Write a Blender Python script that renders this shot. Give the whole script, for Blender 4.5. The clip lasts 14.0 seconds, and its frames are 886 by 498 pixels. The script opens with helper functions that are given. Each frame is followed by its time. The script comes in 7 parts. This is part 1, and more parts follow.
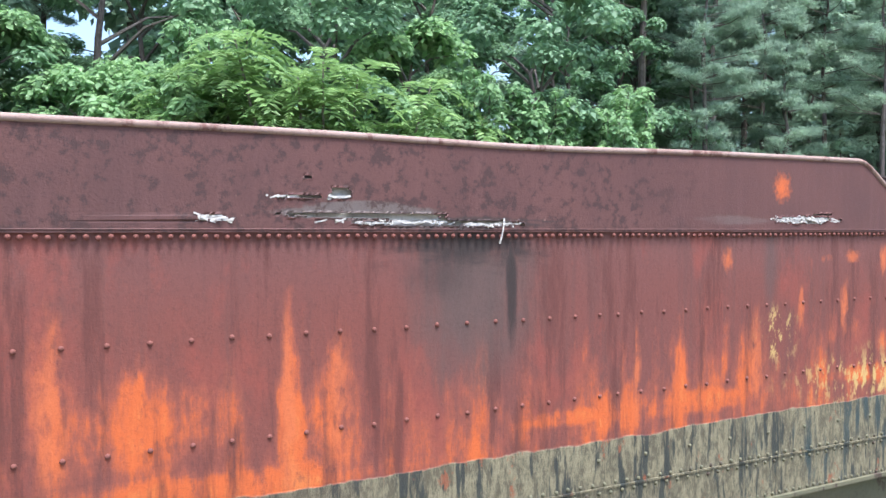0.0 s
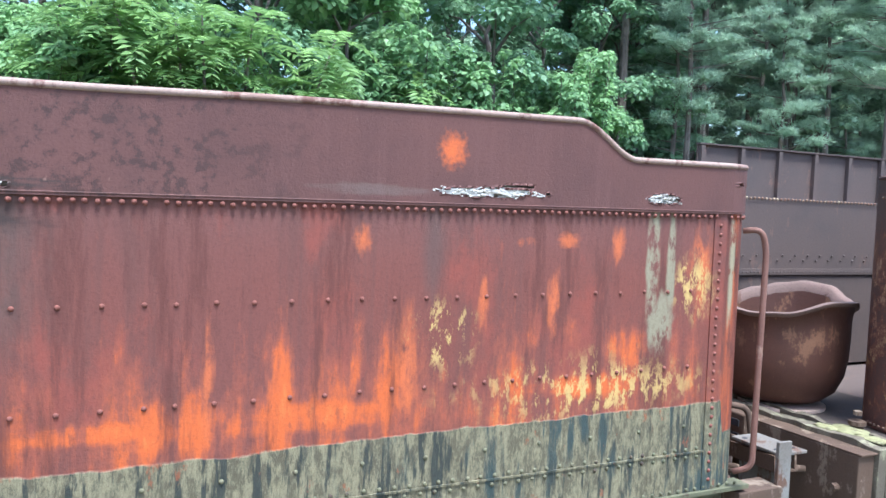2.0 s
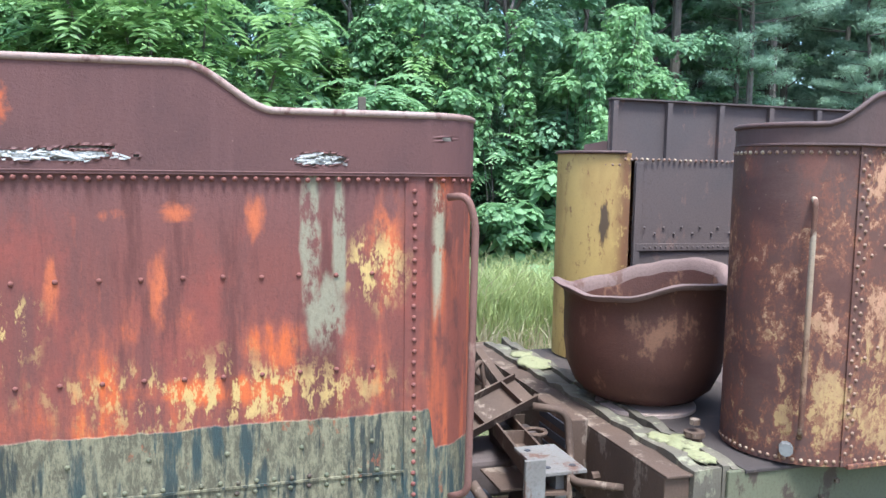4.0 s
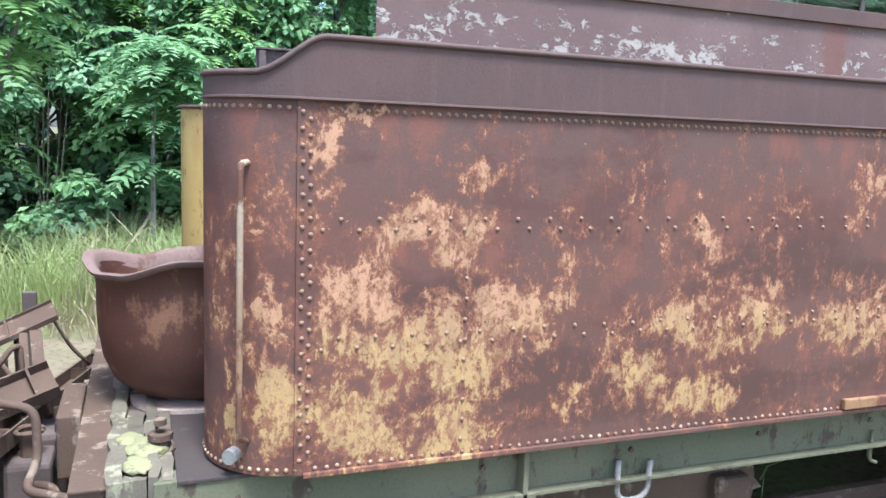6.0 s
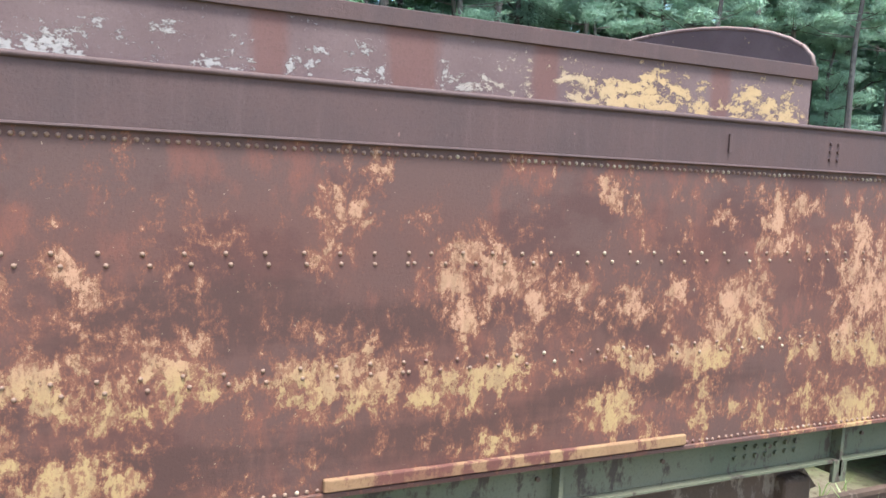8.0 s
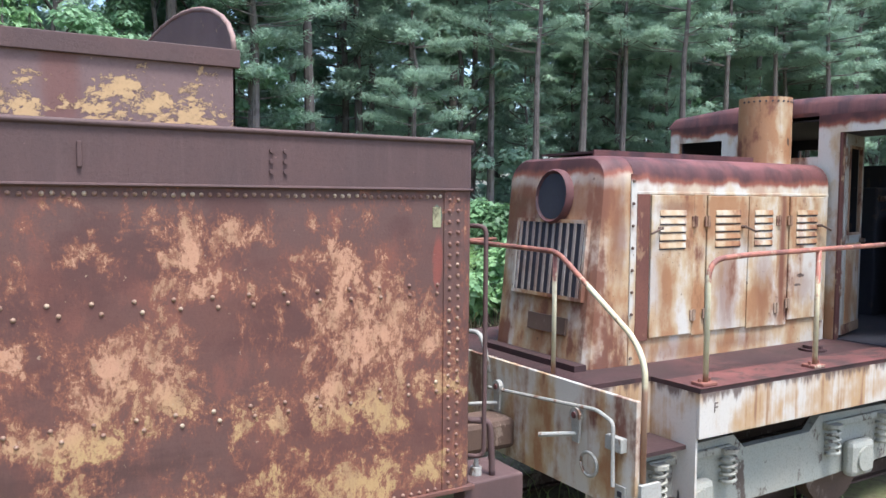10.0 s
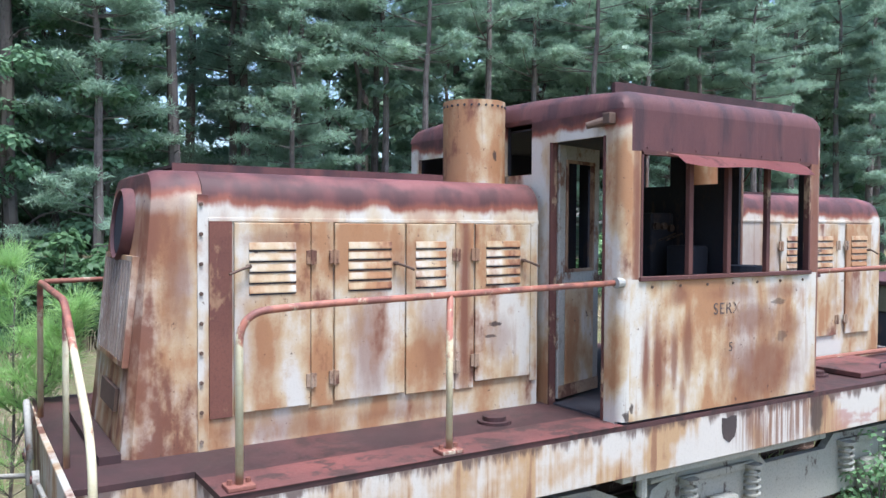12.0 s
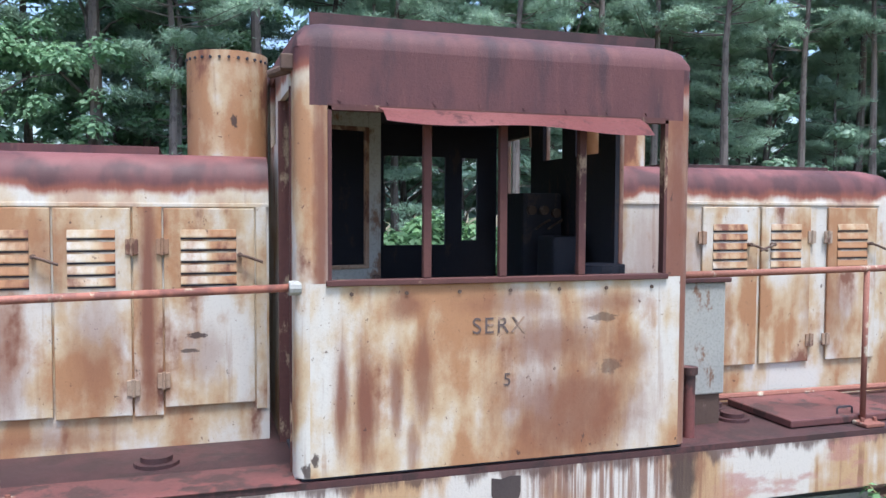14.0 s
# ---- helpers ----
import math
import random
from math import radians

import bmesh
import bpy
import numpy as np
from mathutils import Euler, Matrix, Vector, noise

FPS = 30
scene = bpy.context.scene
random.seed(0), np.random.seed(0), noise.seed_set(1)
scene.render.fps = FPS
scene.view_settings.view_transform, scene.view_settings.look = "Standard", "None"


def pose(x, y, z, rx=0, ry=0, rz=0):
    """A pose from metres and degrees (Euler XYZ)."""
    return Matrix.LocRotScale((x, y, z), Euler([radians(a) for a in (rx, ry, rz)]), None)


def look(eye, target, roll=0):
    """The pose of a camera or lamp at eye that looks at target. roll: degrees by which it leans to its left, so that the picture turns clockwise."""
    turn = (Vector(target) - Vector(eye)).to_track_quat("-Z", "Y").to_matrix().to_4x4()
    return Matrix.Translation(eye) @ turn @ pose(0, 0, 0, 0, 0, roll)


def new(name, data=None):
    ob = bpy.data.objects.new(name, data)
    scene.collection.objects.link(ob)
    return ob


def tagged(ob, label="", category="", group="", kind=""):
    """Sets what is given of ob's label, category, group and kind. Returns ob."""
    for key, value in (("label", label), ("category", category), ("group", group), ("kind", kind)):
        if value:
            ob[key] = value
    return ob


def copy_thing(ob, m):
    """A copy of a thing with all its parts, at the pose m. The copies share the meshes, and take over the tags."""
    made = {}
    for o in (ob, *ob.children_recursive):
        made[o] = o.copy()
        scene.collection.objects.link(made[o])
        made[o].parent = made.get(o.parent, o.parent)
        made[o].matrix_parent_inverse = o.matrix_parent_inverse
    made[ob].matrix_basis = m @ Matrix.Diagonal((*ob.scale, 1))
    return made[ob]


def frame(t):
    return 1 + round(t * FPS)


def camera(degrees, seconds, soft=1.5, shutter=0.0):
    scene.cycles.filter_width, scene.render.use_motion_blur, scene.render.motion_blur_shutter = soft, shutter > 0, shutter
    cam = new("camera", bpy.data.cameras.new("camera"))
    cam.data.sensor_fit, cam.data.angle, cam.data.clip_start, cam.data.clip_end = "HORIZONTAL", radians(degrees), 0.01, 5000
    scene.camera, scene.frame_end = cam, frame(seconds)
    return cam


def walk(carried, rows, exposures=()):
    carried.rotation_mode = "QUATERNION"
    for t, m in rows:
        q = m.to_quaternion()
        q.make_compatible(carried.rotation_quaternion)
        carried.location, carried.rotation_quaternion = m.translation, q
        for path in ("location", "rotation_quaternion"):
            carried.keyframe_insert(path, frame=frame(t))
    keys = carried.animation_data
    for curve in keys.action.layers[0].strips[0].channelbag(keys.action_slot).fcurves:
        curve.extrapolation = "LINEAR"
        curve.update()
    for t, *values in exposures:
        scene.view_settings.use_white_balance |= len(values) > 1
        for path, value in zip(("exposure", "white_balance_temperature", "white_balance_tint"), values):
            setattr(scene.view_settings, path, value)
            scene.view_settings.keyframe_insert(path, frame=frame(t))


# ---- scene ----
cam = camera(58.4, 14.0)
METRES, EYE, TILT, LEAN, TURN = 20.0, 2.55, 0.0, 0.0, -27.5
ROWS = [
    (0.0, 0.0, 0.0, 0.0, 0.01, -0.94, -0.37),
    (0.5, 0.028, 0.013, 0.0002, -2.03, -2.92, -0.45),
    (1.0, 0.0547, 0.0251, 0.0004, -2.69, -3.97, -1.3),
    (1.5, 0.08, 0.0368, 0.0012, -1.28, -4.14, -1.93),
    (2.0, 0.1049, 0.0491, 0.0027, 2.41, -3.36, -2.31),
    (4.5, 0.2397, 0.1136, 0.0033, 10.89, -6.08, -0.98),
    (5.0, 0.2696, 0.1265, 0.0038, 8.03, -7.7, -0.99),
    (5.5, 0.2988, 0.14, 0.0044, 7.63, -8.42, -2.18),
    (6.0, 0.3293, 0.1539, 0.0052, 6.69, -7.88, -2.07),
    (6.5, 0.3606, 0.1682, 0.0064, 5.31, -6.71, -1.43),
    (7.0, 0.3926, 0.1829, 0.0068, 3.78, -5.65, -1.84),
    (7.5, 0.425, 0.1986, 0.0068, 2.91, -5.55, -2.65),
    (8.0, 0.4581, 0.214, 0.0076, 2.51, -5.73, -2.72),
    (8.5, 0.4927, 0.2291, 0.0083, 1.19, -5.06, -2.0),
    (9.0, 0.5279, 0.245, 0.009, -1.08, -4.46, -1.01),
    (11.5, 0.7106, 0.33, 0.0114, -4.37, -2.18, -0.3),
    (12.0, 0.7491, 0.3492, 0.0117, -4.39, -1.63, -0.33),
    (12.5, 0.788, 0.369, 0.0117, -4.1, -1.55, -0.34),
    (13.0, 0.8266, 0.3889, 0.011, -1.57, -2.63, -0.96),
    (13.5, 0.8646, 0.4097, 0.0113, 4.11, -3.6, -0.82),
    (14.0, 0.9032, 0.4284, 0.0121, 10.37, -2.75, -0.28),
]
walk(cam, [(t, pose(0, 0, EYE, TILT, LEAN, TURN) @ pose(METRES * x, METRES * y, METRES * z, 90 + pitch, roll, yaw)) for t, x, y, z, yaw, pitch, roll in ROWS],
     exposures=[(0.0, 1.45, 5900, 11), (2.0, 1.60, 5500, 4), (4.5, 1.58, 5500, 4), (5.5, 1.74, 5500, 4), (8.0, 1.67, 5700, 3), (9.0, 1.50, 5900, 12), (12.0, 1.28, 5600, 12), (14.0, 1.18, 5600, 12)])

# ---- world and light ----
world = bpy.data.worlds.new("sky")
scene.world = world
world.use_nodes = True
_wn = world.node_tree
_sky = _wn.nodes.new("ShaderNodeTexSky")
_sky.sky_type, _sky.sun_disc = "NISHITA", False
SUN_EL, SUN_AZ = radians(70), radians(176)      # height; turn from +y towards +x
_sky.sun_elevation, _sky.sun_rotation = SUN_EL, SUN_AZ
_sky.air_density, _sky.dust_density, _sky.ozone_density = 1.0, 3.0, 1.0
_bg = _wn.nodes["Background"]
_wn.links.new(_sky.outputs[0], _bg.inputs[0])
_bg.inputs[1].default_value = 0.15
sun = new("sun", bpy.data.lights.new("sun", "SUN"))
sun.data.energy, sun.data.angle, sun.data.color = 2.6, radians(14), (1.0, 0.97, 0.92)
_d = Vector((math.sin(SUN_AZ) * math.cos(SUN_EL), math.cos(SUN_AZ) * math.cos(SUN_EL), math.sin(SUN_EL)))
sun.matrix_world = look(_d * 50, (0, 0, 0))

# ---- node helpers ----
class Mat:
    """A node material, built by short calls. Coordinates are those of the place, in metres."""
    def __init__(self, name, rough=0.8, metal=0.0, spec=0.3):
        self.m = bpy.data.materials.new(name)
        self.m.use_nodes = True
        self.t = self.m.node_tree
        self.b = self.t.nodes["Principled BSDF"]
        self.b.inputs["Roughness"].default_value = rough
        self.b.inputs["Metallic"].default_value = metal
        self.b.inputs["Specular IOR Level"].default_value = spec
        self.co = self.t.nodes.new("ShaderNodeTexCoord").outputs["Object"]
        sep = self.t.nodes.new("ShaderNodeSeparateXYZ")
        self.t.links.new(self.co, sep.inputs[0])
        self.x, self.y, self.z = sep.outputs

    def put(self, node, key, v):
        if hasattr(v, "is_linked"):
            self.t.links.new(v, node.inputs[key])
        elif isinstance(v, tuple) and len(v) == 3 and node.inputs[key].type == "RGBA":
            node.inputs[key].default_value = (*v, 1)
        else:
            node.inputs[key].default_value = v

    def op(self, kind, a, b=0.0):
        n = self.t.nodes.new("ShaderNodeMath")
        n.operation = kind
        self.put(n, 0, a)
        self.put(n, 1, b)
        return n.outputs[0]

    def add(self, a, b): return self.op("ADD", a, b)
    def sub(self, a, b): return self.op("SUBTRACT", a, b)
    def mul(self, a, b): return self.op("MULTIPLY", a, b)
    def mx(self, a, b): return self.op("MAXIMUM", a, b)
    def mn(self, a, b): return self.op("MINIMUM", a, b)

    def noise(self, scale, detail=6, rough=0.6, off=0.0, dist=0.0):
        """scale: a number, or one for each axis."""
        if not isinstance(scale, tuple):
            scale = (scale, scale, scale)
        mp = self.t.nodes.new("ShaderNodeMapping")
        mp.inputs["Scale"].default_value = scale
        mp.inputs["Location"].default_value = (off, off * 0.7, off * 1.3)
        self.t.links.new(self.co, mp.inputs[0])
        n = self.t.nodes.new("ShaderNodeTexNoise")
        n.inputs["Scale"].default_value = 1.0
        n.inputs["Detail"].default_value = detail
        n.inputs["Roughness"].default_value = rough
        n.inputs["Distortion"].default_value = dist
        self.t.links.new(mp.outputs[0], n.inputs["Vector"])
        return n.outputs[0]

    def sm(self, v, a, b):
        """0 where v is a, 1 where it is b, smooth between."""
        n = self.t.nodes.new("ShaderNodeMapRange")
        n.interpolation_type = "SMOOTHSTEP"
        self.put(n, 0, v)
        lo, hi, p, q = (a, b, 0.0, 1.0) if a < b else (b, a, 1.0, 0.0)
        for k, val in ((1, lo), (2, hi), (3, p), (4, q)):
            n.inputs[k].default_value = val
        return n.outputs[0]

    def mix(self, f, a, b):
        n = self.t.nodes.new("ShaderNodeMix")
        n.data_type = "RGBA"
        n.clamp_factor = True
        self.put(n, 0, f)
        self.put(n, 6, a)
        self.put(n, 7, b)
        return n.outputs[2]

    def patch(self, cx, cz, rx, rz, soft=0.5, wob=0.35, freq=3.0, off=0.0, axis="x"):
        """A ragged spot round (cx, cz), 1 inside and 0 outside."""
        a = self.x if axis == "x" else self.y
        u = self.mul(self.sub(a, cx), 1 / rx)
        w = self.mul(self.sub(self.z, cz), 1 / rz)
        d = self.op("SQRT", self.add(self.mul(u, u), self.mul(w, w)))
        n = self.mul(self.sub(self.noise((freq / rx * 0.3, freq * 2, freq / rz * 0.3), 4, 0.6, off), 0.5), wob * 4)
        d = self.add(d, self.add(n, self.mul(self.sub(self.ragged(), 0.5), 1.6 * min(1.0, 0.5 + wob))))
        return self.sm(d, 1 + soft * 0.5, 1 - soft * 0.5)

    def ragged(self):
        """One fine streaky noise, shared by all patches of the material."""
        if not hasattr(self, "rag"):
            self.rag = self.add(self.mul(self.noise((13, 13, 5), 7, 0.7, 3.3), 0.6), self.mul(self.noise((22, 22, 1.6), 4, 0.6, 6.1), 0.4))
        return self.rag

    def rnd(self):
        return self.t.nodes.new("ShaderNodeObjectInfo").outputs["Random"]

    def out(self, colour, rough=None, bump=None, depth=0.004, metal=None, deep=0.75):
        """deep: factor on the base colour, set to balance it against the foliage."""
        if deep != 1.0:
            n = self.t.nodes.new("ShaderNodeMix")
            n.data_type, n.blend_type = "RGBA", "MULTIPLY"
            n.inputs[0].default_value = 1.0
            self.put(n, 6, colour)
            self.put(n, 7, (deep, deep, deep))
            colour = n.outputs[2]
        self.put(self.b, "Base Color", colour)
        if rough is not None:
            self.put(self.b, "Roughness", rough)
        if metal is not None:
            self.put(self.b, "Metallic", metal)
        if bump is not None:
            n = self.t.nodes.new("ShaderNodeBump")
            n.inputs["Distance"].default_value = depth
            n.inputs["Strength"].default_value = 0.8
            self.put(n, "Height", bump)
            self.t.links.new(n.outputs[0], self.b.inputs["Normal"])
        return self.m


# ---- mesh helpers ----
def part(name, bm, material, parent=None, label="", smooth=0.0):
    me = bpy.data.meshes.new(name)
    if smooth:
        for f in bm.faces:
            f.smooth = True
        for e in bm.edges:
            if len(e.link_faces) == 2 and e.calc_face_angle(0) > smooth:
                e.smooth = False
    bm.to_mesh(me)
    bm.free()
    me.materials.append(material)
    ob = new(name, me)
    if parent is not None:
        ob.parent = parent
        ob.matrix_parent_inverse = Matrix.Translation(parent.get("base", (0, 0, 0))).inverted() if parent.type == "EMPTY" else Matrix.Identity(4)
    if label:
        ob["label"] = label
    return ob


def thing(name, base, label, category, group="", turn=0.0):
    """An Empty at a thing's base; turn: degrees by which the thing leans about y."""
    e = new(name)
    e.empty_display_size = 0.2
    e["base"] = tuple(base)
    e.matrix_world = pose(*base, 0, turn, 0)
    return tagged(e, label, category, group)


def box(bm, x0, x1, y0, y1, z0, z1, bevel=0.0, m=None):
    g = bmesh.ops.create_cube(bm, size=1.0)
    vs = g["verts"]
    for v in vs:
        v.co = Vector((x0 + (x1 - x0) * (v.co.x + 0.5), y0 + (y1 - y0) * (v.co.y + 0.5), z0 + (z1 - z0) * (v.co.z + 0.5)))
    if bevel:
        es = list({e for v in vs for e in v.link_edges})
        r = bmesh.ops.bevel(bm, geom=es, offset=bevel, segments=2, affect="EDGES", profile=0.5)
        vs = list({v for f in r["faces"] for v in f.verts} | {v for v in vs if v.is_valid})
    if m is not None:
        bmesh.ops.transform(bm, matrix=m, verts=[v for v in vs if v.is_valid])
    return bm


def boxed(*a, **k):
    return box(bmesh.new(), *a, **k)


def cyl(bm, a, b, r, n=12, r2=None, caps=True):
    """A cylinder or cone from a to b."""
    a, b = Vector(a), Vector(b)
    q = (b - a).to_track_quat("Z", "Y").to_matrix().to_4x4()
    m = Matrix.Translation((a + b) / 2) @ q
    bmesh.ops.create_cone(bm, cap_ends=caps, segments=n, radius1=r, radius2=r if r2 is None else r2, depth=(b - a).length, matrix=m)
    return bm


def rounded(pts, r, n=5):
    """A polyline with its inner corners rounded by r."""
    pts = [Vector(p) for p in pts]
    res = [pts[0]]
    for p, c, q in zip(pts, pts[1:], pts[2:]):
        d = min(r, (p - c).length * 0.49, (q - c).length * 0.49)
        a, b = c + (p - c).normalized() * d, c + (q - c).normalized() * d
        for i in range(n + 1):
            t = i / n
            res.append(a * (1 - t) ** 2 + c * 2 * t * (1 - t) + b * t * t)
    return res + [pts[-1]]


def tube(bm, pts, r, n=10, r_end=None):
    pts = [Vector(p) for p in pts]
    rings, up = [], None
    for i, p in enumerate(pts):
        d = (pts[min(i + 1, len(pts) - 1)] - pts[max(i - 1, 0)]).normalized()
        if up is None:
            up = d.orthogonal().normalized()
        up = (up - d * up.dot(d)).normalized()
        side = d.cross(up)
        rr = r if r_end is None else r + (r_end - r) * i / (len(pts) - 1)
        rings.append([bm.verts.new(p + (up * math.cos(a) + side * math.sin(a)) * rr) for a in [2 * math.pi * k / n for k in range(n)]])
    for a, b in zip(rings, rings[1:]):
        for k in range(n):
            bm.faces.new((a[k], a[(k + 1) % n], b[(k + 1) % n], b[k]))
    bm.faces.new(rings[0][::-1])
    bm.faces.new(rings[-1])
    return bm


def strip(bm, line, z0, z1, thick):
    """A standing plate along a plan line [(x, y)...]; z0, z1: numbers or functions of the running index. Thickness goes to the left of the line."""
    n = len(line)
    fz = lambda z, i: z[i] if isinstance(z, (list, tuple)) else z
    P = [Vector((x, y, 0)) for x, y in line]
    nor = []
    for i in range(n):
        d = (P[min(i + 1, n - 1)] - P[max(i - 1, 0)]).normalized()
        nor.append(Vector((-d.y, d.x, 0)))
    rows = []
    for i in range(n):
        a, b = P[i], P[i] + nor[i] * thick
        lo, hi = Vector((0, 0, fz(z0, i))), Vector((0, 0, fz(z1, i)))
        rows.append([bm.verts.new(p) for p in (a + lo, a + hi, b + hi, b + lo)])
    for r, s in zip(rows, rows[1:]):
        for k in range(4):
            bm.faces.new((r[k], s[k], s[(k + 1) % 4], r[(k + 1) % 4]))
    bm.faces.new(rows[0])
    bm.faces.new(rows[-1][::-1])
    bmesh.ops.recalc_face_normals(bm, faces=bm.faces)
    return bm


def arc(cx, cy, r, a0, a1, n=8):
    return [(cx + r * math.cos(radians(a0 + (a1 - a0) * i / n)), cy + r * math.sin(radians(a0 + (a1 - a0) * i / n))) for i in range(n + 1)]


def plate(bm, poly, axis, at, thick):
    """A flat plate: a closed outline extruded along an axis ('x': outline is (y, z); 'y': (x, z); 'z': (x, y))."""
    def P(u, v, w):
        return {"x": (w, u, v), "y": (u, w, v), "z": (u, v, w)}[axis]
    a = [bm.verts.new(P(u, v, at)) for u, v in poly]
    b = [bm.verts.new(P(u, v, at + thick)) for u, v in poly]
    fs = [bm.faces.new(a), bm.faces.new(b)]
    n = len(poly)
    for i in range(n):
        fs.append(bm.faces.new((a[i], a[(i + 1) % n], b[(i + 1) % n], b[i])))
    bmesh.ops.recalc_face_normals(bm, faces=fs)
    return bm

# ---- materials ----
def rust_plate(name, top, low, flake, amount, off=0.0, rough=0.6):
    """Rusted painted steel: two tones of rust by a large noise, flaked paint, fine grain."""
    k = Mat(name, 0.75)
    big = k.noise(1.1, 5, 0.6, off)
    c = k.mix(k.sm(big, 0.35, 0.65), top, low)
    fl = k.noise((5, 5, 3.2), 9, 0.7, off + 3)
    st = k.noise((9, 9, 0.8), 5, 0.6, off + 7)
    v = k.add(k.mul(fl, 0.7), k.mul(st, 0.3))
    c = k.mix(k.sm(v, amount + 0.03, amount - 0.03), c, flake)
    g = k.noise(60, 4, 0.7, off)
    c = k.mix(k.mul(k.sm(g, 0.45, 0.75), 0.3), c, (0.05, 0.025, 0.02))
    return k.out(c, k.add(rough, k.mul(big, 0.35)), k.add(g, k.mul(fl, 1.5)), 0.003)


def red_tank():
    """Red-brown plate with orange rust streaks over a grey-green lower band."""
    k = Mat("red_tank_plate", 0.7)
    g = k.noise(70, 4, 0.75)
    big = k.noise((0.9, 0.9, 0.7), 4, 0.6, 2)
    c = k.mix(k.sm(k.z, 2.15, 2.65), (0.228, 0.074, 0.058), (0.198, 0.086, 0.077))
    c = k.mix(k.mul(k.sm(big, 0.42, 0.66), 0.55), c, (0.19, 0.075, 0.066))
    st = k.noise((6.5, 6.5, 0.5), 4, 0.55, 9)
    c = k.mix(k.mul(k.sm(k.noise((10, 10, 0.45), 5, 0.6, 19), 0.48, 0.66), 0.55), c, (0.15, 0.068, 0.06))
    c = k.mix(k.mul(k.sm(k.noise((3.0, 3.0, 1.6), 6, 0.65, 27), 0.5, 0.66), 0.5), c, (0.37, 0.088, 0.062))
    fine = k.noise((24, 24, 3.0), 6, 0.7, 5)
    rag = k.noise((11, 11, 5), 7, 0.7, 15)
    low = k.sm(k.z, 2.32, 1.6)
    v = k.add(k.add(k.mul(st, 0.52), k.mul(fine, 0.36)), k.add(k.mul(rag, 0.46), k.sub(k.mul(low, 0.208), 0.312)))
    spots = [(0.075, 1.98, 0.085, 0.30), (0.97, 1.82, 0.045, 0.40), (1.2, 1.86, 0.09, 0.33), (0.4, 1.9, 0.35, 0.16), (3.93, 2.85, 0.05, 0.05), (3.67, 1.82, 0.075, 0.25),
             (3.14, 1.78, 0.05, 0.28), (3.49, 1.95, 0.03, 0.16), (4.12, 2.16, 0.03, 0.13), (4.50, 2.14, 0.035, 0.13), (4.42, 2.02, 0.05, 0.1), (4.6, 2.0, 0.05, 0.08), (2.65, 1.66, 0.07, 0.09),
             (2.83, 1.66, 0.08, 0.12), (3.505, 2.44, 0.03, 0.045), (5.44, 2.3, 0.1, 0.22), (5.0, 1.88, 0.14, 0.10), (4.75, 1.70, 0.25, 0.06), (3.3, 1.66, 0.3, 0.06), (2.4, 1.66, 0.25, 0.04), (0.6, 1.56, 0.7, 0.07)]
    o = None
    for i, (cx, cz, rx, rz) in enumerate(spots):
        p = k.patch(cx, cz, rx, rz, 1.3, 0.35, 3.0, i * 3.1)
        o = p if o is None else k.mx(o, p)
    v = k.add(v, k.mul(o, 0.17))
    c = k.mix(k.mul(k.sm(v, 0.47, 0.62), 0.8), c, (0.37, 0.105, 0.065))
    c = k.mix(k.mul(k.sm(v, 0.57, 0.72), 0.95), c, (0.68, 0.15, 0.042))
    c = k.mix(k.mul(k.sm(v, 0.74, 0.88), 0.5), c, (0.76, 0.27, 0.08))
    c = k.mix(k.mul(k.sm(k.noise((7, 7, 0.8), 6, 0.66, 91), 0.53, 0.66), 0.75), c, (0.13, 0.046, 0.038))
    c = k.mix(k.mul(k.sm(k.noise((14, 14, 7), 7, 0.74, 95), 0.56, 0.66), 0.5), c, (0.17, 0.065, 0.055))
    for cx, cz, rx, rz in ((0.075, 1.95, 0.05, 0.24), (0.97, 1.85, 0.03, 0.3), (1.2, 1.8, 0.05, 0.26), (3.74, 1.85, 0.05, 0.22), (3.505, 2.44, 0.03, 0.05), (4.9, 2.42, 0.03, 0.07), (4.6, 2.44, 0.05, 0.03), (4.35, 2.43, 0.04, 0.02), (4.12, 2.14, 0.022, 0.1), (4.52, 2.12, 0.03, 0.12), (5.46, 2.32, 0.06, 0.16), (2.85, 1.8, 0.02, 0.2)):
        c = k.mix(k.mul(k.mul(k.patch(cx, cz, rx, rz, 1.5, 0.5, 4, cx), k.sm(rag, 0.36, 0.56)), 0.85), c, (0.66, 0.17, 0.065))
    # soot-black run under the large hole, with a grey wash
    c = k.mix(k.mul(k.patch(1.86, 2.32, 0.29, 0.36, 1.2, 0.25), 0.8), c, (0.12, 0.088, 0.08))
    blk = k.mx(k.mul(k.patch(1.84, 2.53, 0.30, 0.09, 1.6, 0.6, 5), 0.95), k.patch(2.07, 2.33, 0.028, 0.24, 1.0, 0.3))
    c = k.mix(k.mul(k.mx(blk, k.mul(k.patch(1.70, 2.48, 0.14, 0.16, 1.6, 0.5), 0.5)), 0.85), c, (0.03, 0.027, 0.026))
    c = k.mix(k.mul(k.patch(3.86, 2.4, 0.05, 0.22, 1.5, 0.2), 0.5), c, (0.1, 0.085, 0.08))
    # flaked yellow and pale grey paint towards the front
    yn = k.noise((16, 16, 7), 8, 0.75, 21)
    ym = k.mul(k.patch(4.75, 1.68, 0.55, 0.13, 1.2, 0.4), k.sm(yn, 0.50, 0.56))
    ym = k.mx(ym, k.mul(k.patch(5.42, 2.2, 0.12, 0.14, 1.2, 0.4), k.sm(yn, 0.48, 0.55)))
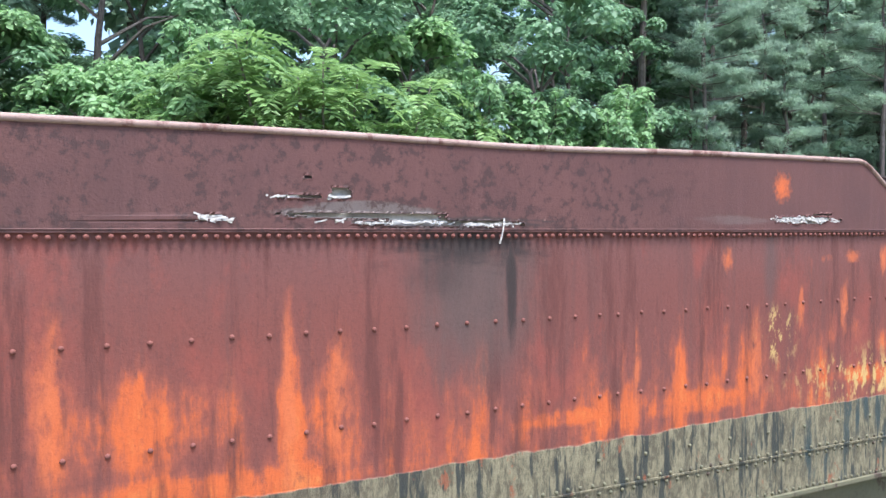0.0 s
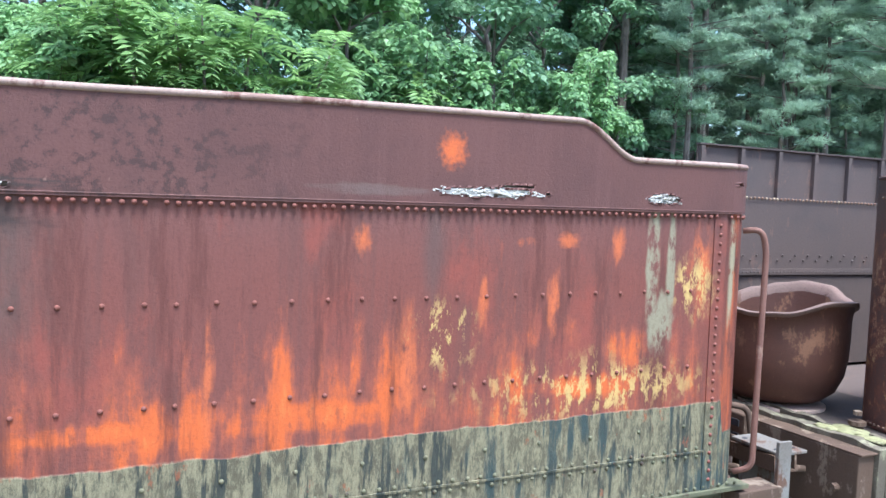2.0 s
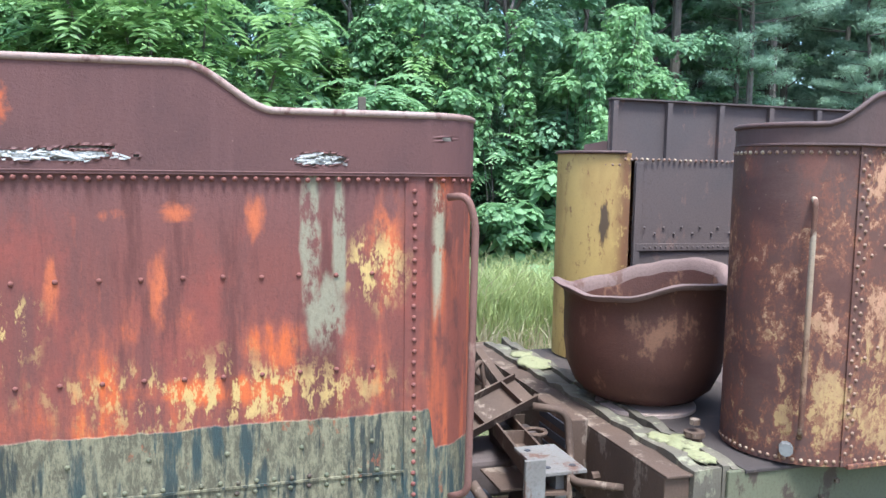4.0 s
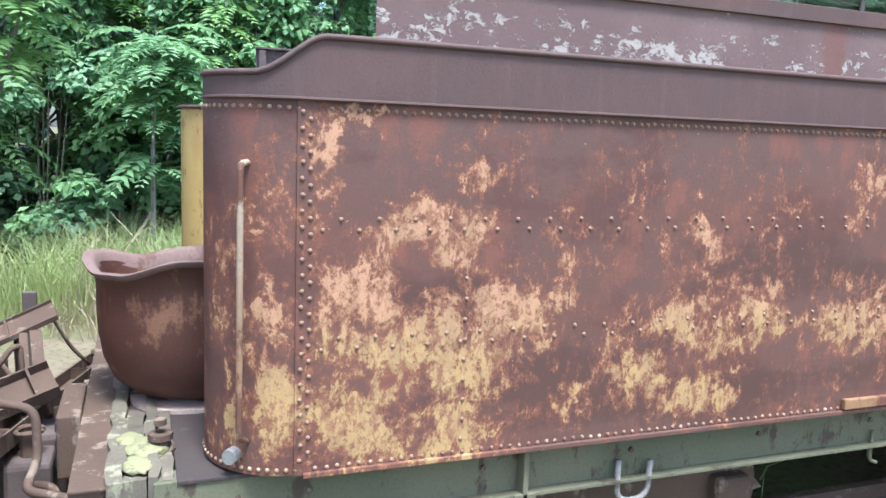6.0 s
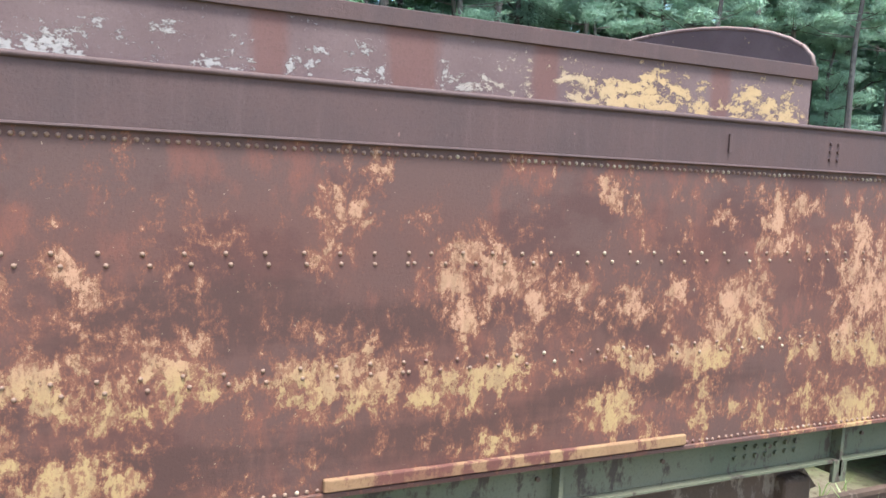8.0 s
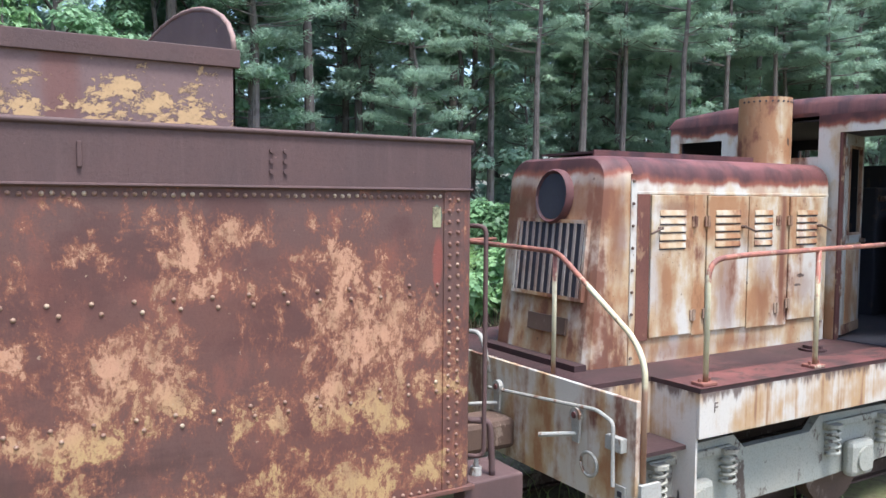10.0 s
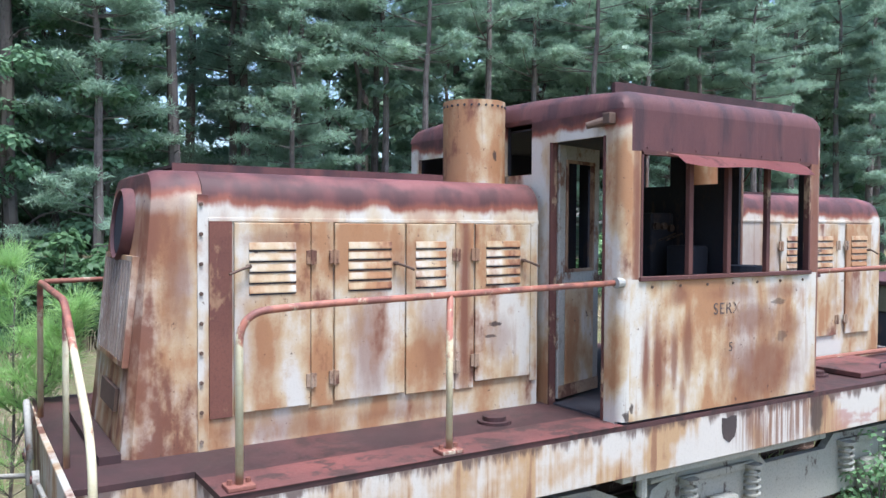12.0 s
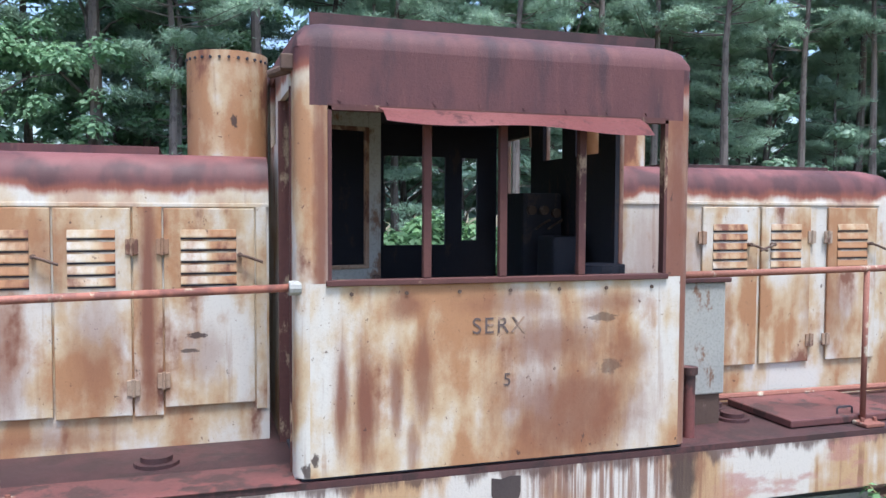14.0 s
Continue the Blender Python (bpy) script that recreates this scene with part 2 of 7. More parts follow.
    ym = k.mx(ym, k.mul(k.patch(3.92, 2.0, 0.14, 0.14, 1.2, 0.4), k.sm(yn, 0.55, 0.6)))
    c = k.mix(ym, c, (0.66, 0.45, 0.17))
    gs = k.mx(k.mx(k.patch(5.135, 2.32, 0.042, 0.3, 0.6, 0.35), k.patch(5.255, 2.3, 0.03, 0.3, 0.6, 0.35)), k.patch(5.2, 2.0, 0.075, 0.16, 0.6, 0.35))
    c = k.mix(k.mul(gs, k.sm(rag, 0.38, 0.5)), c, (0.33, 0.29, 0.2))
    # rounded front corner
    e = k.sm(k.x, 5.66, 5.70)
    cs = k.noise((9, 9, 0.7), 5, 0.6, 33)
    cc = k.mix(k.sm(cs, 0.42, 0.62), (0.27, 0.08, 0.055), (0.55, 0.13, 0.05))
    cc = k.mix(k.mul(k.sm(k.noise((6, 6, 2.0), 6, 0.68, 37), 0.47, 0.56), 0.85), cc, (0.165, 0.058, 0.046))
    cc = k.mix(k.mul(k.patch(5.70, 2.3, 0.035, 0.3, 0.8, 0.4), k.sm(rag, 0.4, 0.5)), cc, (0.42, 0.36, 0.24))
    c = k.mix(e, c, cc)
    # lower band of old grey-green paint
    edge = k.add(k.add(1.508, k.mul(k.x, 0.006)), k.mul(k.sub(k.noise((5, 5, 5), 6, 0.65, 40), 0.5), 0.07))
    edge = k.sub(edge, k.add(k.mul(e, 0.19), k.mul(k.sm(k.y, 3.6, 3.8), 1.0)))
    band = k.sm(k.sub(k.z, edge), 0.006, -0.006)
    b1 = k.noise((20, 20, 2.6), 6, 0.65, 50)
    b2 = k.noise((34, 34, 12), 8, 0.78, 60)
    b3 = k.noise((3.0, 3, 1.2), 4, 0.6, 70)
    gb = k.mix(k.sm(b2, 0.42, 0.6), (0.14, 0.125, 0.083), (0.32, 0.285, 0.18))
    gb = k.mix(k.mul(k.sm(b1, 0.52, 0.60), 0.9), gb, (0.04, 0.05, 0.048))
    gb = k.mix(k.mul(k.mul(k.sm(b3, 0.45, 0.6), k.sm(k.x, 2.2, 4.6)), k.mul(k.sm(b1, 0.45, 0.56), 0.9)), gb, (0.055, 0.083, 0.083))
    gb = k.mix(k.mul(k.sm(k.noise((9, 9, 5), 7, 0.7, 80), 0.60, 0.66), 0.8), gb, (0.36, 0.12, 0.06))
    gb = k.mix(k.mul(k.sm(k.x, 1.7, 0.6), 0.55), gb, (0.11, 0.085, 0.065))
    c = k.mix(band, c, gb)
    red = k.mix(k.sm(k.noise((2.2, 2.2, 0.8), 5, 0.6, 101), 0.4, 0.62), (0.27, 0.075, 0.055), (0.36, 0.115, 0.072))
    red = k.mix(k.mul(k.sm(k.noise((7, 7, 2), 6, 0.7, 105), 0.56, 0.68), 0.6), red, (0.5, 0.2, 0.12))
    c = k.mix(k.sm(k.y, 3.66, 3.82), c, red)
    c = k.mix(k.mul(k.sm(g, 0.45, 0.78), 0.28), c, (0.06, 0.03, 0.025))
    return k.out(c, k.add(0.55, k.mul(big, 0.3)), k.add(k.mul(g, 0.7), k.add(k.mul(rag, 1.2), k.mul(k.mul(band, b2), 2.0))), 0.004)


def maroon_plate(name, a, b, red=0.0, off=0.0, runs=0.0):
    k = Mat(name, 0.6)
    g = k.noise(75, 4, 0.75, off)
    m = k.noise((2.2, 2.2, 1.6), 5, 0.6, off)
    st = k.noise((14, 14, 1.2), 5, 0.6, off + 4)
    c = k.mix(k.sm(m, 0.35, 0.65), a, b)
    c = k.mix(k.mul(k.sm(st, 0.5, 0.7), 0.4), c, tuple(v * 1.45 for v in a))
    if runs:
        c = k.mix(k.mul(k.sm(k.noise((4.5, 4.5, 0.7), 5, 0.6, off + 20), 0.46, 0.66), 0.8), c, (0.055, 0.033, 0.037))
        c = k.mix(k.mul(k.sm(k.noise((5, 5, 0.9), 5, 0.6, off + 24), 0.52, 0.70), 0.55), c, (0.21, 0.085, 0.072))
        c = k.mix(k.mul(k.sm(k.noise((9, 9, 2.5), 6, 0.7, off + 28), 0.62, 0.70), 0.4), c, (0.27, 0.15, 0.10))
    if red:
        c = k.mix(k.patch(3.93, 2.855, 0.05, 0.06, 1.6, 0.5, 8), c, (0.7, 0.16, 0.05))
        c = k.mix(k.mul(k.patch(1.28, 2.69, 0.36, 0.04, 0.35, 0.4), 0.9), c, (0.17, 0.14, 0.13))
        c = k.mix(k.mul(k.sm(k.noise(16, 7, 0.75, off + 12), 0.50, 0.60), k.mul(k.sm(k.x, 3.6, 2.6), 0.85)), c, (0.07, 0.038, 0.036))
        c = k.mix(k.mul(k.patch(1.75, 2.64, 0.4, 0.03, 0.6, 0.5, 5), 0.7), c, (0.05, 0.042, 0.04))
        c = k.mix(k.mul(k.patch(3.55, 2.66, 0.22, 0.022, 1.0, 0.5), 0.5), c, (0.20, 0.15, 0.135))
    c = k.mix(k.mul(k.sm(g, 0.5, 0.72), 0.3), c, tuple(v * 0.5 for v in a))
    sp = k.noise(26, 3, 0.6, off + 8)
    c = k.mix(k.mul(k.sm(sp, 0.72, 0.75), 0.5), c, (0.34, 0.2, 0.16))
    return k.out(c, k.add(0.5, k.mul(m, 0.35)), k.add(g, m), 0.003)


def brown_tank():
    """Brown rust with flakes of yellow paint left in bands and patches."""
    k = Mat("brown_tank_plate", 0.65)
    g = k.noise(70, 4, 0.75)
    big = k.noise((0.8, 0.8, 1.0), 4, 0.6, 3)
    c = k.mix(k.sm(big, 0.36, 0.62), (0.160, 0.072, 0.054), (0.138, 0.072, 0.058))
    # Purple-brown upper zone: sheen of the sky, mixed into the colour.
    c = k.mix(k.mul(k.sm(k.z, 2.25, 2.7), 0.7), c, (0.138, 0.081, 0.068))
    c = k.mix(k.mul(k.sm(k.noise((4, 4, 2.2), 5, 0.65, 8), 0.52, 0.66), 0.6), c, (0.25, 0.095, 0.065))
    c = k.mix(k.mul(k.sm(k.noise((1.6, 1.6, 2.6), 5, 0.62, 61), 0.46, 0.62), 0.6), c, (0.105, 0.045, 0.037))
    for cx, cz, rx, rz in ((9.4, 1.42, 0.9, 0.2), (10.3, 1.3, 0.7, 0.14), (11.7, 1.36, 0.8, 0.10), (13.2, 1.5, 0.9, 0.09), (10.6, 2.0, 0.6, 0.16), (12.9, 1.9, 0.4, 0.14), (8.5, 1.9, 0.4, 0.12), (11.6, 1.95, 0.5, 0.14)):
        c = k.mix(k.mul(k.patch(cx, cz, rx, rz, 0.9, 0.6, 3, cx), 0.8), c, (0.095, 0.048, 0.038))
    n = k.add(k.add(k.mul(k.noise((3.2, 3.2, 3.0), 9, 0.74, 12, 0.6), 0.40), k.mul(k.noise((9, 9, 7.5), 9, 0.78, 17, 0.4), 0.36)), k.mul(k.noise((26, 26, 13), 6, 0.74, 23), 0.24))
    # where paint is left: (x, z, half width, half height)
    front = [(8.52, 2.24, 0.27, 0.09), (8.69, 2.13, 0.13, 0.1), (8.21, 1.95, 0.14, 0.15), (8.99, 1.82, 0.3, 0.19), (9.92, 1.76, 0.3, 0.15), (10.55, 1.66, 0.37, 0.13), (11.34, 1.64, 0.42, 0.14), (8.83, 1.59, 0.29, 0.16), (8.35, 1.71, 0.26, 0.1), (8.62, 1.24, 0.21, 0.13), (8.15, 2.73, 0.13, 0.03), (8, 2.59, 0.05, 0.21), (7.8, 1.47, 0.11, 0.19), (8.06, 1.66, 0.11, 0.22), (8.23, 1.37, 0.19, 0.13), (10.1, 1.27, 0.21, 0.09), (9.25, 1.3, 0.12, 0.09), (9.73, 1.45, 0.16, 0.12), (10.09, 2.19, 0.13, 0.09), (11.18, 2.33, 0.1, 0.08), (11.31, 2.5, 0.14, 0.08), (12.03, 2.15, 0.23, 0.17), (7.79, 1.85, 0.03, 0.14), (8.74, 2.53, 0.13, 0.05)]
    rear = [(12.17, 2.14, 0.39, 0.14), (11.97, 1.95, 0.07, 0.13), (12.34, 1.9, 0.11, 0.14), (11.29, 2.49, 0.12, 0.07), (11.46, 2.7, 0.08, 0.07), (11.74, 2.44, 0.06, 0.06), (11.54, 1.62, 0.33, 0.12), (12.22, 1.64, 0.32, 0.05), (12.81, 1.34, 0.22, 0.13), (12.23, 1.31, 0.13, 0.07), (13.15, 1.98, 0.36, 0.12), (13.84, 1.9, 0.27, 0.23), (13.45, 1.68, 0.49, 0.09), (14.03, 2.41, 0.16, 0.26), (13.68, 2.48, 0.15, 0.09), (14.34, 2.57, 0.17, 0.08), (14.8, 2.36, 0.32, 0.21), (15.06, 2.07, 0.39, 0.22), (14.96, 1.65, 0.53, 0.15), (14.9, 1.26, 0.62, 0.18), (13.57, 1.29, 0.11, 0.19), (13.92, 1.28, 0.32, 0.1), (12.81, 2.62, 0.09, 0.07)]
    wx = k.mul(k.sub(k.noise((2.4, 2.4, 2.4), 4, 0.6, 71), 0.5), 0.35)
    wz = k.mul(k.sub(k.noise((2.4, 2.4, 2.4), 4, 0.6, 83), 0.5), 0.30)
    wx = k.add(wx, k.mul(k.sub(k.noise((8, 8, 8), 5, 0.65, 77), 0.5), 0.34))
    wz = k.add(wz, k.mul(k.sub(k.noise((8, 8, 6), 5, 0.65, 89), 0.5), 0.34))
    d = None
    for cx, cz, rx, rz in front + rear:
        u, w = k.mul(k.sub(k.add(k.x, wx), cx), 1 / rx), k.mul(k.sub(k.add(k.z, wz), cz), 1 / rz)
        p = k.sm(k.op("SQRT", k.add(k.mul(u, u), k.mul(w, w))), 1.95, 0.2)
        d = p if d is None else k.mx(d, p)
    low = k.mx(k.mul(k.sm(k.z, 1.75, 1.15), k.sm(k.x, 9.6, 8.2)), k.mul(k.sm(k.x, 8.0, 7.75), k.sm(k.z, 2.75, 1.9)))
    v = k.sub(k.add(k.add(n, k.mul(d, 0.085)), k.mul(low, 0.034)), k.add(0.574, k.mul(k.sm(k.z, 2.0, 2.5), 0.012)))
    c = k.mix(k.mul(k.sm(v, -0.065, -0.005), 0.75), c, (0.26, 0.095, 0.056))
    c = k.mix(k.mul(k.sm(v, -0.028, 0.002), 0.6), c, (0.36, 0.18, 0.10))
    yel = k.mix(k.sm(k.add(k.z, k.mul(k.noise(2.2, 4, 0.6, 30), 0.8)), 1.95, 2.35), (0.52, 0.335, 0.15), (0.57, 0.31, 0.185))
    yel = k.mix(k.mul(k.sm(k.noise((12, 12, 4), 6, 0.7, 44), 0.45, 0.65), 0.6), yel, (0.36, 0.22, 0.12))
    c = k.mix(k.mul(k.sm(v, -0.005, 0.013), k.sm(k.noise((20, 20, 13), 8, 0.78, 51), 0.41, 0.51)), c, yel)
    c = k.mix(k.mul(k.patch(15.40, 2.42, 0.030, 0.14, 0.5, 0.35), 0.6), c, (0.33, 0.085, 0.06))
    c = k.mix(k.mul(k.patch(15.40, 2.66, 0.03, 0.06, 0.3, 0.2), 0.9), c, (0.12, 0.17, 0.12))
    sp = k.noise(30, 3, 0.6, 8)
    c = k.mix(k.mul(k.sm(sp, 0.71, 0.74), 0.6), c, (0.5, 0.36, 0.24))
    c = k.mix(k.mul(k.sm(g, 0.48, 0.75), 0.3), c, (0.06, 0.03, 0.025))
    return k.out(c, k.add(0.5, k.mul(big, 0.3)), k.add(k.mul(g, 0.7), k.mul(k.sm(v, 0.0, 0.02), 0.8)), 0.003)


def yellow_leg():
    """Bright old yellow paint, rusty at one edge, with one dark run."""
    k = Mat("yellow_leg_paint", 0.6)
    w = k.noise((3, 3, 1.2), 5, 0.6, 2)
    c = k.mix(k.sm(w, 0.4, 0.62), (0.62, 0.42, 0.14), (0.50, 0.32, 0.11))
    rag = k.noise((13, 13, 7), 8, 0.76, 6)
    c = k.mix(k.mul(k.mul(k.sm(k.x, 7.80, 7.93), k.sm(rag, 0.40, 0.50)), 0.9), c, (0.2, 0.085, 0.05))
    c = k.mix(k.mul(k.patch(7.77, 2.24, 0.035, 0.17, 0.5, 0.4, 5), 0.9), c, (0.07, 0.045, 0.035))
    c = k.mix(k.mul(k.sm(k.add(k.mul(k.noise((9, 9, 0.8), 5, 0.6, 12), 0.6), k.mul(rag, 0.4)), 0.54, 0.62), 0.6), c, (0.3, 0.15, 0.06))
    c = k.mix(k.mul(k.sm(rag, 0.575, 0.63), 0.75), c, (0.24, 0.11, 0.055))
    g = k.noise(80, 4, 0.75)
    c = k.mix(k.mul(k.sm(g, 0.5, 0.75), 0.25), c, (0.12, 0.07, 0.04))
    return k.out(c, 0.6, k.add(g, rag), 0.003)


def bunker_plate():
    k = Mat("bunker_plate", 0.65)
    g = k.noise(70, 4, 0.75)
    c = k.mix(k.sm(k.noise(1.3, 4, 0.6), 0.4, 0.62), (0.17, 0.105, 0.098), (0.21, 0.135, 0.125))
    st = k.mul(k.patch(8.4 + 3.2, 3.25, 0.14, 0.4, 0.6, 0.2), 0.8)
    for cx in (10.9, 12.35, 13.55):
        st = k.mx(st, k.mul(k.patch(cx, 3.25, 0.08, 0.4, 0.8, 0.2), 0.8))
    c = k.mix(k.mul(st, 0.8), c, (0.19, 0.08, 0.062))
    n = k.add(k.mul(k.noise((4, 4, 7), 9, 0.76, 5, 0.4), 0.5), k.mul(k.noise((15, 15, 20), 8, 0.78, 6, 0.3), 0.5))
    d = k.add(k.mul(k.sm(k.z, 3.52, 3.05), 0.115), k.mul(k.patch(13.3, 3.18, 0.9, 0.15, 1.3, 0.2), 0.08))
    v = k.sub(k.sub(k.add(n, k.mul(d, 0.7)), 0.60), k.mul(st, 0.08))
    pale = k.mix(k.sm(k.x, 11.5, 13.0), (0.46, 0.40, 0.36), (0.58, 0.38, 0.19))
    c = k.mix(k.sm(v, 0.0, 0.02), c, pale)
    c = k.mix(k.mul(k.sm(g, 0.48, 0.75), 0.3), c, (0.06, 0.03, 0.025))
    return k.out(c, 0.7, k.add(g, k.sm(v, 0, 0.02)), 0.003)


def cream(name, tone=0.5, brown=0.6, spots=(), dark=(), top=None, off=0.0, axis="x"):
    """Weathered pale paint under soft washes of ochre and brown rust. spots: brown (cx, cz, rx, rz, strength); top: height above which it is maroon rust."""
    k = Mat(name, 0.6)
    white, straw, ochre, rust = (0.70, 0.66, 0.57), (0.60, 0.45, 0.27), (0.42, 0.205, 0.092), (0.185, 0.066, 0.042)
    w = k.noise((2.3, 2.3, 1.5), 3, 0.5, off)
    st = k.noise((5.5, 5.5, 0.8), 3, 0.5, off + 5)
    rag = k.noise((10, 10, 7), 7, 0.7, off + 9)
    v = k.add(k.add(k.mul(w, 0.56), k.mul(st, 0.30)), k.mul(rag, 0.14))
    c = k.mix(k.sm(v, tone - 0.075, tone + 0.015), white, straw)
    c = k.mix(k.mul(k.sm(v, tone - 0.005, tone + 0.075), 0.9), c, ochre)
    v2 = k.add(k.add(k.mul(k.noise((2.9, 2.9, 1.7), 4, 0.55, off + 20), 0.5), k.mul(k.noise((7, 7, 0.7), 3, 0.5, off + 25), 0.32)), k.mul(rag, 0.18))
    c = k.mix(k.mul(k.sm(v2, brown - 0.085, brown - 0.01), 0.5), c, ochre)
    c = k.mix(k.mul(k.sm(v2, brown - 0.03, brown + 0.04), 0.9), c, rust)
    c = k.mix(k.mul(k.sm(k.noise((15, 15, 0.9), 4, 0.6, off + 54), 0.60, 0.70), 0.3), c, (0.28, 0.13, 0.07))
    for i, (cx, cz, rx, rz, s) in enumerate(spots):
        p = k.patch(cx, cz, rx, rz, 1.3, 0.30, 2.5, off + i, axis)
        c = k.mix(k.mul(k.patch(cx, cz, rx * 1.25, rz * 1.2, 1.6, 0.3, 2.5, off + i, axis), s * 0.45), c, ochre)
        c = k.mix(k.mul(p, s * 0.95), c, (0.215, 0.085, 0.052))
    for i, (cx, cz, rx, rz, s) in enumerate(dark):
        c = k.mix(k.mul(k.patch(cx, cz, rx, rz, 0.4, 0.5, 4, off + i, axis), s), c, (0.06, 0.04, 0.035))
    if top:
        zz = k.add(k.z, k.add(k.mul(k.sub(k.noise((5, 5, 1.5), 5, 0.6, off + 30), 0.5), 0.17), k.mul(k.sub(w, 0.5), 0.15)))
        c = k.mix(k.mul(k.sm(zz, top - 0.13, top - 0.05), 0.32), c, white)
        c = k.mix(k.sm(zz, top - 0.03, top + 0.02), c, (0.30, 0.10, 0.06))
        c = k.mix(k.sm(zz, top + 0.0, top + 0.07), c, k.mix(k.sm(st, 0.42, 0.66), (0.085, 0.036, 0.034), (0.15, 0.055, 0.05)))
        c = k.mix(k.mul(k.sm(zz, top + 0.13, top + 0.2), k.sm(w, 0.38, 0.6)), c, (0.23, 0.085, 0.078))
    sp = k.noise(34, 3, 0.6, off + 40)
    c = k.mix(k.mul(k.sm(sp, 0.70, 0.73), 0.75), c, (0.13, 0.055, 0.04))
    c = k.mix(k.mul(k.sm(k.noise((13, 13, 10), 6, 0.72, off + 60), 0.655, 0.69), 0.8), c, (0.10, 0.05, 0.038))
    g = k.noise(80, 4, 0.75, off)
    c = k.mix(k.mul(k.sm(g, 0.5, 0.75), 0.2), c, (0.12, 0.07, 0.05))
    return k.out(c, k.add(0.42, k.mul(rag, 0.35)), k.add(k.mul(g, 0.5), k.add(rag, k.mul(w, 2))), 0.003, deep=0.73)


def rail_paint():
    """Handrail paint: worn to rust along the upper bar, cream lower down the posts."""
    k = Mat("handrail_paint", 0.5)
    n = k.add(k.mul(k.noise((6, 6, 3), 6, 0.65, 3), 0.6), k.mul(k.noise(22, 5, 0.7, 8), 0.4))
    v = k.add(n, k.mul(k.sm(k.z, 2.0, 2.4), 0.24))
    c = k.mix(k.sm(n, 0.4, 0.62), (0.58, 0.54, 0.36), (0.50, 0.42, 0.26))
    c = k.mix(k.sm(v, 0.57, 0.68), c, k.mix(k.sm(k.noise(9, 4, 0.6), 0.4, 0.6), (0.34, 0.135, 0.09), (0.20, 0.085, 0.065)))
    c = k.mix(k.mul(k.sm(k.z, 1.53, 1.46), 0.8), c, (0.26, 0.11, 0.07))
    g = k.noise(90, 4, 0.7)
    return k.out(c, 0.5, g, 0.002, deep=0.95)


def run_sill():
    """Pale sill with dense dark rust runs from its upper edge."""
    k = Mat("sill_paint", 0.65)
    st = k.noise((16, 16, 0.6), 4, 0.55)
    w = k.noise((1.9, 1.9, 1.5), 4, 0.55, 5)
    c = k.mix(k.sm(k.add(k.mul(w, 0.75), k.mul(st, 0.25)), 0.44, 0.57), (0.66, 0.61, 0.53), (0.52, 0.34, 0.18))
    c = k.mix(k.mul(k.sm(k.add(k.mul(st, 0.5), k.mul(w, 0.5)), 0.55, 0.63), 0.75), c, (0.25, 0.11, 0.065))
    run1 = k.mul(k.sm(k.noise((34, 34, 0.7), 4, 0.6, 11), 0.42, 0.56), k.patch(22.2, 1.3, 0.55, 0.3, 0.8, 0.1))
    c = k.mix(k.mul(run1, 0.85), c, (0.22, 0.1, 0.06))
    c = k.mix(k.mul(k.patch(22.7, 1.25, 0.09, 0.25, 0.6, 0.3), 0.85), c, (0.06, 0.045, 0.042))
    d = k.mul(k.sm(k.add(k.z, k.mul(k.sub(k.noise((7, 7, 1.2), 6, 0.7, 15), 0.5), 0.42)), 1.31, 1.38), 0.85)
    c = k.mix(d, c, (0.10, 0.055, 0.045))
    pk = k.mul(k.sm(k.x, 22.8, 23.1), k.sm(k.noise((2.5, 2.5, 6), 5, 0.6, 18), 0.48, 0.62))
    c = k.mix(k.mul(pk, 0.7), c, (0.45, 0.22, 0.18))
    g = k.noise(80, 4, 0.75)
    c = k.mix(k.mul(k.sm(g, 0.5, 0.75), 0.25), c, (0.1, 0.06, 0.045))
    return k.out(c, 0.65, k.add(g, w), 0.003)


m_a = red_tank()
m_a_top = maroon_plate("maroon_coping", (0.125, 0.058, 0.054), (0.155, 0.07, 0.063), 1.0)
m_riv_a = rust_plate("rivet_rust_red", (0.26, 0.09, 0.07), (0.22, 0.085, 0.07), (0.34, 0.15, 0.1), 0.42)
m_b = brown_tank()
m_b_top = maroon_plate("brown_coping", (0.108, 0.066, 0.06), (0.128, 0.074, 0.066), 0.0, 5)
m_bunk = bunker_plate()
m_yellow = yellow_leg()
m_inner = rust_plate("dark_inner_plate", (0.12, 0.095, 0.09), (0.15, 0.11, 0.1), (0.2, 0.13, 0.11), 0.4)
m_pot = rust_plate("pot_rust", (0.105, 0.045, 0.033), (0.15, 0.064, 0.043), (0.25, 0.125, 0.075), 0.435, rough=0.42)
m_frame = rust_plate("mossy_frame_steel", (0.14, 0.145, 0.09), (0.19, 0.18, 0.115), (0.09, 0.065, 0.05), 0.44)
m_cream = cream("cream_paint")
m_hood = cream("hood_paint", 0.52, 0.585, spots=[(17.92, 2.15, 0.06, 0.75, 0.6), (18.3, 1.5, 0.35, 0.08, 0.5), (19.2, 1.5, 0.3, 0.06, 0.5), (23.1, 2.35, 0.3, 0.5, 0.45)], top=2.90)
m_nose = cream("nose_paint", 0.50, 0.515, spots=[(17.66, 2.55, 0.08, 0.4, 0.75), (17.5, 2.75, 0.06, 0.2, 0.7), (17.45, 1.9, 0.06, 0.3, 0.45)], top=2.97, off=4)
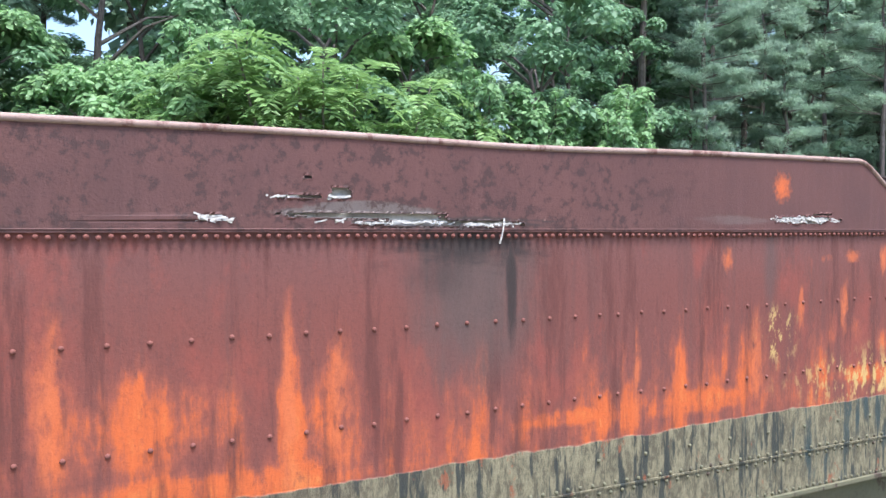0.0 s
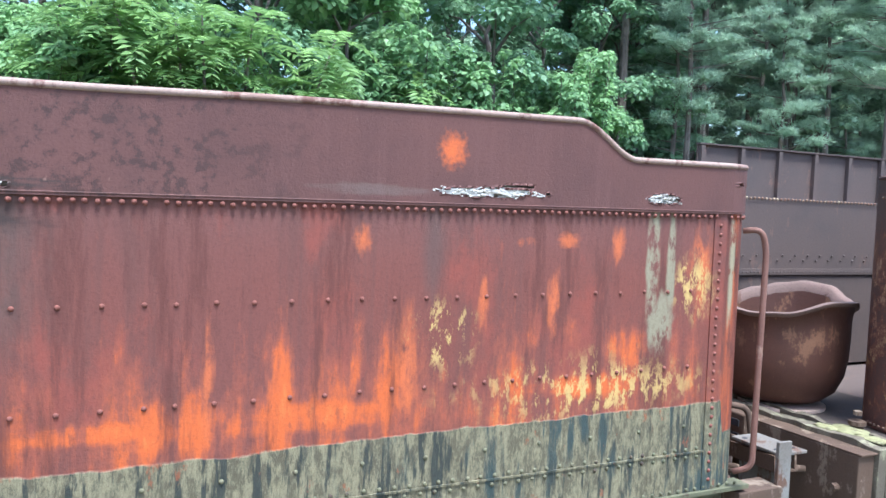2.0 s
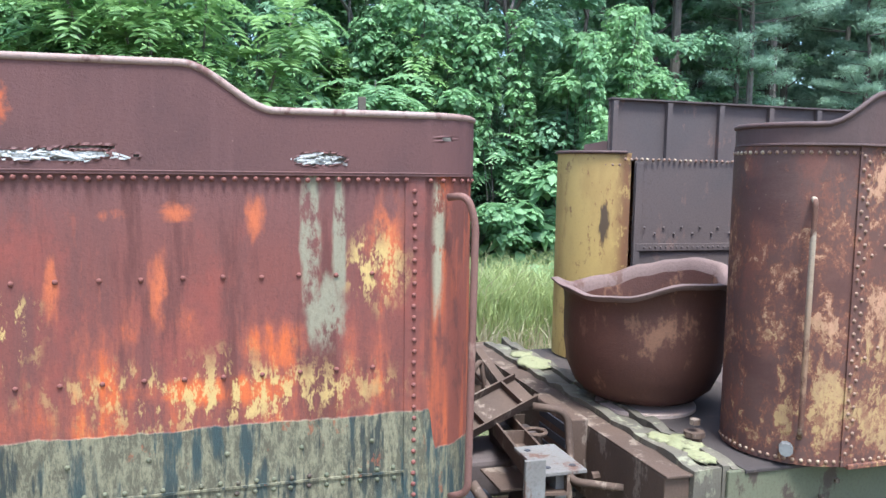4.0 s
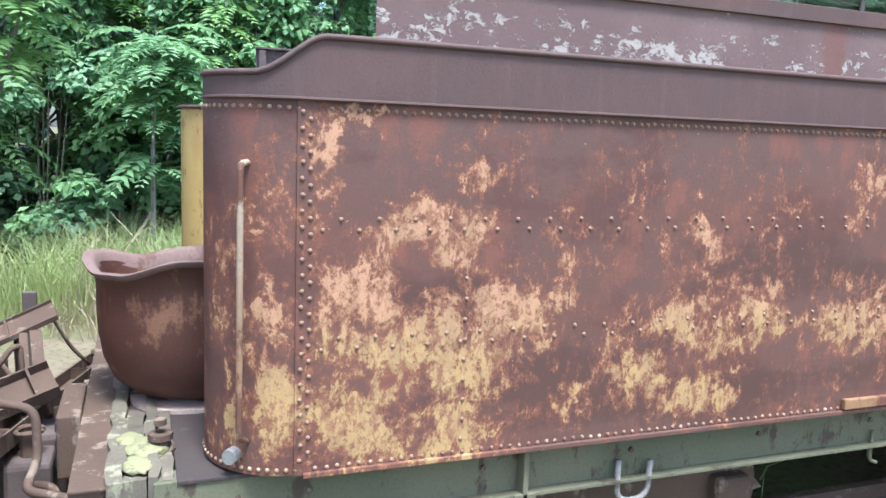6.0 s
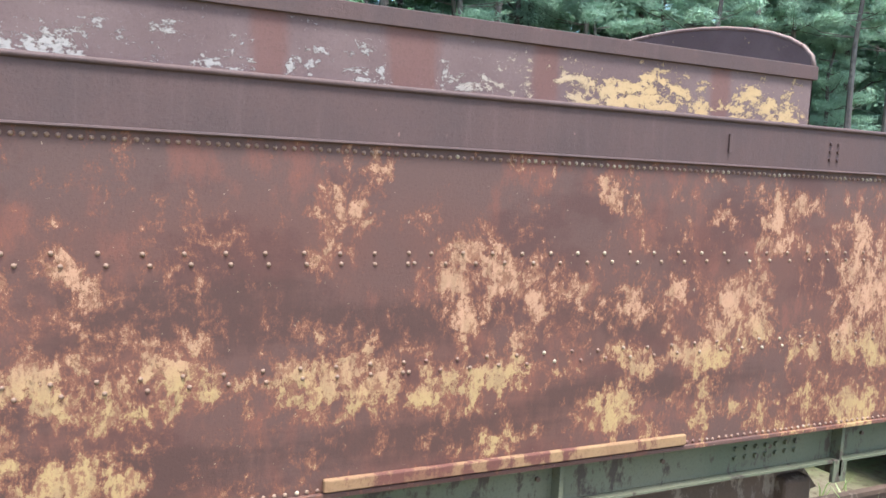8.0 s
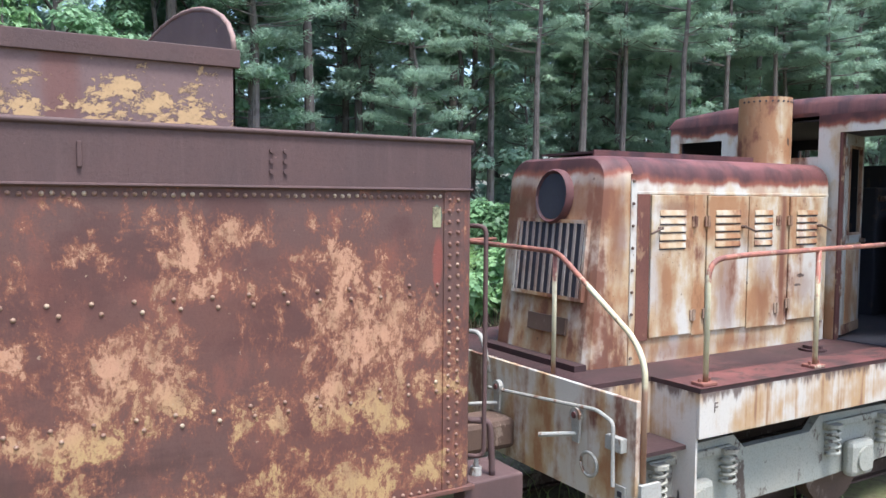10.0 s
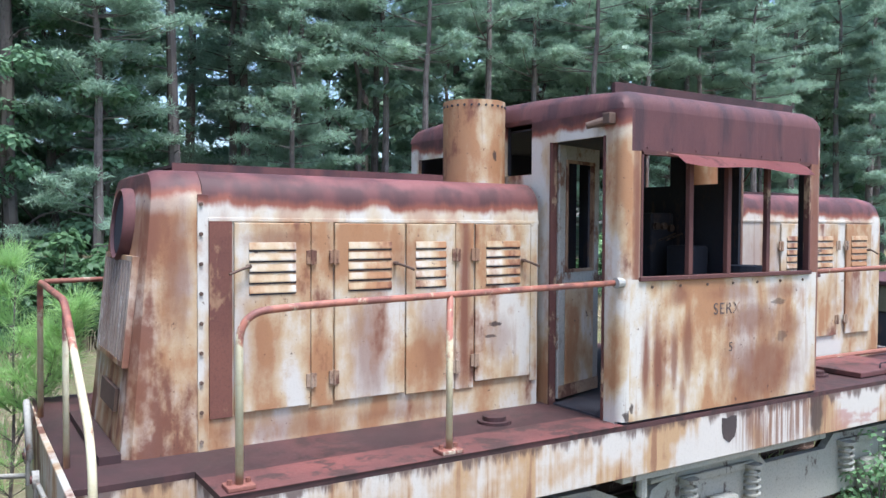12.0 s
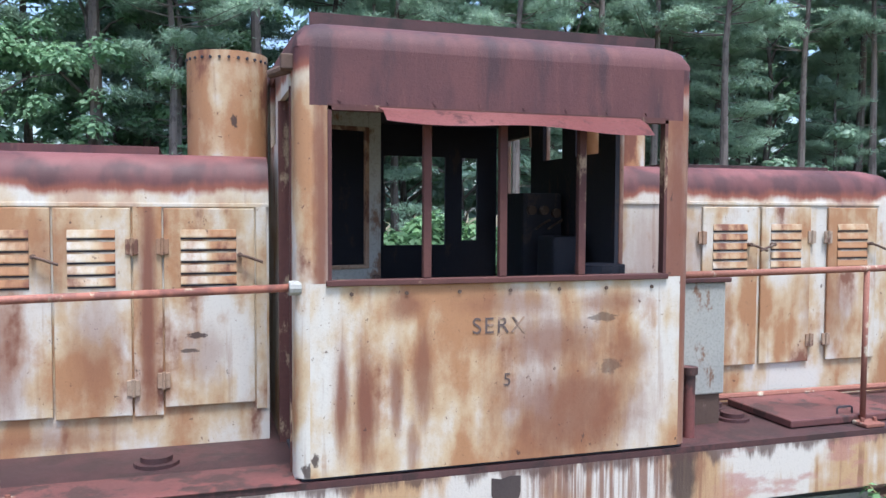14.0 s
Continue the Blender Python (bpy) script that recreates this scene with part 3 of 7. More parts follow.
m_door = cream("door_paint", 0.50, 0.58, spots=[(18.93, 1.98, 0.13, 0.34, 0.6), (19.42, 1.98, 0.12, 0.3, 0.5), (18.1, 2.1, 0.16, 0.3, 0.25), (18.3, 2.7, 0.2, 0.06, 0.6), (19.70, 2.25, 0.045, 0.75, 1.0), (19.2, 2.5, 0.1, 0.2, 0.3), (20.0, 1.95, 0.12, 0.15, 0.4), (23.5, 2.0, 0.13, 0.3, 0.5), (24.5, 2.1, 0.2, 0.3, 0.5)],
               dark=[(19.97, 2.06, 0.05, 0.022, 0.9), (19.92, 1.97, 0.05, 0.012, 0.8)], off=8)
m_louvre = cream("louvre_paint", 0.48, 0.57, off=12)
m_cabside = cream("cab_side_paint", 0.52, 0.62,
                  spots=[(20.67, 1.83, 0.035, 0.24, 0.95), (20.80, 1.78, 0.05, 0.30, 1.0), (20.955, 1.86, 0.035, 0.2, 0.8), (21.10, 1.92, 0.05, 0.22, 0.8), (21.05, 1.55, 0.03, 0.12, 0.6), (21.95, 1.68, 0.42, 0.25, 0.85), (21.85, 2.08, 0.32, 0.12, 0.75),
                         (21.0, 2.3, 0.08, 0.07, 0.7), (21.6, 2.3, 0.25, 0.07, 0.6), (22.2, 2.28, 0.2, 0.06, 0.6), (22.3, 2.0, 0.12, 0.1, 0.5)],
                  dark=[(22.15, 2.2, 0.08, 0.025, 0.6), (22.2, 1.92, 0.07, 0.04, 0.5), (20.53, 1.52, 0.02, 0.03, 0.9)], off=16)
m_cab = cream("cab_wall_paint", 0.545, 0.60, spots=[(20.57, 2.7, 0.035, 1.0, 0.95), (22.62, 2.5, 0.13, 1.3, 1.0), (22.62, 1.6, 0.08, 0.3, 0.5), (20.56, 1.7, 0.025, 0.3, 0.7)], dark=[(20.55, 1.93, 0.03, 0.05, 0.9), (20.5, 1.47, 0.03, 0.04, 0.9)], top=3.50, off=20)
m_stack = cream("stack_paint", 0.44, 0.55, dark=[(20.2, 3.35, 0.02, 0.04, 0.9)], off=24)
m_sill = run_sill()
m_roof = maroon_plate("roof_rust", (0.115, 0.048, 0.047), (0.145, 0.06, 0.056), 0.0, 9, 1.0)
m_deck = rust_plate("deck_rust", (0.105, 0.046, 0.043), (0.062, 0.034, 0.033), (0.055, 0.032, 0.03), 0.47, rough=0.45)
m_deck_red = rust_plate("deck_edge_rust", (0.22, 0.08, 0.07), (0.14, 0.06, 0.054), (0.075, 0.042, 0.038), 0.47, rough=0.38)
# Black parts; on cab walls and holes the colour stands in for shade.
m_black = rust_plate("black_and_cab_shade", (0.034, 0.036, 0.046), (0.05, 0.05, 0.06), (0.085, 0.06, 0.055), 0.42)
m_rail2 = rail_paint()
m_rail = rust_plate("rail_paint_rust", (0.33, 0.14, 0.095), (0.27, 0.11, 0.08), (0.60, 0.52, 0.38), 0.44)
m_deckplate = rust_plate("dark_deck_plate", (0.06, 0.048, 0.045), (0.085, 0.065, 0.058), (0.13, 0.09, 0.075), 0.4)
m_scrap = rust_plate("scrap_steel", (0.105, 0.068, 0.050), (0.15, 0.095, 0.068), (0.28, 0.21, 0.16), 0.435)
m_grey = rust_plate("grey_steel", (0.29, 0.28, 0.265), (0.21, 0.185, 0.165), (0.16, 0.09, 0.065), 0.44)
m_wood = rust_plate("rotten_wood", (0.20, 0.17, 0.125), (0.13, 0.11, 0.085), (0.32, 0.3, 0.2), 0.44)
m_moss = rust_plate("yellow_moss", (0.31, 0.30, 0.155), (0.39, 0.37, 0.21), (0.17, 0.15, 0.09), 0.45)
m_debris = rust_plate("pale_flakes_and_lit_plate", (0.75, 0.72, 0.68), (0.62, 0.58, 0.54), (0.15, 0.1, 0.09), 0.42)
m_edge = rust_plate("pale_bead", (0.42, 0.3, 0.26), (0.3, 0.18, 0.15), (0.2, 0.1, 0.085), 0.44)
m_a_rod = rust_plate("rod_rust", (0.25, 0.125, 0.10), (0.21, 0.10, 0.078), (0.36, 0.22, 0.17), 0.4)
# Rusty rivets, lightened to carry the highlights on their heads.
m_riv_b = rust_plate("rivet_rust_and_glint", (0.36, 0.23, 0.15), (0.22, 0.11, 0.08), (0.52, 0.40, 0.27), 0.45, rough=0.38)
m_yellow_dirty = rust_plate("strip_paint", (0.23, 0.10, 0.06), (0.36, 0.21, 0.105), (0.17, 0.065, 0.048), 0.48)
m_steps = rust_plate("pale_grey_paint", (0.40, 0.40, 0.355), (0.48, 0.46, 0.40), (0.24, 0.14, 0.09), 0.43)
m_end = cream("end_plate_paint", 0.55, 0.56, off=31, axis="y")
m_truck = rust_plate("truck_paint", (0.38, 0.39, 0.33), (0.45, 0.43, 0.35), (0.13, 0.1, 0.08), 0.42)
m_hinge = rust_plate("hinge_paint", (0.45, 0.36, 0.26), (0.34, 0.2, 0.12), (0.16, 0.075, 0.05), 0.47)
m_post = rust_plate("brown_rust_strip", (0.13, 0.052, 0.040), (0.20, 0.082, 0.056), (0.33, 0.19, 0.11), 0.425)
m_wpost = rust_plate("window_post_rust", (0.095, 0.04, 0.036), (0.14, 0.058, 0.046), (0.42, 0.30, 0.19), 0.41)
m_awn = rust_plate("awning_tin", (0.30, 0.095, 0.085), (0.40, 0.15, 0.135), (0.17, 0.065, 0.06), 0.44, rough=0.4)
m_grille = rust_plate("grille_bars", (0.4, 0.35, 0.3), (0.28, 0.18, 0.14), (0.5, 0.45, 0.4), 0.42)
m_letter = rust_plate("dark_letter_paint", (0.15, 0.11, 0.095), (0.12, 0.085, 0.075), (0.42, 0.28, 0.19), 0.475)
m_rim = rust_plate("bowl_rim_sunlit_rust", (0.20, 0.13, 0.112), (0.28, 0.18, 0.155), (0.15, 0.08, 0.062), 0.43)
# Foot ring coloured pale for the sunlight falling in under the bowl.
m_foot = rust_plate("sunlit_ring", (0.6, 0.45, 0.38), (0.66, 0.5, 0.42), (0.3, 0.16, 0.12), 0.38)

# ---- rivets ----
def rivet_mesh(r=0.013, mat=None):
    bm = bmesh.new()
    rings = []
    for h, rr in ((0.0, 1.0), (0.45, 0.86), (0.75, 0.45)):
        rings.append([bm.verts.new((rr * r * math.cos(a), -h * r, rr * r * math.sin(a))) for a in [k * math.pi / 4 for k in range(8)]])
    top = bm.verts.new((0, -0.85 * r, 0))
    for a, b in zip(rings, rings[1:]):
        for k in range(8):
            bm.faces.new((a[k], a[(k + 1) % 8], b[(k + 1) % 8], b[k]))
    for k in range(8):
        bm.faces.new((rings[-1][k], rings[-1][(k + 1) % 8], top))
    for f in bm.faces:
        f.smooth = True
    me = bpy.data.meshes.new("rivet")
    bm.to_mesh(me)
    bm.free()
    me.materials.append(mat)
    return me


def rivets(places, me, parent):
    """One rivet at each (x, y, z, turn of its axis about z)."""
    for x, y, z, a in places:
        o = new("rivet", me)
        o.parent = parent
        o.matrix_parent_inverse = Matrix.Translation(parent.get("base", (0, 0, 0))).inverted()
        o.matrix_basis = pose(x, y, z, 0, 0, a)


def rivets_joined(places, me, parent):
    bm = bmesh.new()
    for x, y, z, a in places:
        n0 = len(bm.verts)
        bm.from_mesh(me)
        bm.verts.ensure_lookup_table()
        bmesh.ops.transform(bm, matrix=pose(x, y, z, 0, 0, a), verts=bm.verts[n0:])
    return tagged(part("small_rivets", bm, me.materials[0], parent), kind="stuff")


def run(x0, x1, step, z0, z1, y, jitter=0.003):
    n = int(abs(x1 - x0) / step)
    return [(x0 + (x1 - x0) * i / n + random.uniform(-jitter, jitter), y, z0 + (z1 - z0) * i / n + random.uniform(-jitter, jitter), random.uniform(-4, 4)) for i in range(n + 1)]


def up(x, y, z0, z1, step, a=0.0):
    n = int(abs(z1 - z0) / step)
    return [(x + random.uniform(-0.003, 0.003), y, z0 + (z1 - z0) * i / n, a) for i in range(n + 1)]


# ---- ground ----
def ground():
    bm = bmesh.new()
    xs = [-400, -60, -20] + [-12 + 1.0 * i for i in range(60)] + [60, 90, 150, 500]
    ys = [-300, -40] + [-12 + 1.0 * i for i in range(50)] + [45, 60, 100, 500]
    def h(x, y):
        n = noise.noise(Vector((x * 0.25, y * 0.25, 0))) * 0.12 + noise.noise(Vector((x * 0.9, y * 0.9, 4))) * 0.05
        rise = max(0.0, y - 11) * 0.06
        return -0.05 + n * min(1, max(0, (abs(y - 4.7) - 1.6))) + min(rise, 1.6)
    V = [[bm.verts.new((x, y, h(x, y))) for x in xs] for y in ys]
    for a, b in zip(V, V[1:]):
        for i in range(len(xs) - 1):
            bm.faces.new((a[i], a[i + 1], b[i + 1], b[i]))
    k = Mat("dry_ground", 0.95)
    n = k.noise(0.7, 6, 0.65)
    f = k.noise(14, 6, 0.7)
    c = k.mix(k.sm(n, 0.4, 0.6), (0.26, 0.21, 0.14), (0.16, 0.17, 0.07))
    c = k.mix(k.sm(f, 0.45, 0.7), c, (0.12, 0.085, 0.05))
    ob = part("ground", bm, k.out(c, 0.95, f, 0.03), smooth=3.0)
    return tagged(ob, "dry sandy ground with patchy grass beside the tracks", "ground", kind="structure")


ground()

# ---- the red tender ----
AY, AX0, AX1, AR = 3.22, -2.4, 5.945, 0.335
A_LEAN = -0.52


def coping_heights(xs, z_low, z_high, xa, xb):
    """Height of the coping's top edge along x: high, an S-curve, low."""
    res = []
    for x in xs:
        t = min(1, max(0, (x - xa) / (xb - xa)))
        t = t * t * (3 - 2 * t)
        res.append(z_high + (z_low - z_high) * t)
    return res


def red_tender():
    e = thing("tender", (4.7, 4.7, 0.0), "rusty red steam locomotive tender with orange streaks and rotted holes", "tender", "old tenders", A_LEAN)
    y0, y1 = AY, 6.25
    near = [(AX0, y0)] + [(AX0 + 0.5 * i, y0) for i in range(1, 16)] + arc(AX1 - AR, y0 + AR, AR, -90, 0, 10) + [(AX1, y0 + 0.75), (AX1, 5.0), (AX1, y1 - AR)]
    # tank side with its rounded corner
    bm = strip(bmesh.new(), near, 1.028, 2.60, 0.012)
    part("tank_side", bm, m_a, e, "red-brown rusted plate with orange streaks over a grey-green band", smooth=0.5)
    bm = strip(bmesh.new(), arc(AX1 - AR, y1 - AR, AR, 0, 90, 8) + [(AX0, y1), (AX0, y0)], 1.028, 2.60, 0.012)
    part("far_side", bm, m_a, e, smooth=0.5)
    bm = plate(bmesh.new(), [(AX0, y0 + 0.02), (5.62, y0 + 0.02), (AX1 - 0.02, y0 + 0.3), (AX1 - 0.02, y1 - 0.3), (5.62, y1 - 0.02), (AX0, y1 - 0.02)], "z", 2.55, 0.01)
    part("tank_top", bm, m_a_top, e)
    # coping: a plate a little proud of the tank side, with rotted holes
    xs = [AX0 + 0.5 * i for i in range(6)]
    x = 0.62
    while x < 5.61:
        xs.append(x)
        x += 0.011
    line = [(x, y0 - 0.012) for x in xs] + [(p, q - 0.012) for p, q in arc(AX1 - AR, y0 + AR, AR + 0.0, -90, 0, 10)] + [(AX1 + 0.01, 4.2), (AX1 + 0.01, 5.0), (AX1 + 0.01, 5.86)]
    top = [t - 0.0068 * max(0.0, 4.6 - p) - 0.018 * math.exp(-((p - 2.2) / 0.75) ** 2) for (p, q), t in zip(line, coping_heights([p for p, q in line], 2.853, 3.03, 4.62, 4.99))]
    bm = bmesh.new()
    nz = 38
    def hole(px, pz):
        """True where the plate has rusted through."""
        n = noise.noise(Vector((px * 9, 0, pz * 22))) * 0.9 + noise.noise(Vector((px * 30, 3, pz * 40))) * 0.5
        def e2(cx, cz, rx, rz): return ((px - cx) / rx) ** 2 + ((pz - cz) / rz) ** 2 < 1 + n * 0.8
        return (e2(1.30, 2.668, 0.38, 0.010) or e2(1.72, 2.635, 0.42, 0.014) or e2(1.55, 2.655, 0.14, 0.010) or e2(1.20, 2.765, 0.045, 0.026) or e2(1.02, 2.745, 0.10, 0.007) or e2(0.64, 2.655, 0.07, 0.012)
                or e2(4.13, 2.665, 0.28, 0.020) or e2(4.3, 2.70, 0.1, 0.006) or e2(5.17, 2.665, 0.10, 0.026) or e2(1.06, 2.83, 0.018, 0.010) or e2(5.72, 2.76, 0.02, 0.014))
    grid = []
    for i, ((px, py), t) in enumerate(zip(line, top)):
        grid.append([bm.verts.new((px, py, 2.595 + (t - 2.595) * (j / nz) ** 1.3)) for j in range(nz + 1)])
    for i in range(len(grid) - 1):
        for j in range(nz):
            a, b, c, d = grid[i][j], grid[i + 1][j], grid[i + 1][j + 1], grid[i][j + 1]
            mid = (a.co + c.co) / 2
            if 0.6 < mid.x < 5.9 and hole(mid.x, mid.z):
                for v in (a, b, c, d):
                    v.co.y += random.uniform(-0.006, 0.004)
                continue
            bm.faces.new((a, b, c, d))
    loose = [v for v in bm.verts if not v.link_faces]
    bmesh.ops.delete(bm, geom=loose, context="VERTS")
    bmesh.ops.solidify(bm, geom=bm.faces[:], thickness=-0.006)
    part("coping", bm, m_a_top, e, "maroon rusted coping plate with ragged holes")
    # The plate's pale colour stands in for sunlight behind the holes.
    bm = strip(bmesh.new(), [(p, q + 0.035) for p, q in line[::6]] , 2.56, 2.86, 0.006)
    part("inner_coping", bm, m_debris, e, "inner plate behind the holes, pale as if sunlit")
    bm = tube(bmesh.new(), [(p, q - 0.002, t + 0.006) for (p, q), t in list(zip(line, top))[::2]] + [(AX1 + 0.012, 5.86, 2.868)], 0.016, 8)
    part("rolled_edge", bm, m_edge, e, "pale rounded edge bead", smooth=0.9)
    bm = tube(bmesh.new(), [(AX0, y0 - 0.016, 2.607), (5.62, y0 - 0.016, 2.607)] + [(p, q - 0.016, 2.607) for p, q in arc(AX1 - AR, y0 + AR, AR, -90, 0, 8)] + [(AX1 + 0.016, 5.86, 2.607)], 0.005, 6)
    part("lap_seam", bm, m_a_top, e)
    bm = strip(bmesh.new(), [(5.545, y0 - 0.006), (5.635, y0 - 0.006)], 1.03, 2.6, 0.006)
    part("butt_strap", bm, m_a, e)
    bm = strip(bmesh.new(), [(AX0, y0 - 0.008), (5.55, y0 - 0.008)], [1.285, 1.262], [1.295, 1.272], 0.008)
    part("lower_seam", bm, m_a, e)
    bm = boxed(AX0, AX1 - 0.05, y0 - 0.02, y0 + 0.1, 1.012, 1.04, 0.004)
    part("bottom_angle", bm, m_frame, e)
    # pale flakes and twigs caught in the holes, whitened for lit lower edges
    rg = random.Random(8)
    bm = bmesh.new()
    for cx, cz, rx, rz, n in ((4.13, 2.662, 0.27, 0.016, 110), (1.42, 2.640, 0.32, 0.006, 60), (1.95, 2.628, 0.15, 0.008, 26), (5.17, 2.665, 0.09, 0.020, 44), (0.66, 2.652, 0.07, 0.010, 30), (1.20, 2.745, 0.05, 0.005, 8), (0.95, 2.745, 0.06, 0.004, 8)):
        for _ in range(n):
            x, z = cx + rg.uniform(-1, 1) * rx, cz + rg.uniform(-1, 1) * rz
            a, L = rg.uniform(-0.35, 0.35), rg.uniform(0.01, 0.04)
            w = rg.uniform(0.002, 0.005)
            box(bm, -L, L, -0.003, 0.003, -w, w, m=pose(x, y0 - 0.018 + rg.uniform(0, 0.012), z, 0, math.degrees(a), rg.uniform(-25, 25)))
    tagged(part("flake_litter", bm, m_debris, e, "pale loose flakes and twigs"), kind="stuff")
    part("hanging_strip", tube(bmesh.new(), [(2.01, y0 - 0.03, 2.66), (2.0, y0 - 0.035, 2.6), (1.985, y0 - 0.03, 2.54)], 0.004, 5), m_debris, e)
    # grab irons
    bm = tube(bmesh.new(), rounded([(5.74, y0 - 0.02, 2.505), (5.80, y0 - 0.1, 2.515), (5.84, y0 - 0.1, 2.4), (5.82, y0 - 0.1, 1.17), (5.76, y0 - 0.02, 1.13)], 0.06), 0.017, 10)
    part("grab_iron", bm, m_a_rod, e, "rusted grab iron", smooth=0.9)
    me = rivet_mesh(0.0115, m_riv_a)
    dx = 0.0425
    near_places = run(-0.35, 2.6, dx, 2.577, 2.577, y0 - 0.012) + run(-0.35, 2.6, 0.155, 2.17, 2.17, y0) + run(-0.35, 2.6, 0.155, 1.752, 1.752, y0)
    more = run(2.68, 5.55, dx, 2.577, 2.577, y0 - 0.012) + run(2.72, 5.4, 0.155, 2.17, 2.17, y0) + run(2.72, 5.4, 0.155, 1.752, 1.752, y0)
    cornr = []
    for x in (5.59,):
        cornr += up(x, y0 - 0.006, 1.1, 2.53, 0.05)
    end = [(AX1 + 0.0, 3.62 + 0.155 * i, z, 90) for i in range(15) for z in (2.17, 1.752)]
    low = run(1.5, 5.5, 0.075, 1.30, 1.285, y0) + run(1.53, 5.5, 0.075, 1.252, 1.24, y0) + run(1.9, 5.8, 0.06, 1.055, 1.055, y0) + run(2.6, 5.4, 0.3, 1.42, 1.42, y0)
    top_corner = [(AX1 - AR + AR * math.sin(a), y0 - 0.012 + AR - AR * math.cos(a), 2.577, math.degrees(a)) for a in [0.15 + 0.19 * i for i in range(7)]]
    all_p = near_places + more + cornr + end
    rivets(all_p[:300], me, e)
    rivets_joined(low, rivet_mesh(0.0115, m_frame), e)
    rivets_joined(all_p[300:] + top_corner + [(AX1 + 0.01, 3.6 + 0.0425 * i, 2.577, 90) for i in range(52)], me, e)
    # ladder on the end wall
    lad = part("ladder", boxed(6.085, 6.10, 4.98, 5.06, 1.42, 2.50, 0.004), m_scrap, e, "flat rusted ladder on the end wall")
    part("stile", boxed(6.085, 6.10, 5.40, 5.48, 1.42, 2.50, 0.004), m_scrap, lad)
    for z in (1.55, 1.87, 2.19):
        part("rung", tube(bmesh.new(), [(6.09, 4.98, z), (6.12, 5.02, z), (6.12, 5.44, z), (6.09, 5.48, z)], 0.011, 6), m_scrap, lad)
    for y in (5.02, 5.44):
        part("bracket", tube(bmesh.new(), rounded([(AX1, y, 2.50), (6.06, y, 2.51), (6.095, y, 2.45), (6.095, y, 2.3)], 0.05), 0.018, 6), m_scrap, lad)
        part("bracket", tube(bmesh.new(), rounded([(AX1, y, 1.42), (6.06, y, 1.40), (6.095, y, 1.46), (6.095, y, 1.6)], 0.05), 0.018, 6), m_scrap, lad)
    part("valve_rod", cyl(bmesh.new(), (AX1 + 0.03, 3.80, 0.98), (AX1 + 0.03, 3.80, 1.52), 0.018, 8), m_a_rod, e)
    for z in (1.15, 1.3, 1.45):
        part("nut", cyl(bmesh.new(), (AX1 + 0.03, 3.80, z), (AX1 + 0.03, 3.80, z + 0.03), 0.03, 6), m_scrap, e)
    part("corner_shelf", boxed(AX1 - 0.06, AX1 + 0.22, 5.80, 6.1, 2.84, 2.855, 0.004), m_frame, e)
    for x in (5.60, 5.68):
        part("upright_board", boxed(x, x + 0.05, 5.0, 5.03, 2.55, 3.02 + (x - 5.6), 0.004), m_wood, e, "grey weathered board standing in the tank top")
    part("end_sill", boxed(AX1 - 0.2, AX1 - 0.02, y0 + 0.3, 6.1, 0.66, 1.026, 0.008), m_frame, e)
    # under-frame
    f = boxed(AX0, AX1 - 0.1, y0 + 0.12, y0 + 0.3, 0.72, 1.012, 0.006)
    part("side_sill", f, m_frame, e)
    f = boxed(AX1 - 0.12, AX1 + 0.22, y0 - 0.02, y0 + 0.16, 0.86, 0.99, 0.006)
    part("step_bracket", f, m_scrap, e)
    return e


# ---- the brown tender ----
BX0, BX1, BY, BR = 7.54, 15.65, 3.13, 0.40


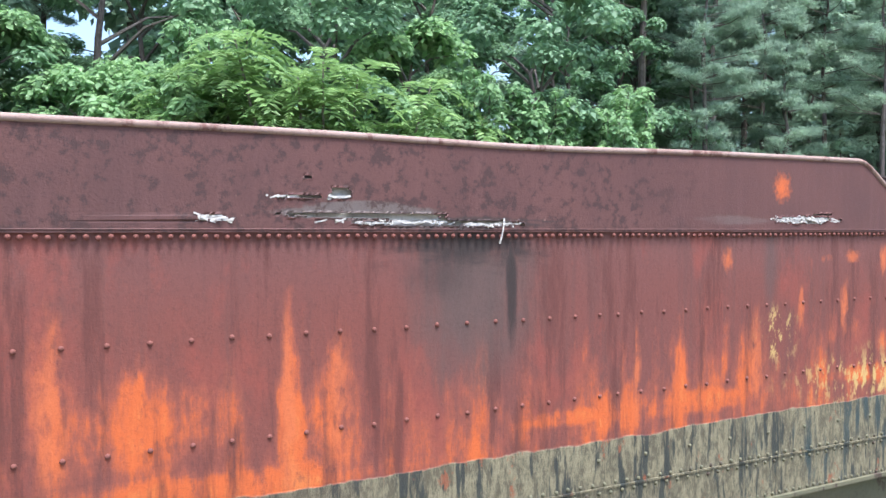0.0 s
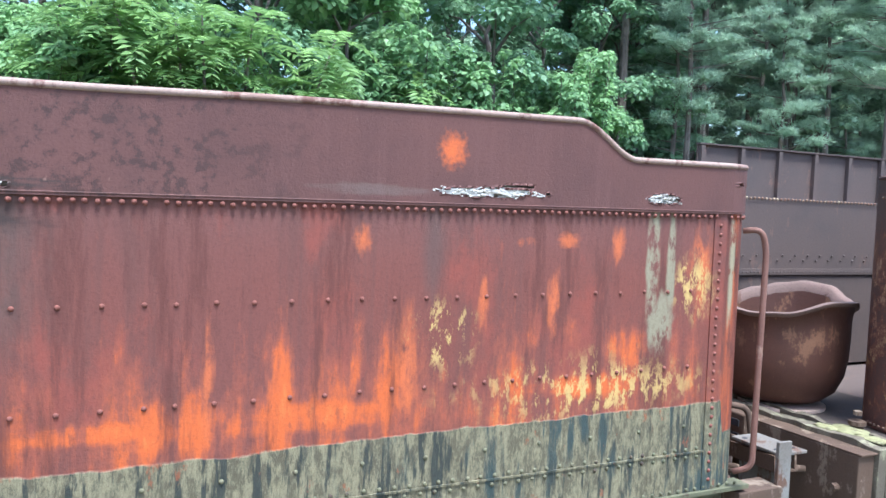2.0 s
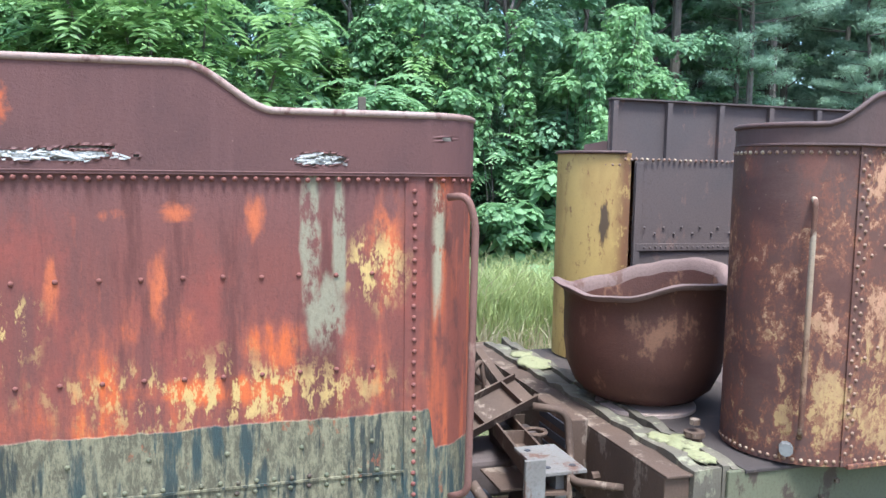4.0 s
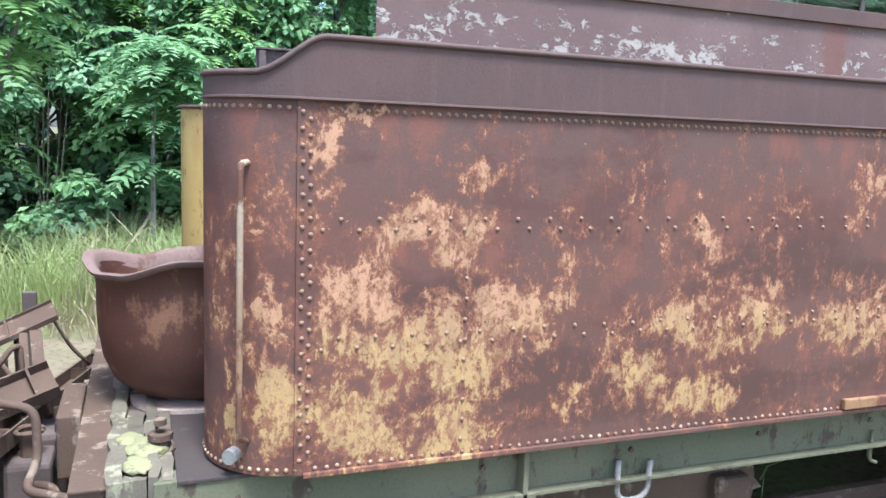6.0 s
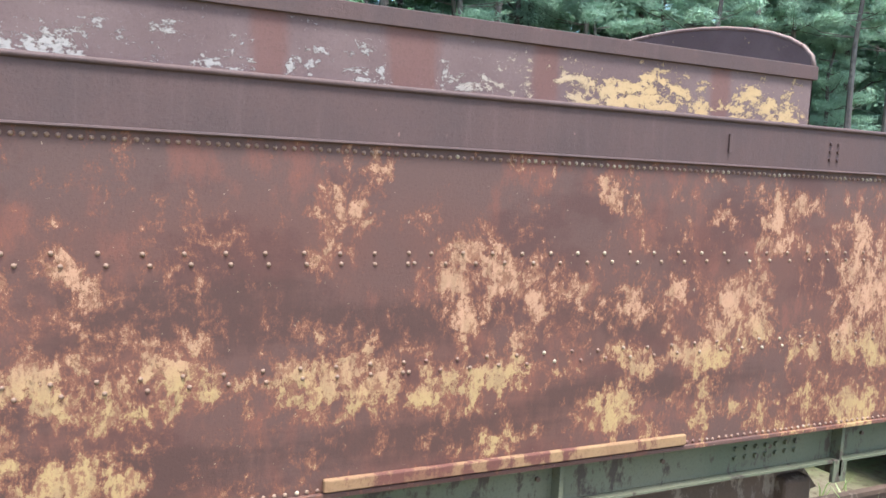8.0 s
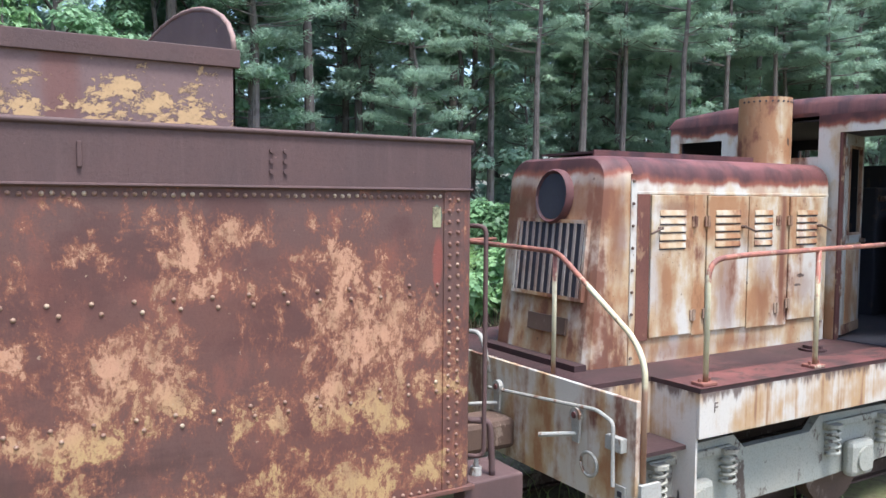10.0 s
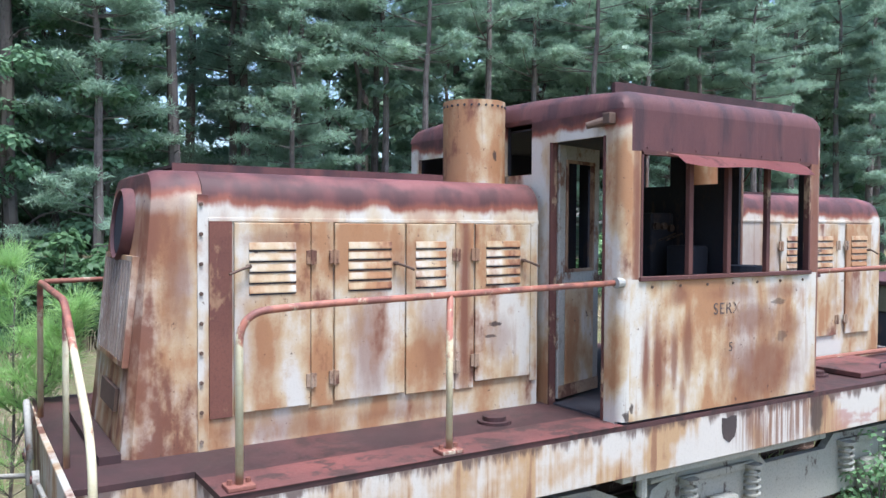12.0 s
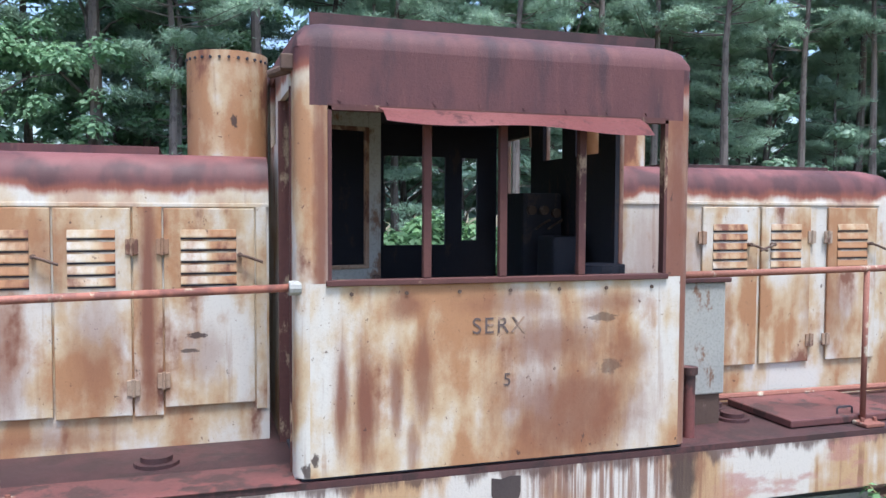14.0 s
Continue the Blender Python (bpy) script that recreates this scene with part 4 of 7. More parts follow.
def brown_tender():
    e = thing("tender", (11.5, 4.7, 0.0), "brown rusted tender with flaking yellow paint and a coal bunker", "tender", "old tenders")
    y0, y1, zr = BY, 6.27, 2.80
    zb = 1.108
    near = [(8.3, y0 + 2 * BR)] + arc(BX0 + BR, y0 + BR, BR, 90, 270, 24) + [(8.2 + 0.5 * i, y0) for i in range(15)] + arc(BX1 - 0.08, y0 + 0.08, 0.08, -90, 0, 4)
    bm = strip(bmesh.new(), near, zb, zr, 0.012)
    part("tank_side", bm, m_b, e, "brown rust plate with flaked yellow paint", smooth=0.5)
    bm = strip(bmesh.new(), [(BX1, y0 + 0.1), (BX1, y1)], zb, zr, 0.012)
    part("back_wall", bm, m_b, e)
    bm = strip(bmesh.new(), [(BX1, y1), (BX0 + 0.6, y1)], zb, zr, 0.012)
    part("far_side", bm, m_b, e)
    bm = strip(bmesh.new(), [(8.3, 3.93), (11.5, 3.93)], zb, zr - 0.02, 0.012)
    part("near_inner_wall", bm, m_inner, e)
    bm = strip(bmesh.new(), arc(7.975, 5.92, 0.42, 90, 268, 20), zb, 2.815, 0.012)
    part("far_leg_front", bm, m_yellow, e, "yellow painted rounded water leg with rust patches", smooth=0.6)
    bm = strip(bmesh.new(), [(8.0, 5.51), (8.3, 5.5), (11.5, 5.5), (11.5, 3.93)], zb, zr - 0.02, 0.012)
    part("coal_space_wall", bm, m_inner, e, "dark grey inner plates of the coal space", smooth=0.6)
    part("leg_rim", tube(bmesh.new(), [(p, q, 2.82) for p, q in arc(7.975, 5.92, 0.43, 90, 262, 16)], 0.014, 6), m_b_top, e, smooth=0.9)
    bm = plate(bmesh.new(), [(7.9, y0 + 0.02), (BX1 - 0.02, y0 + 0.02), (BX1 - 0.02, y1 - 0.02), (7.9, y1 - 0.02), (7.9, 5.51), (11.5, 5.51), (11.5, 3.92), (7.9, 3.92)], "z", zr - 0.04, 0.01)
    part("tank_top", bm, m_b_top, e)
    # coping
    pts = arc(BX0 + BR, y0 + BR, BR, 120, 270, 20) + [(7.95 + 0.025 * i, y0) for i in range(12)] + [(8.3 + 0.5 * i, y0) for i in range(15)] + arc(BX1 - 0.08, y0 + 0.08, 0.08, -90, 0, 4)
    line = [(p, q - 0.008) for p, q in pts]
    top = coping_heights([p if q < 3.5 else 7.5 for p, q in line], 3.067, 2.905, 7.72, 8.03)
    bm = strip(bmesh.new(), line, zr, top, 0.008)
    part("coping", bm, m_b_top, e, "dark brown coping plate", smooth=0.5)
    bm = tube(bmesh.new(), [(p, q - 0.002, t + 0.004) for (p, q), t in zip(line, top)], 0.014, 8)
    part("rolled_edge", bm, m_b_top, e, "rounded edge bead", smooth=0.9)
    bm = tube(bmesh.new(), [(p, q - 0.010, zr + 0.006) for p, q in line], 0.008, 6)
    part("lap_seam", bm, m_b_top, e)
    bm = strip(bmesh.new(), [(8.7, 6.25), (8.1, 6.25), (7.9, 6.22)], zr, [2.95, 2.94, 2.90], 0.008)
    part("far_coping", bm, m_b_top, e)
    bm = strip(bmesh.new(), [(7.90, y0 - 0.007), (7.985, y0 - 0.007)], zb, zr, 0.007)
    part("butt_strap", bm, m_b, e)
    bm = strip(bmesh.new(), [(15.44, y0 - 0.007), (15.57, y0 - 0.007)], zb, zr, 0.007)
    part("butt_strap", bm, m_b, e)
    bm = boxed(BX0 + 0.4, BX1, y0 - 0.02, y0 + 0.1, zb - 0.014, zb + 0.012, 0.004)
    part("bottom_angle", bm, m_b, e)
    bm = boxed(11.2, 13.44, y0 - 0.035, y0, zb + 0.02, zb + 0.085, 0.008)
    part("rubbing_strip", bm, m_yellow_dirty, e, "yellow rubbing strip with a red rust edge")
    # coal bunker
    by0, by1, bz0, bz1 = 3.165, 6.24, 3.06, 3.44
    bm = strip(bmesh.new(), [(8.25, by0), (14.3, by0)], bz0 - 0.3, bz1, 0.008)
    part("bunker_board", bm, m_bunk, e, "brown bunker board with flaking pale paint")
    bm = boxed(8.25, 14.32, by0 - 0.02, by0 + 0.012, bz1 - 0.075, bz1 + 0.01, 0.004)
    part("bunker_rim", bm, m_b_top, e)
    bm = tube(bmesh.new(), [(8.25, by0 - 0.012, bz0 + 0.015), (14.3, by0 - 0.012, bz0 + 0.015)], 0.015, 6)
    part("bunker_seam", bm, m_b_top, e)
    bm = strip(bmesh.new(), [(14.3, by1), (8.14, by1)], 2.78, 3.31, 0.008)
    part("far_bunker_board", bm, m_inner, e)
    for i in range(7):
        x = 8.16 + 0.55 * i
        part("stiffener", boxed(x, x + 0.05, by1 - 0.055, by1 - 0.009, 2.80, 3.30), m_inner, e)
    part("far_bunker_rim", boxed(8.14, 14.3, by1 - 0.05, by1 + 0.02, 3.31, 3.324), m_inner, e)
    out = [(by0, 2.78), (by1, 2.78), (by1, 3.45)] + [(4.7 + 1.54 * math.cos(radians(a)), 3.45 + 0.39 * math.sin(radians(a))) for a in range(10, 180, 10)] + [(by0, 3.45)]
    bm = plate(bmesh.new(), out, "x", 14.29, 0.01)
    part("arched_bulkhead", bm, m_bunk, e, "brown plate with an arched top")
    bm = tube(bmesh.new(), [(14.295, 4.7 + 1.54 * math.cos(radians(a)), 3.45 + 0.39 * math.sin(radians(a))) for a in range(0, 181, 10)], 0.014, 6)
    part("arch_bead", bm, m_edge, e, smooth=0.9)
    # grab irons
    bm = tube(bmesh.new(), rounded([(7.70, 3.21, 2.525), (7.665, 3.16, 2.52), (7.665, 3.16, 2.44), (7.66, 3.16, 1.30), (7.70, 3.21, 1.26)], 0.05), 0.015, 10)
    part("grab_iron", bm, m_hinge, e, "pale rusted grab iron", smooth=0.9)
    bm = tube(bmesh.new(), rounded([(BX1 + 0.0, 3.35, 2.60), (BX1 + 0.12, 3.2, 2.60), (BX1 + 0.12, 3.2, 1.24), (BX1, 3.3, 1.24)], 0.05), 0.014, 10)
    part("grab_iron", bm, m_b_top, e, "dark grab iron", smooth=0.9)
    bm = tube(bmesh.new(), rounded([(BX1, 3.3, 1.45), (BX1 + 0.16, 3.2, 1.45), (BX1 + 0.18, 3.2, 1.18), (BX1 + 0.18, 3.2, 1.12)], 0.05), 0.02, 10)
    part("air_pipe", bm, m_b_top, e, "bent pipe", smooth=0.9)
    # rivets
    me = rivet_mesh(0.0115, m_riv_b)
    P = run(8.05, 11.6, 0.0413, 2.765, 2.765, y0)
    P += run(8.1, 11.6, 0.168, 2.285, 2.285, y0) + run(8.015, 11.6, 0.168, 2.235, 2.235, y0)
    P += run(8.1, 11.6, 0.168, 1.74, 1.74, y0) + run(8.015, 11.6, 0.168, 1.69, 1.69, y0)
    P += up(7.925, y0 - 0.007, 1.18, 2.75, 0.07) + up(7.96, y0 - 0.007, 1.215, 2.72, 0.07)
    P += up(8.72, y0, 1.2, 2.0, 0.1)
    rivets(P[:300], me, e)
    Q = P[300:] + run(11.63, 15.5, 0.0413, 2.765, 2.765, y0) + run(11.72, 15.4, 0.168, 2.285, 2.285, y0) + run(11.63, 15.4, 0.168, 2.235, 2.235, y0)
    Q += run(11.72, 15.4, 0.168, 1.74, 1.74, y0) + run(11.63, 15.4, 0.168, 1.69, 1.69, y0) + run(8.0, 15.4, 0.052, 1.135, 1.135, y0)
    Q += up(15.475, y0 - 0.007, 1.16, 2.75, 0.06) + up(15.53, y0 - 0.007, 1.19, 2.75, 0.06)
    for a in [0.08 + 0.105 * i for i in range(20)]:
        Q += [(BX0 + BR - BR * math.sin(a), y0 + BR - BR * math.cos(a), z, -math.degrees(a)) for z in (2.765, 1.135)]
    rivets_joined(Q, me, e)
    rivets_joined([(8.0 - 0.422 * math.cos(a), 5.92 - 0.422 * math.sin(a), 2.72, math.degrees(a) - 90) for a in [-0.7 + 0.13 * i for i in range(16)]], rivet_mesh(0.014, m_riv_b), e)
    rivets_joined(run(7.9, 11.4, 0.05, 2.765, 2.765, 5.49), rivet_mesh(0.014, m_riv_b), e)
    rivets_joined(run(8.1, 11.4, 0.05, 2.06, 2.06, 5.485) + run(8.1, 11.4, 0.17, 2.22, 2.22, 5.495) + run(8.02, 11.4, 0.17, 2.17, 2.17, 5.495), rivet_mesh(0.012, m_inner), e)
    part("inner_seam", boxed(8.02, 11.45, 5.482, 5.494, 2.03, 2.09, 0.003), m_inner, e)
    part("inner_corner_strip", boxed(8.0, 8.06, 5.485, 5.497, 1.2, 2.74, 0.003), m_inner, e)
    # front platform, frame and under-gear
    part("buffer_beam", boxed(6.95, 7.10, 3.30, 6.6, 0.62, 1.07, 0.006), m_scrap, e, "steel channel across the front")
    part("beam_flange", boxed(6.95, 7.20, 3.28, 6.62, 1.07, 1.085, 0.004), m_scrap, e)
    part("deck_plate", boxed(7.40, 8.4, 3.24, 6.2, 1.075, 1.095, 0.004), m_deckplate, e, "dark rusted deck plate")
    part("side_sill", boxed(7.3, 15.6, BY + 0.12, BY + 0.26, 0.82, 1.09, 0.006), m_frame, e, "mossy green-grey frame channel")
    part("sill_flange", boxed(7.3, 15.6, BY + 0.05, BY + 0.12, 0.82, 0.835), m_frame, e)
    for i in range(9):
        x = 8.0 + 0.9 * i
        part("bolt", cyl(bmesh.new(), (x, BY + 0.12, 0.98), (x, BY + 0.105, 0.98), 0.016, 6), m_scrap, e)
    for x in (9.1, 12.6, 14.9):
        bm = boxed(x, x + 0.03, BY + 0.04, BY + 0.3, 0.72, 1.09, 0.004)
        box(bm, x - 0.05, x + 0.08, BY + 0.04, BY + 0.07, 0.68, 0.84, 0.004)
        part("frame_bracket", bm, m_frame, e)
    for x in (7.88, 11.6):
        part("hook_strap", tube(bmesh.new(), rounded([(x, BY + 0.09, 0.92), (x, BY + 0.09, 0.72), (x + 0.06, BY + 0.09, 0.70)], 0.03), 0.012, 8), m_frame, e)
    part("step_loop", tube(bmesh.new(), rounded([(9.70, BY + 0.08, 0.94), (9.70, BY + 0.08, 0.70), (9.90, BY + 0.08, 0.70), (9.91, BY + 0.08, 0.92)], 0.09, 8), 0.018, 8), m_grey, e, "pale bent step loop", smooth=0.9)
    for j in range(14):
        x, z = 14.0 + 0.09 * (j % 7), 0.93 + 0.06 * (j // 7)
        part("bolt", cyl(bmesh.new(), (x, BY + 0.12, z), (x, BY + 0.10, z), 0.018, 6), m_frame, e)
    for cx in (9.9, 14.0):
        t = part("truck_frame", plate(bmesh.new(), [(cx - 1.1, 0.5), (cx - 0.9, 0.72), (cx - 0.3, 0.78), (cx + 0.3, 0.78), (cx + 0.9, 0.72), (cx + 1.1, 0.5), (cx + 0.3, 0.36), (cx - 0.3, 0.36)], "y", BY + 0.36, 0.08), m_scrap, e, "dark arch-bar truck frame")
        for sx in (-0.8, 0.8):
            part("wheel", cyl(bmesh.new(), (cx + sx, BY + 0.55, 0.42), (cx + sx, BY + 0.68, 0.42), 0.42, 28), m_scrap, t)
            part("axle_box", boxed(cx + sx - 0.13, cx + sx + 0.13, BY + 0.26, BY + 0.40, 0.34, 0.64, 0.03), m_scrap, t)
    part("water_tank_floor", boxed(7.9, 15.6, BY + 0.27, 6.2, 1.06, 1.075), m_inner, e)
    part("end_beam", boxed(15.6, 16.02, 3.14, 3.5, 0.78, 1.12, 0.012), m_b_top, e, "square rusted box on the rear beam")
    part("end_beam_stub", cyl(cyl(bmesh.new(), (15.75, 3.25, 1.12), (15.75, 3.25, 1.17), 0.035, 10), (15.75, 3.25, 1.17), (15.75, 3.25, 1.22), 0.015, 8), m_steps, e)
    part("rear_beam", boxed(15.6, 15.8, 3.5, 6.2, 0.75, 1.1, 0.01), m_frame, e)
    part("corner_bolt", cyl(bmesh.new(), (7.66, 3.26, 1.195), (7.62, 3.21, 1.195), 0.036, 10), m_grey, e)
    bm = bmesh.new()
    for r0, h in ((0.07, 1.11), (0.045, 1.15), (0.06, 1.19), (0.03, 1.26)):
        cyl(bm, (7.34, 3.62, h - 0.03), (7.34, 3.62, h), r0, 8)
    part("draw_bolt", bm, m_scrap, e)
    part("label_plate", boxed(15.37, 15.42, BY - 0.004, BY, 2.60, 2.71), m_moss, e, "small weathered green and white label")
    part("latch", boxed(13.60, 13.62, BY - 0.022, BY - 0.008, 2.88, 2.99, 0.003), m_b_top, e)
    for a in (0, 1):
        for b in (0, 1, 2):
            part("bolt", cyl(bmesh.new(), (14.46 + 0.07 * a, BY - 0.008, 2.88 + 0.05 * b), (14.46 + 0.07 * a, BY - 0.02, 2.88 + 0.05 * b), 0.012, 6), m_b_top, e)
    part("pocket_block", boxed(6.83, 6.95, 4.15, 4.75, 0.78, 1.13, 0.012), m_scrap, e, "draft pocket casting")
    # Black bars on the solid block, as the shade in its slots.
    for z in (0.83, 0.93, 1.03):
        part("pocket_shade_slot", boxed(6.82, 6.84, 4.2, 4.6, z, z + 0.05), m_black, e)
    for y, z in ((3.45, 0.82), (4.0, 0.82), (5.3, 0.95), (6.1, 0.95)):
        part("bolt", cyl(bmesh.new(), (6.95, y, z), (6.90, y, z), 0.03, 8), m_scrap, e)
    return e


def timber():
    """A split, rotten beam lying on the platform behind the channel."""
    bm = bmesh.new()
    rng = random.Random(3)
    n = 34
    for j, (a, b, zt) in enumerate(((7.105, 7.18, 1.12), (7.185, 7.27, 1.10), (7.275, 7.33, 1.13), (7.335, 7.395, 1.105))):
        rows = []
        for i in range(n + 1):
            y = 3.27 + (6.5 - 3.27) * i / n
            w = [rng.uniform(-0.012, 0.012) for _ in range(4)]
            dz = noise.noise(Vector((j * 3.1, y * 5, 0))) * 0.035
            rows.append([bm.verts.new(p) for p in ((a + w[0], y, 0.78), (a + w[1], y, zt + dz), (b + w[2], y, zt + dz + w[3] * 0.6), (b + w[3], y, 0.78))])
        for r, s in zip(rows, rows[1:]):
            for k in range(4):
                bm.faces.new((r[k], r[(k + 1) % 4], s[(k + 1) % 4], s[k]))
        bm.faces.new(rows[0])
        bm.faces.new(rows[-1][::-1])
    bmesh.ops.recalc_face_normals(bm, faces=bm.faces)
    e = thing("timber_beam", (7.25, 4.9, 0.78), "split rotten timber beam with yellow moss on the platform", "beam")
    part("wood", bm, m_wood, e)
    for cx, cy, r in ((7.28, 3.62, 0.10), (7.24, 3.42, 0.07), (7.2, 3.75, 0.06), (7.22, 5.6, 0.13), (7.24, 5.9, 0.10)):
        bm = bmesh.new()
        bmesh.ops.create_icosphere(bm, subdivisions=3, radius=1.0)
        for v in bm.verts:
            q = 1 + 0.35 * noise.noise(v.co * 2.3 + Vector((cx * 9, cy * 9, 0)))
            v.co = Vector((cx + v.co.x * r * q, cy + v.co.y * r * 1.5 * q, 1.12 + v.co.z * r * 0.28 * q))
        part("moss", bm, m_moss, e, "yellow-green moss cushion", smooth=2.0)
    return e


def pot():
    """A heavy rusted bowl with a flared, wavy, torn rim, on a pale ring."""
    cx, cy, z0, wide = 7.566, 4.568, 1.095, 0.786
    bm = bmesh.new()
    n, prof = 72, [(0.0, 0.03), (0.30, 0.035), (0.47, 0.06), (0.585, 0.135), (0.655, 0.26), (0.685, 0.41), (0.695, 0.58), (0.692, 0.72), (0.70, 0.84)]
    # height of the rim by its angle: high at one end, with a pointed spout and two dips
    lip = [(0, 2.025), (20, 2.04), (40, 2.01), (60, 1.965), (90, 1.88), (120, 1.84), (150, 1.905), (160, 1.92), (180, 1.89), (203, 1.855), (225, 1.87), (262, 1.965), (290, 1.955), (318, 1.885), (340, 1.94), (360, 2.025)]
    def rim(a):
        d = math.degrees(a) % 360
        for (p, u), (q, w) in zip(lip, lip[1:]):
            if d <= q:
                t = (d - p) / (q - p)
                return u + (w - u) * t * t * (3 - 2 * t) - z0 - 0.84 - 0.055
        return 0.0
    outer, inner = [], []
    for j, (r, h) in enumerate(prof):
        t = h / 0.84
        ro, ri = [], []
        for i in range(n):
            a = 2 * math.pi * i / n
            hh = z0 + h + rim(a) * t ** 3
            ro.append(bm.verts.new((cx + r * wide * math.cos(a), cy + r * wide * math.sin(a), hh)))
        outer.append(ro)
    for r, dz in ((0.728, 0.03), (0.765, 0.050), (0.768, 0.064), (0.72, 0.070), (0.68, 0.046), (0.66, -0.02), (0.63, -0.2), (0.57, -0.45), (0.3, -0.6), (0.0, -0.65)):
        ro = []
        for i in range(n):
            a = 2 * math.pi * i / n
            f = 1 + 0.02 * math.sin(3 * a + 1) + 0.06 * max(0.0, math.cos(a - 2.75)) ** 8
            hh = z0 + 0.84 + rim(a) + dz
            ro.append(bm.verts.new((cx + r * f * wide * math.cos(a), cy + r * f * wide * math.sin(a), max(z0 + 0.1, hh))))
        outer.append(ro)
    coords = [[v.co.copy() for v in ring] for ring in outer]
    bm.free()
    def shell(rings):
        b = bmesh.new()
        rows = [[b.verts.new(c) for c in ring] for ring in rings]
        for p, q in zip(rows, rows[1:]):
            for i in range(n):
                b.faces.new((p[i], p[(i + 1) % n], q[(i + 1) % n], q[i]))
        bmesh.ops.remove_doubles(b, verts=b.verts, dist=0.0005)
        return b
    e = thing("bowl", (cx, cy, z0), "heavy rusted iron bowl with a wavy flared rim", "bowl")
    part("shell", shell(coords[:10]), m_pot, e, smooth=0.9)
    # Rim rust is paler than the shell: sunlight put into its colour.
    part("rim", shell(coords[9:15]), m_rim, e, "rolled rim, paler as if sunlit", smooth=0.9)
    part("inside", shell(coords[14:]), m_pot, e, smooth=0.9)
    bm = bmesh.new()
    for h, r in ((0.0, 0.33),):
        cyl(bm, (cx - 0.04, cy - 0.12, z0 - 0.002 + h), (cx - 0.04, cy - 0.12, z0 + h + 0.022), r, 36)
    part("foot_ring", bm, m_foot, e, "pale foot ring, sunlight put into its colour")
    return e


def channel(name, label, a, b, w, h, t, mat, roll=0.0, ribs=0):
    """A U-channel from a to b, open upwards, with cross ribs."""
    a, b = Vector(a), Vector(b)
    L = (b - a).length
    bm = plate(bmesh.new(), [(-w / 2, 0), (w / 2, 0), (w / 2, h), (w / 2 - t, h), (w / 2 - t, t), (-w / 2 + t, t), (-w / 2 + t, h), (-w / 2, h)], "x", 0, L)
    q = (b - a).to_track_quat("X", "Z").to_matrix().to_4x4()
    m = Matrix.Translation(a) @ q @ pose(0, 0, 0, roll, 0, 0)
    bmesh.ops.transform(bm, matrix=m, verts=bm.verts)
    e = thing(name, tuple(a), label, "scrap metal", "scrap heap between the tenders")
    part("profile", bm, mat, e)
    for i in range(ribs):
        x = L * (i + 0.6) / ribs
        part("rib", boxed(x, x + 0.015, -w / 2 + t, w / 2 - t, t, h * 0.95, m=m), mat, e)
    return e


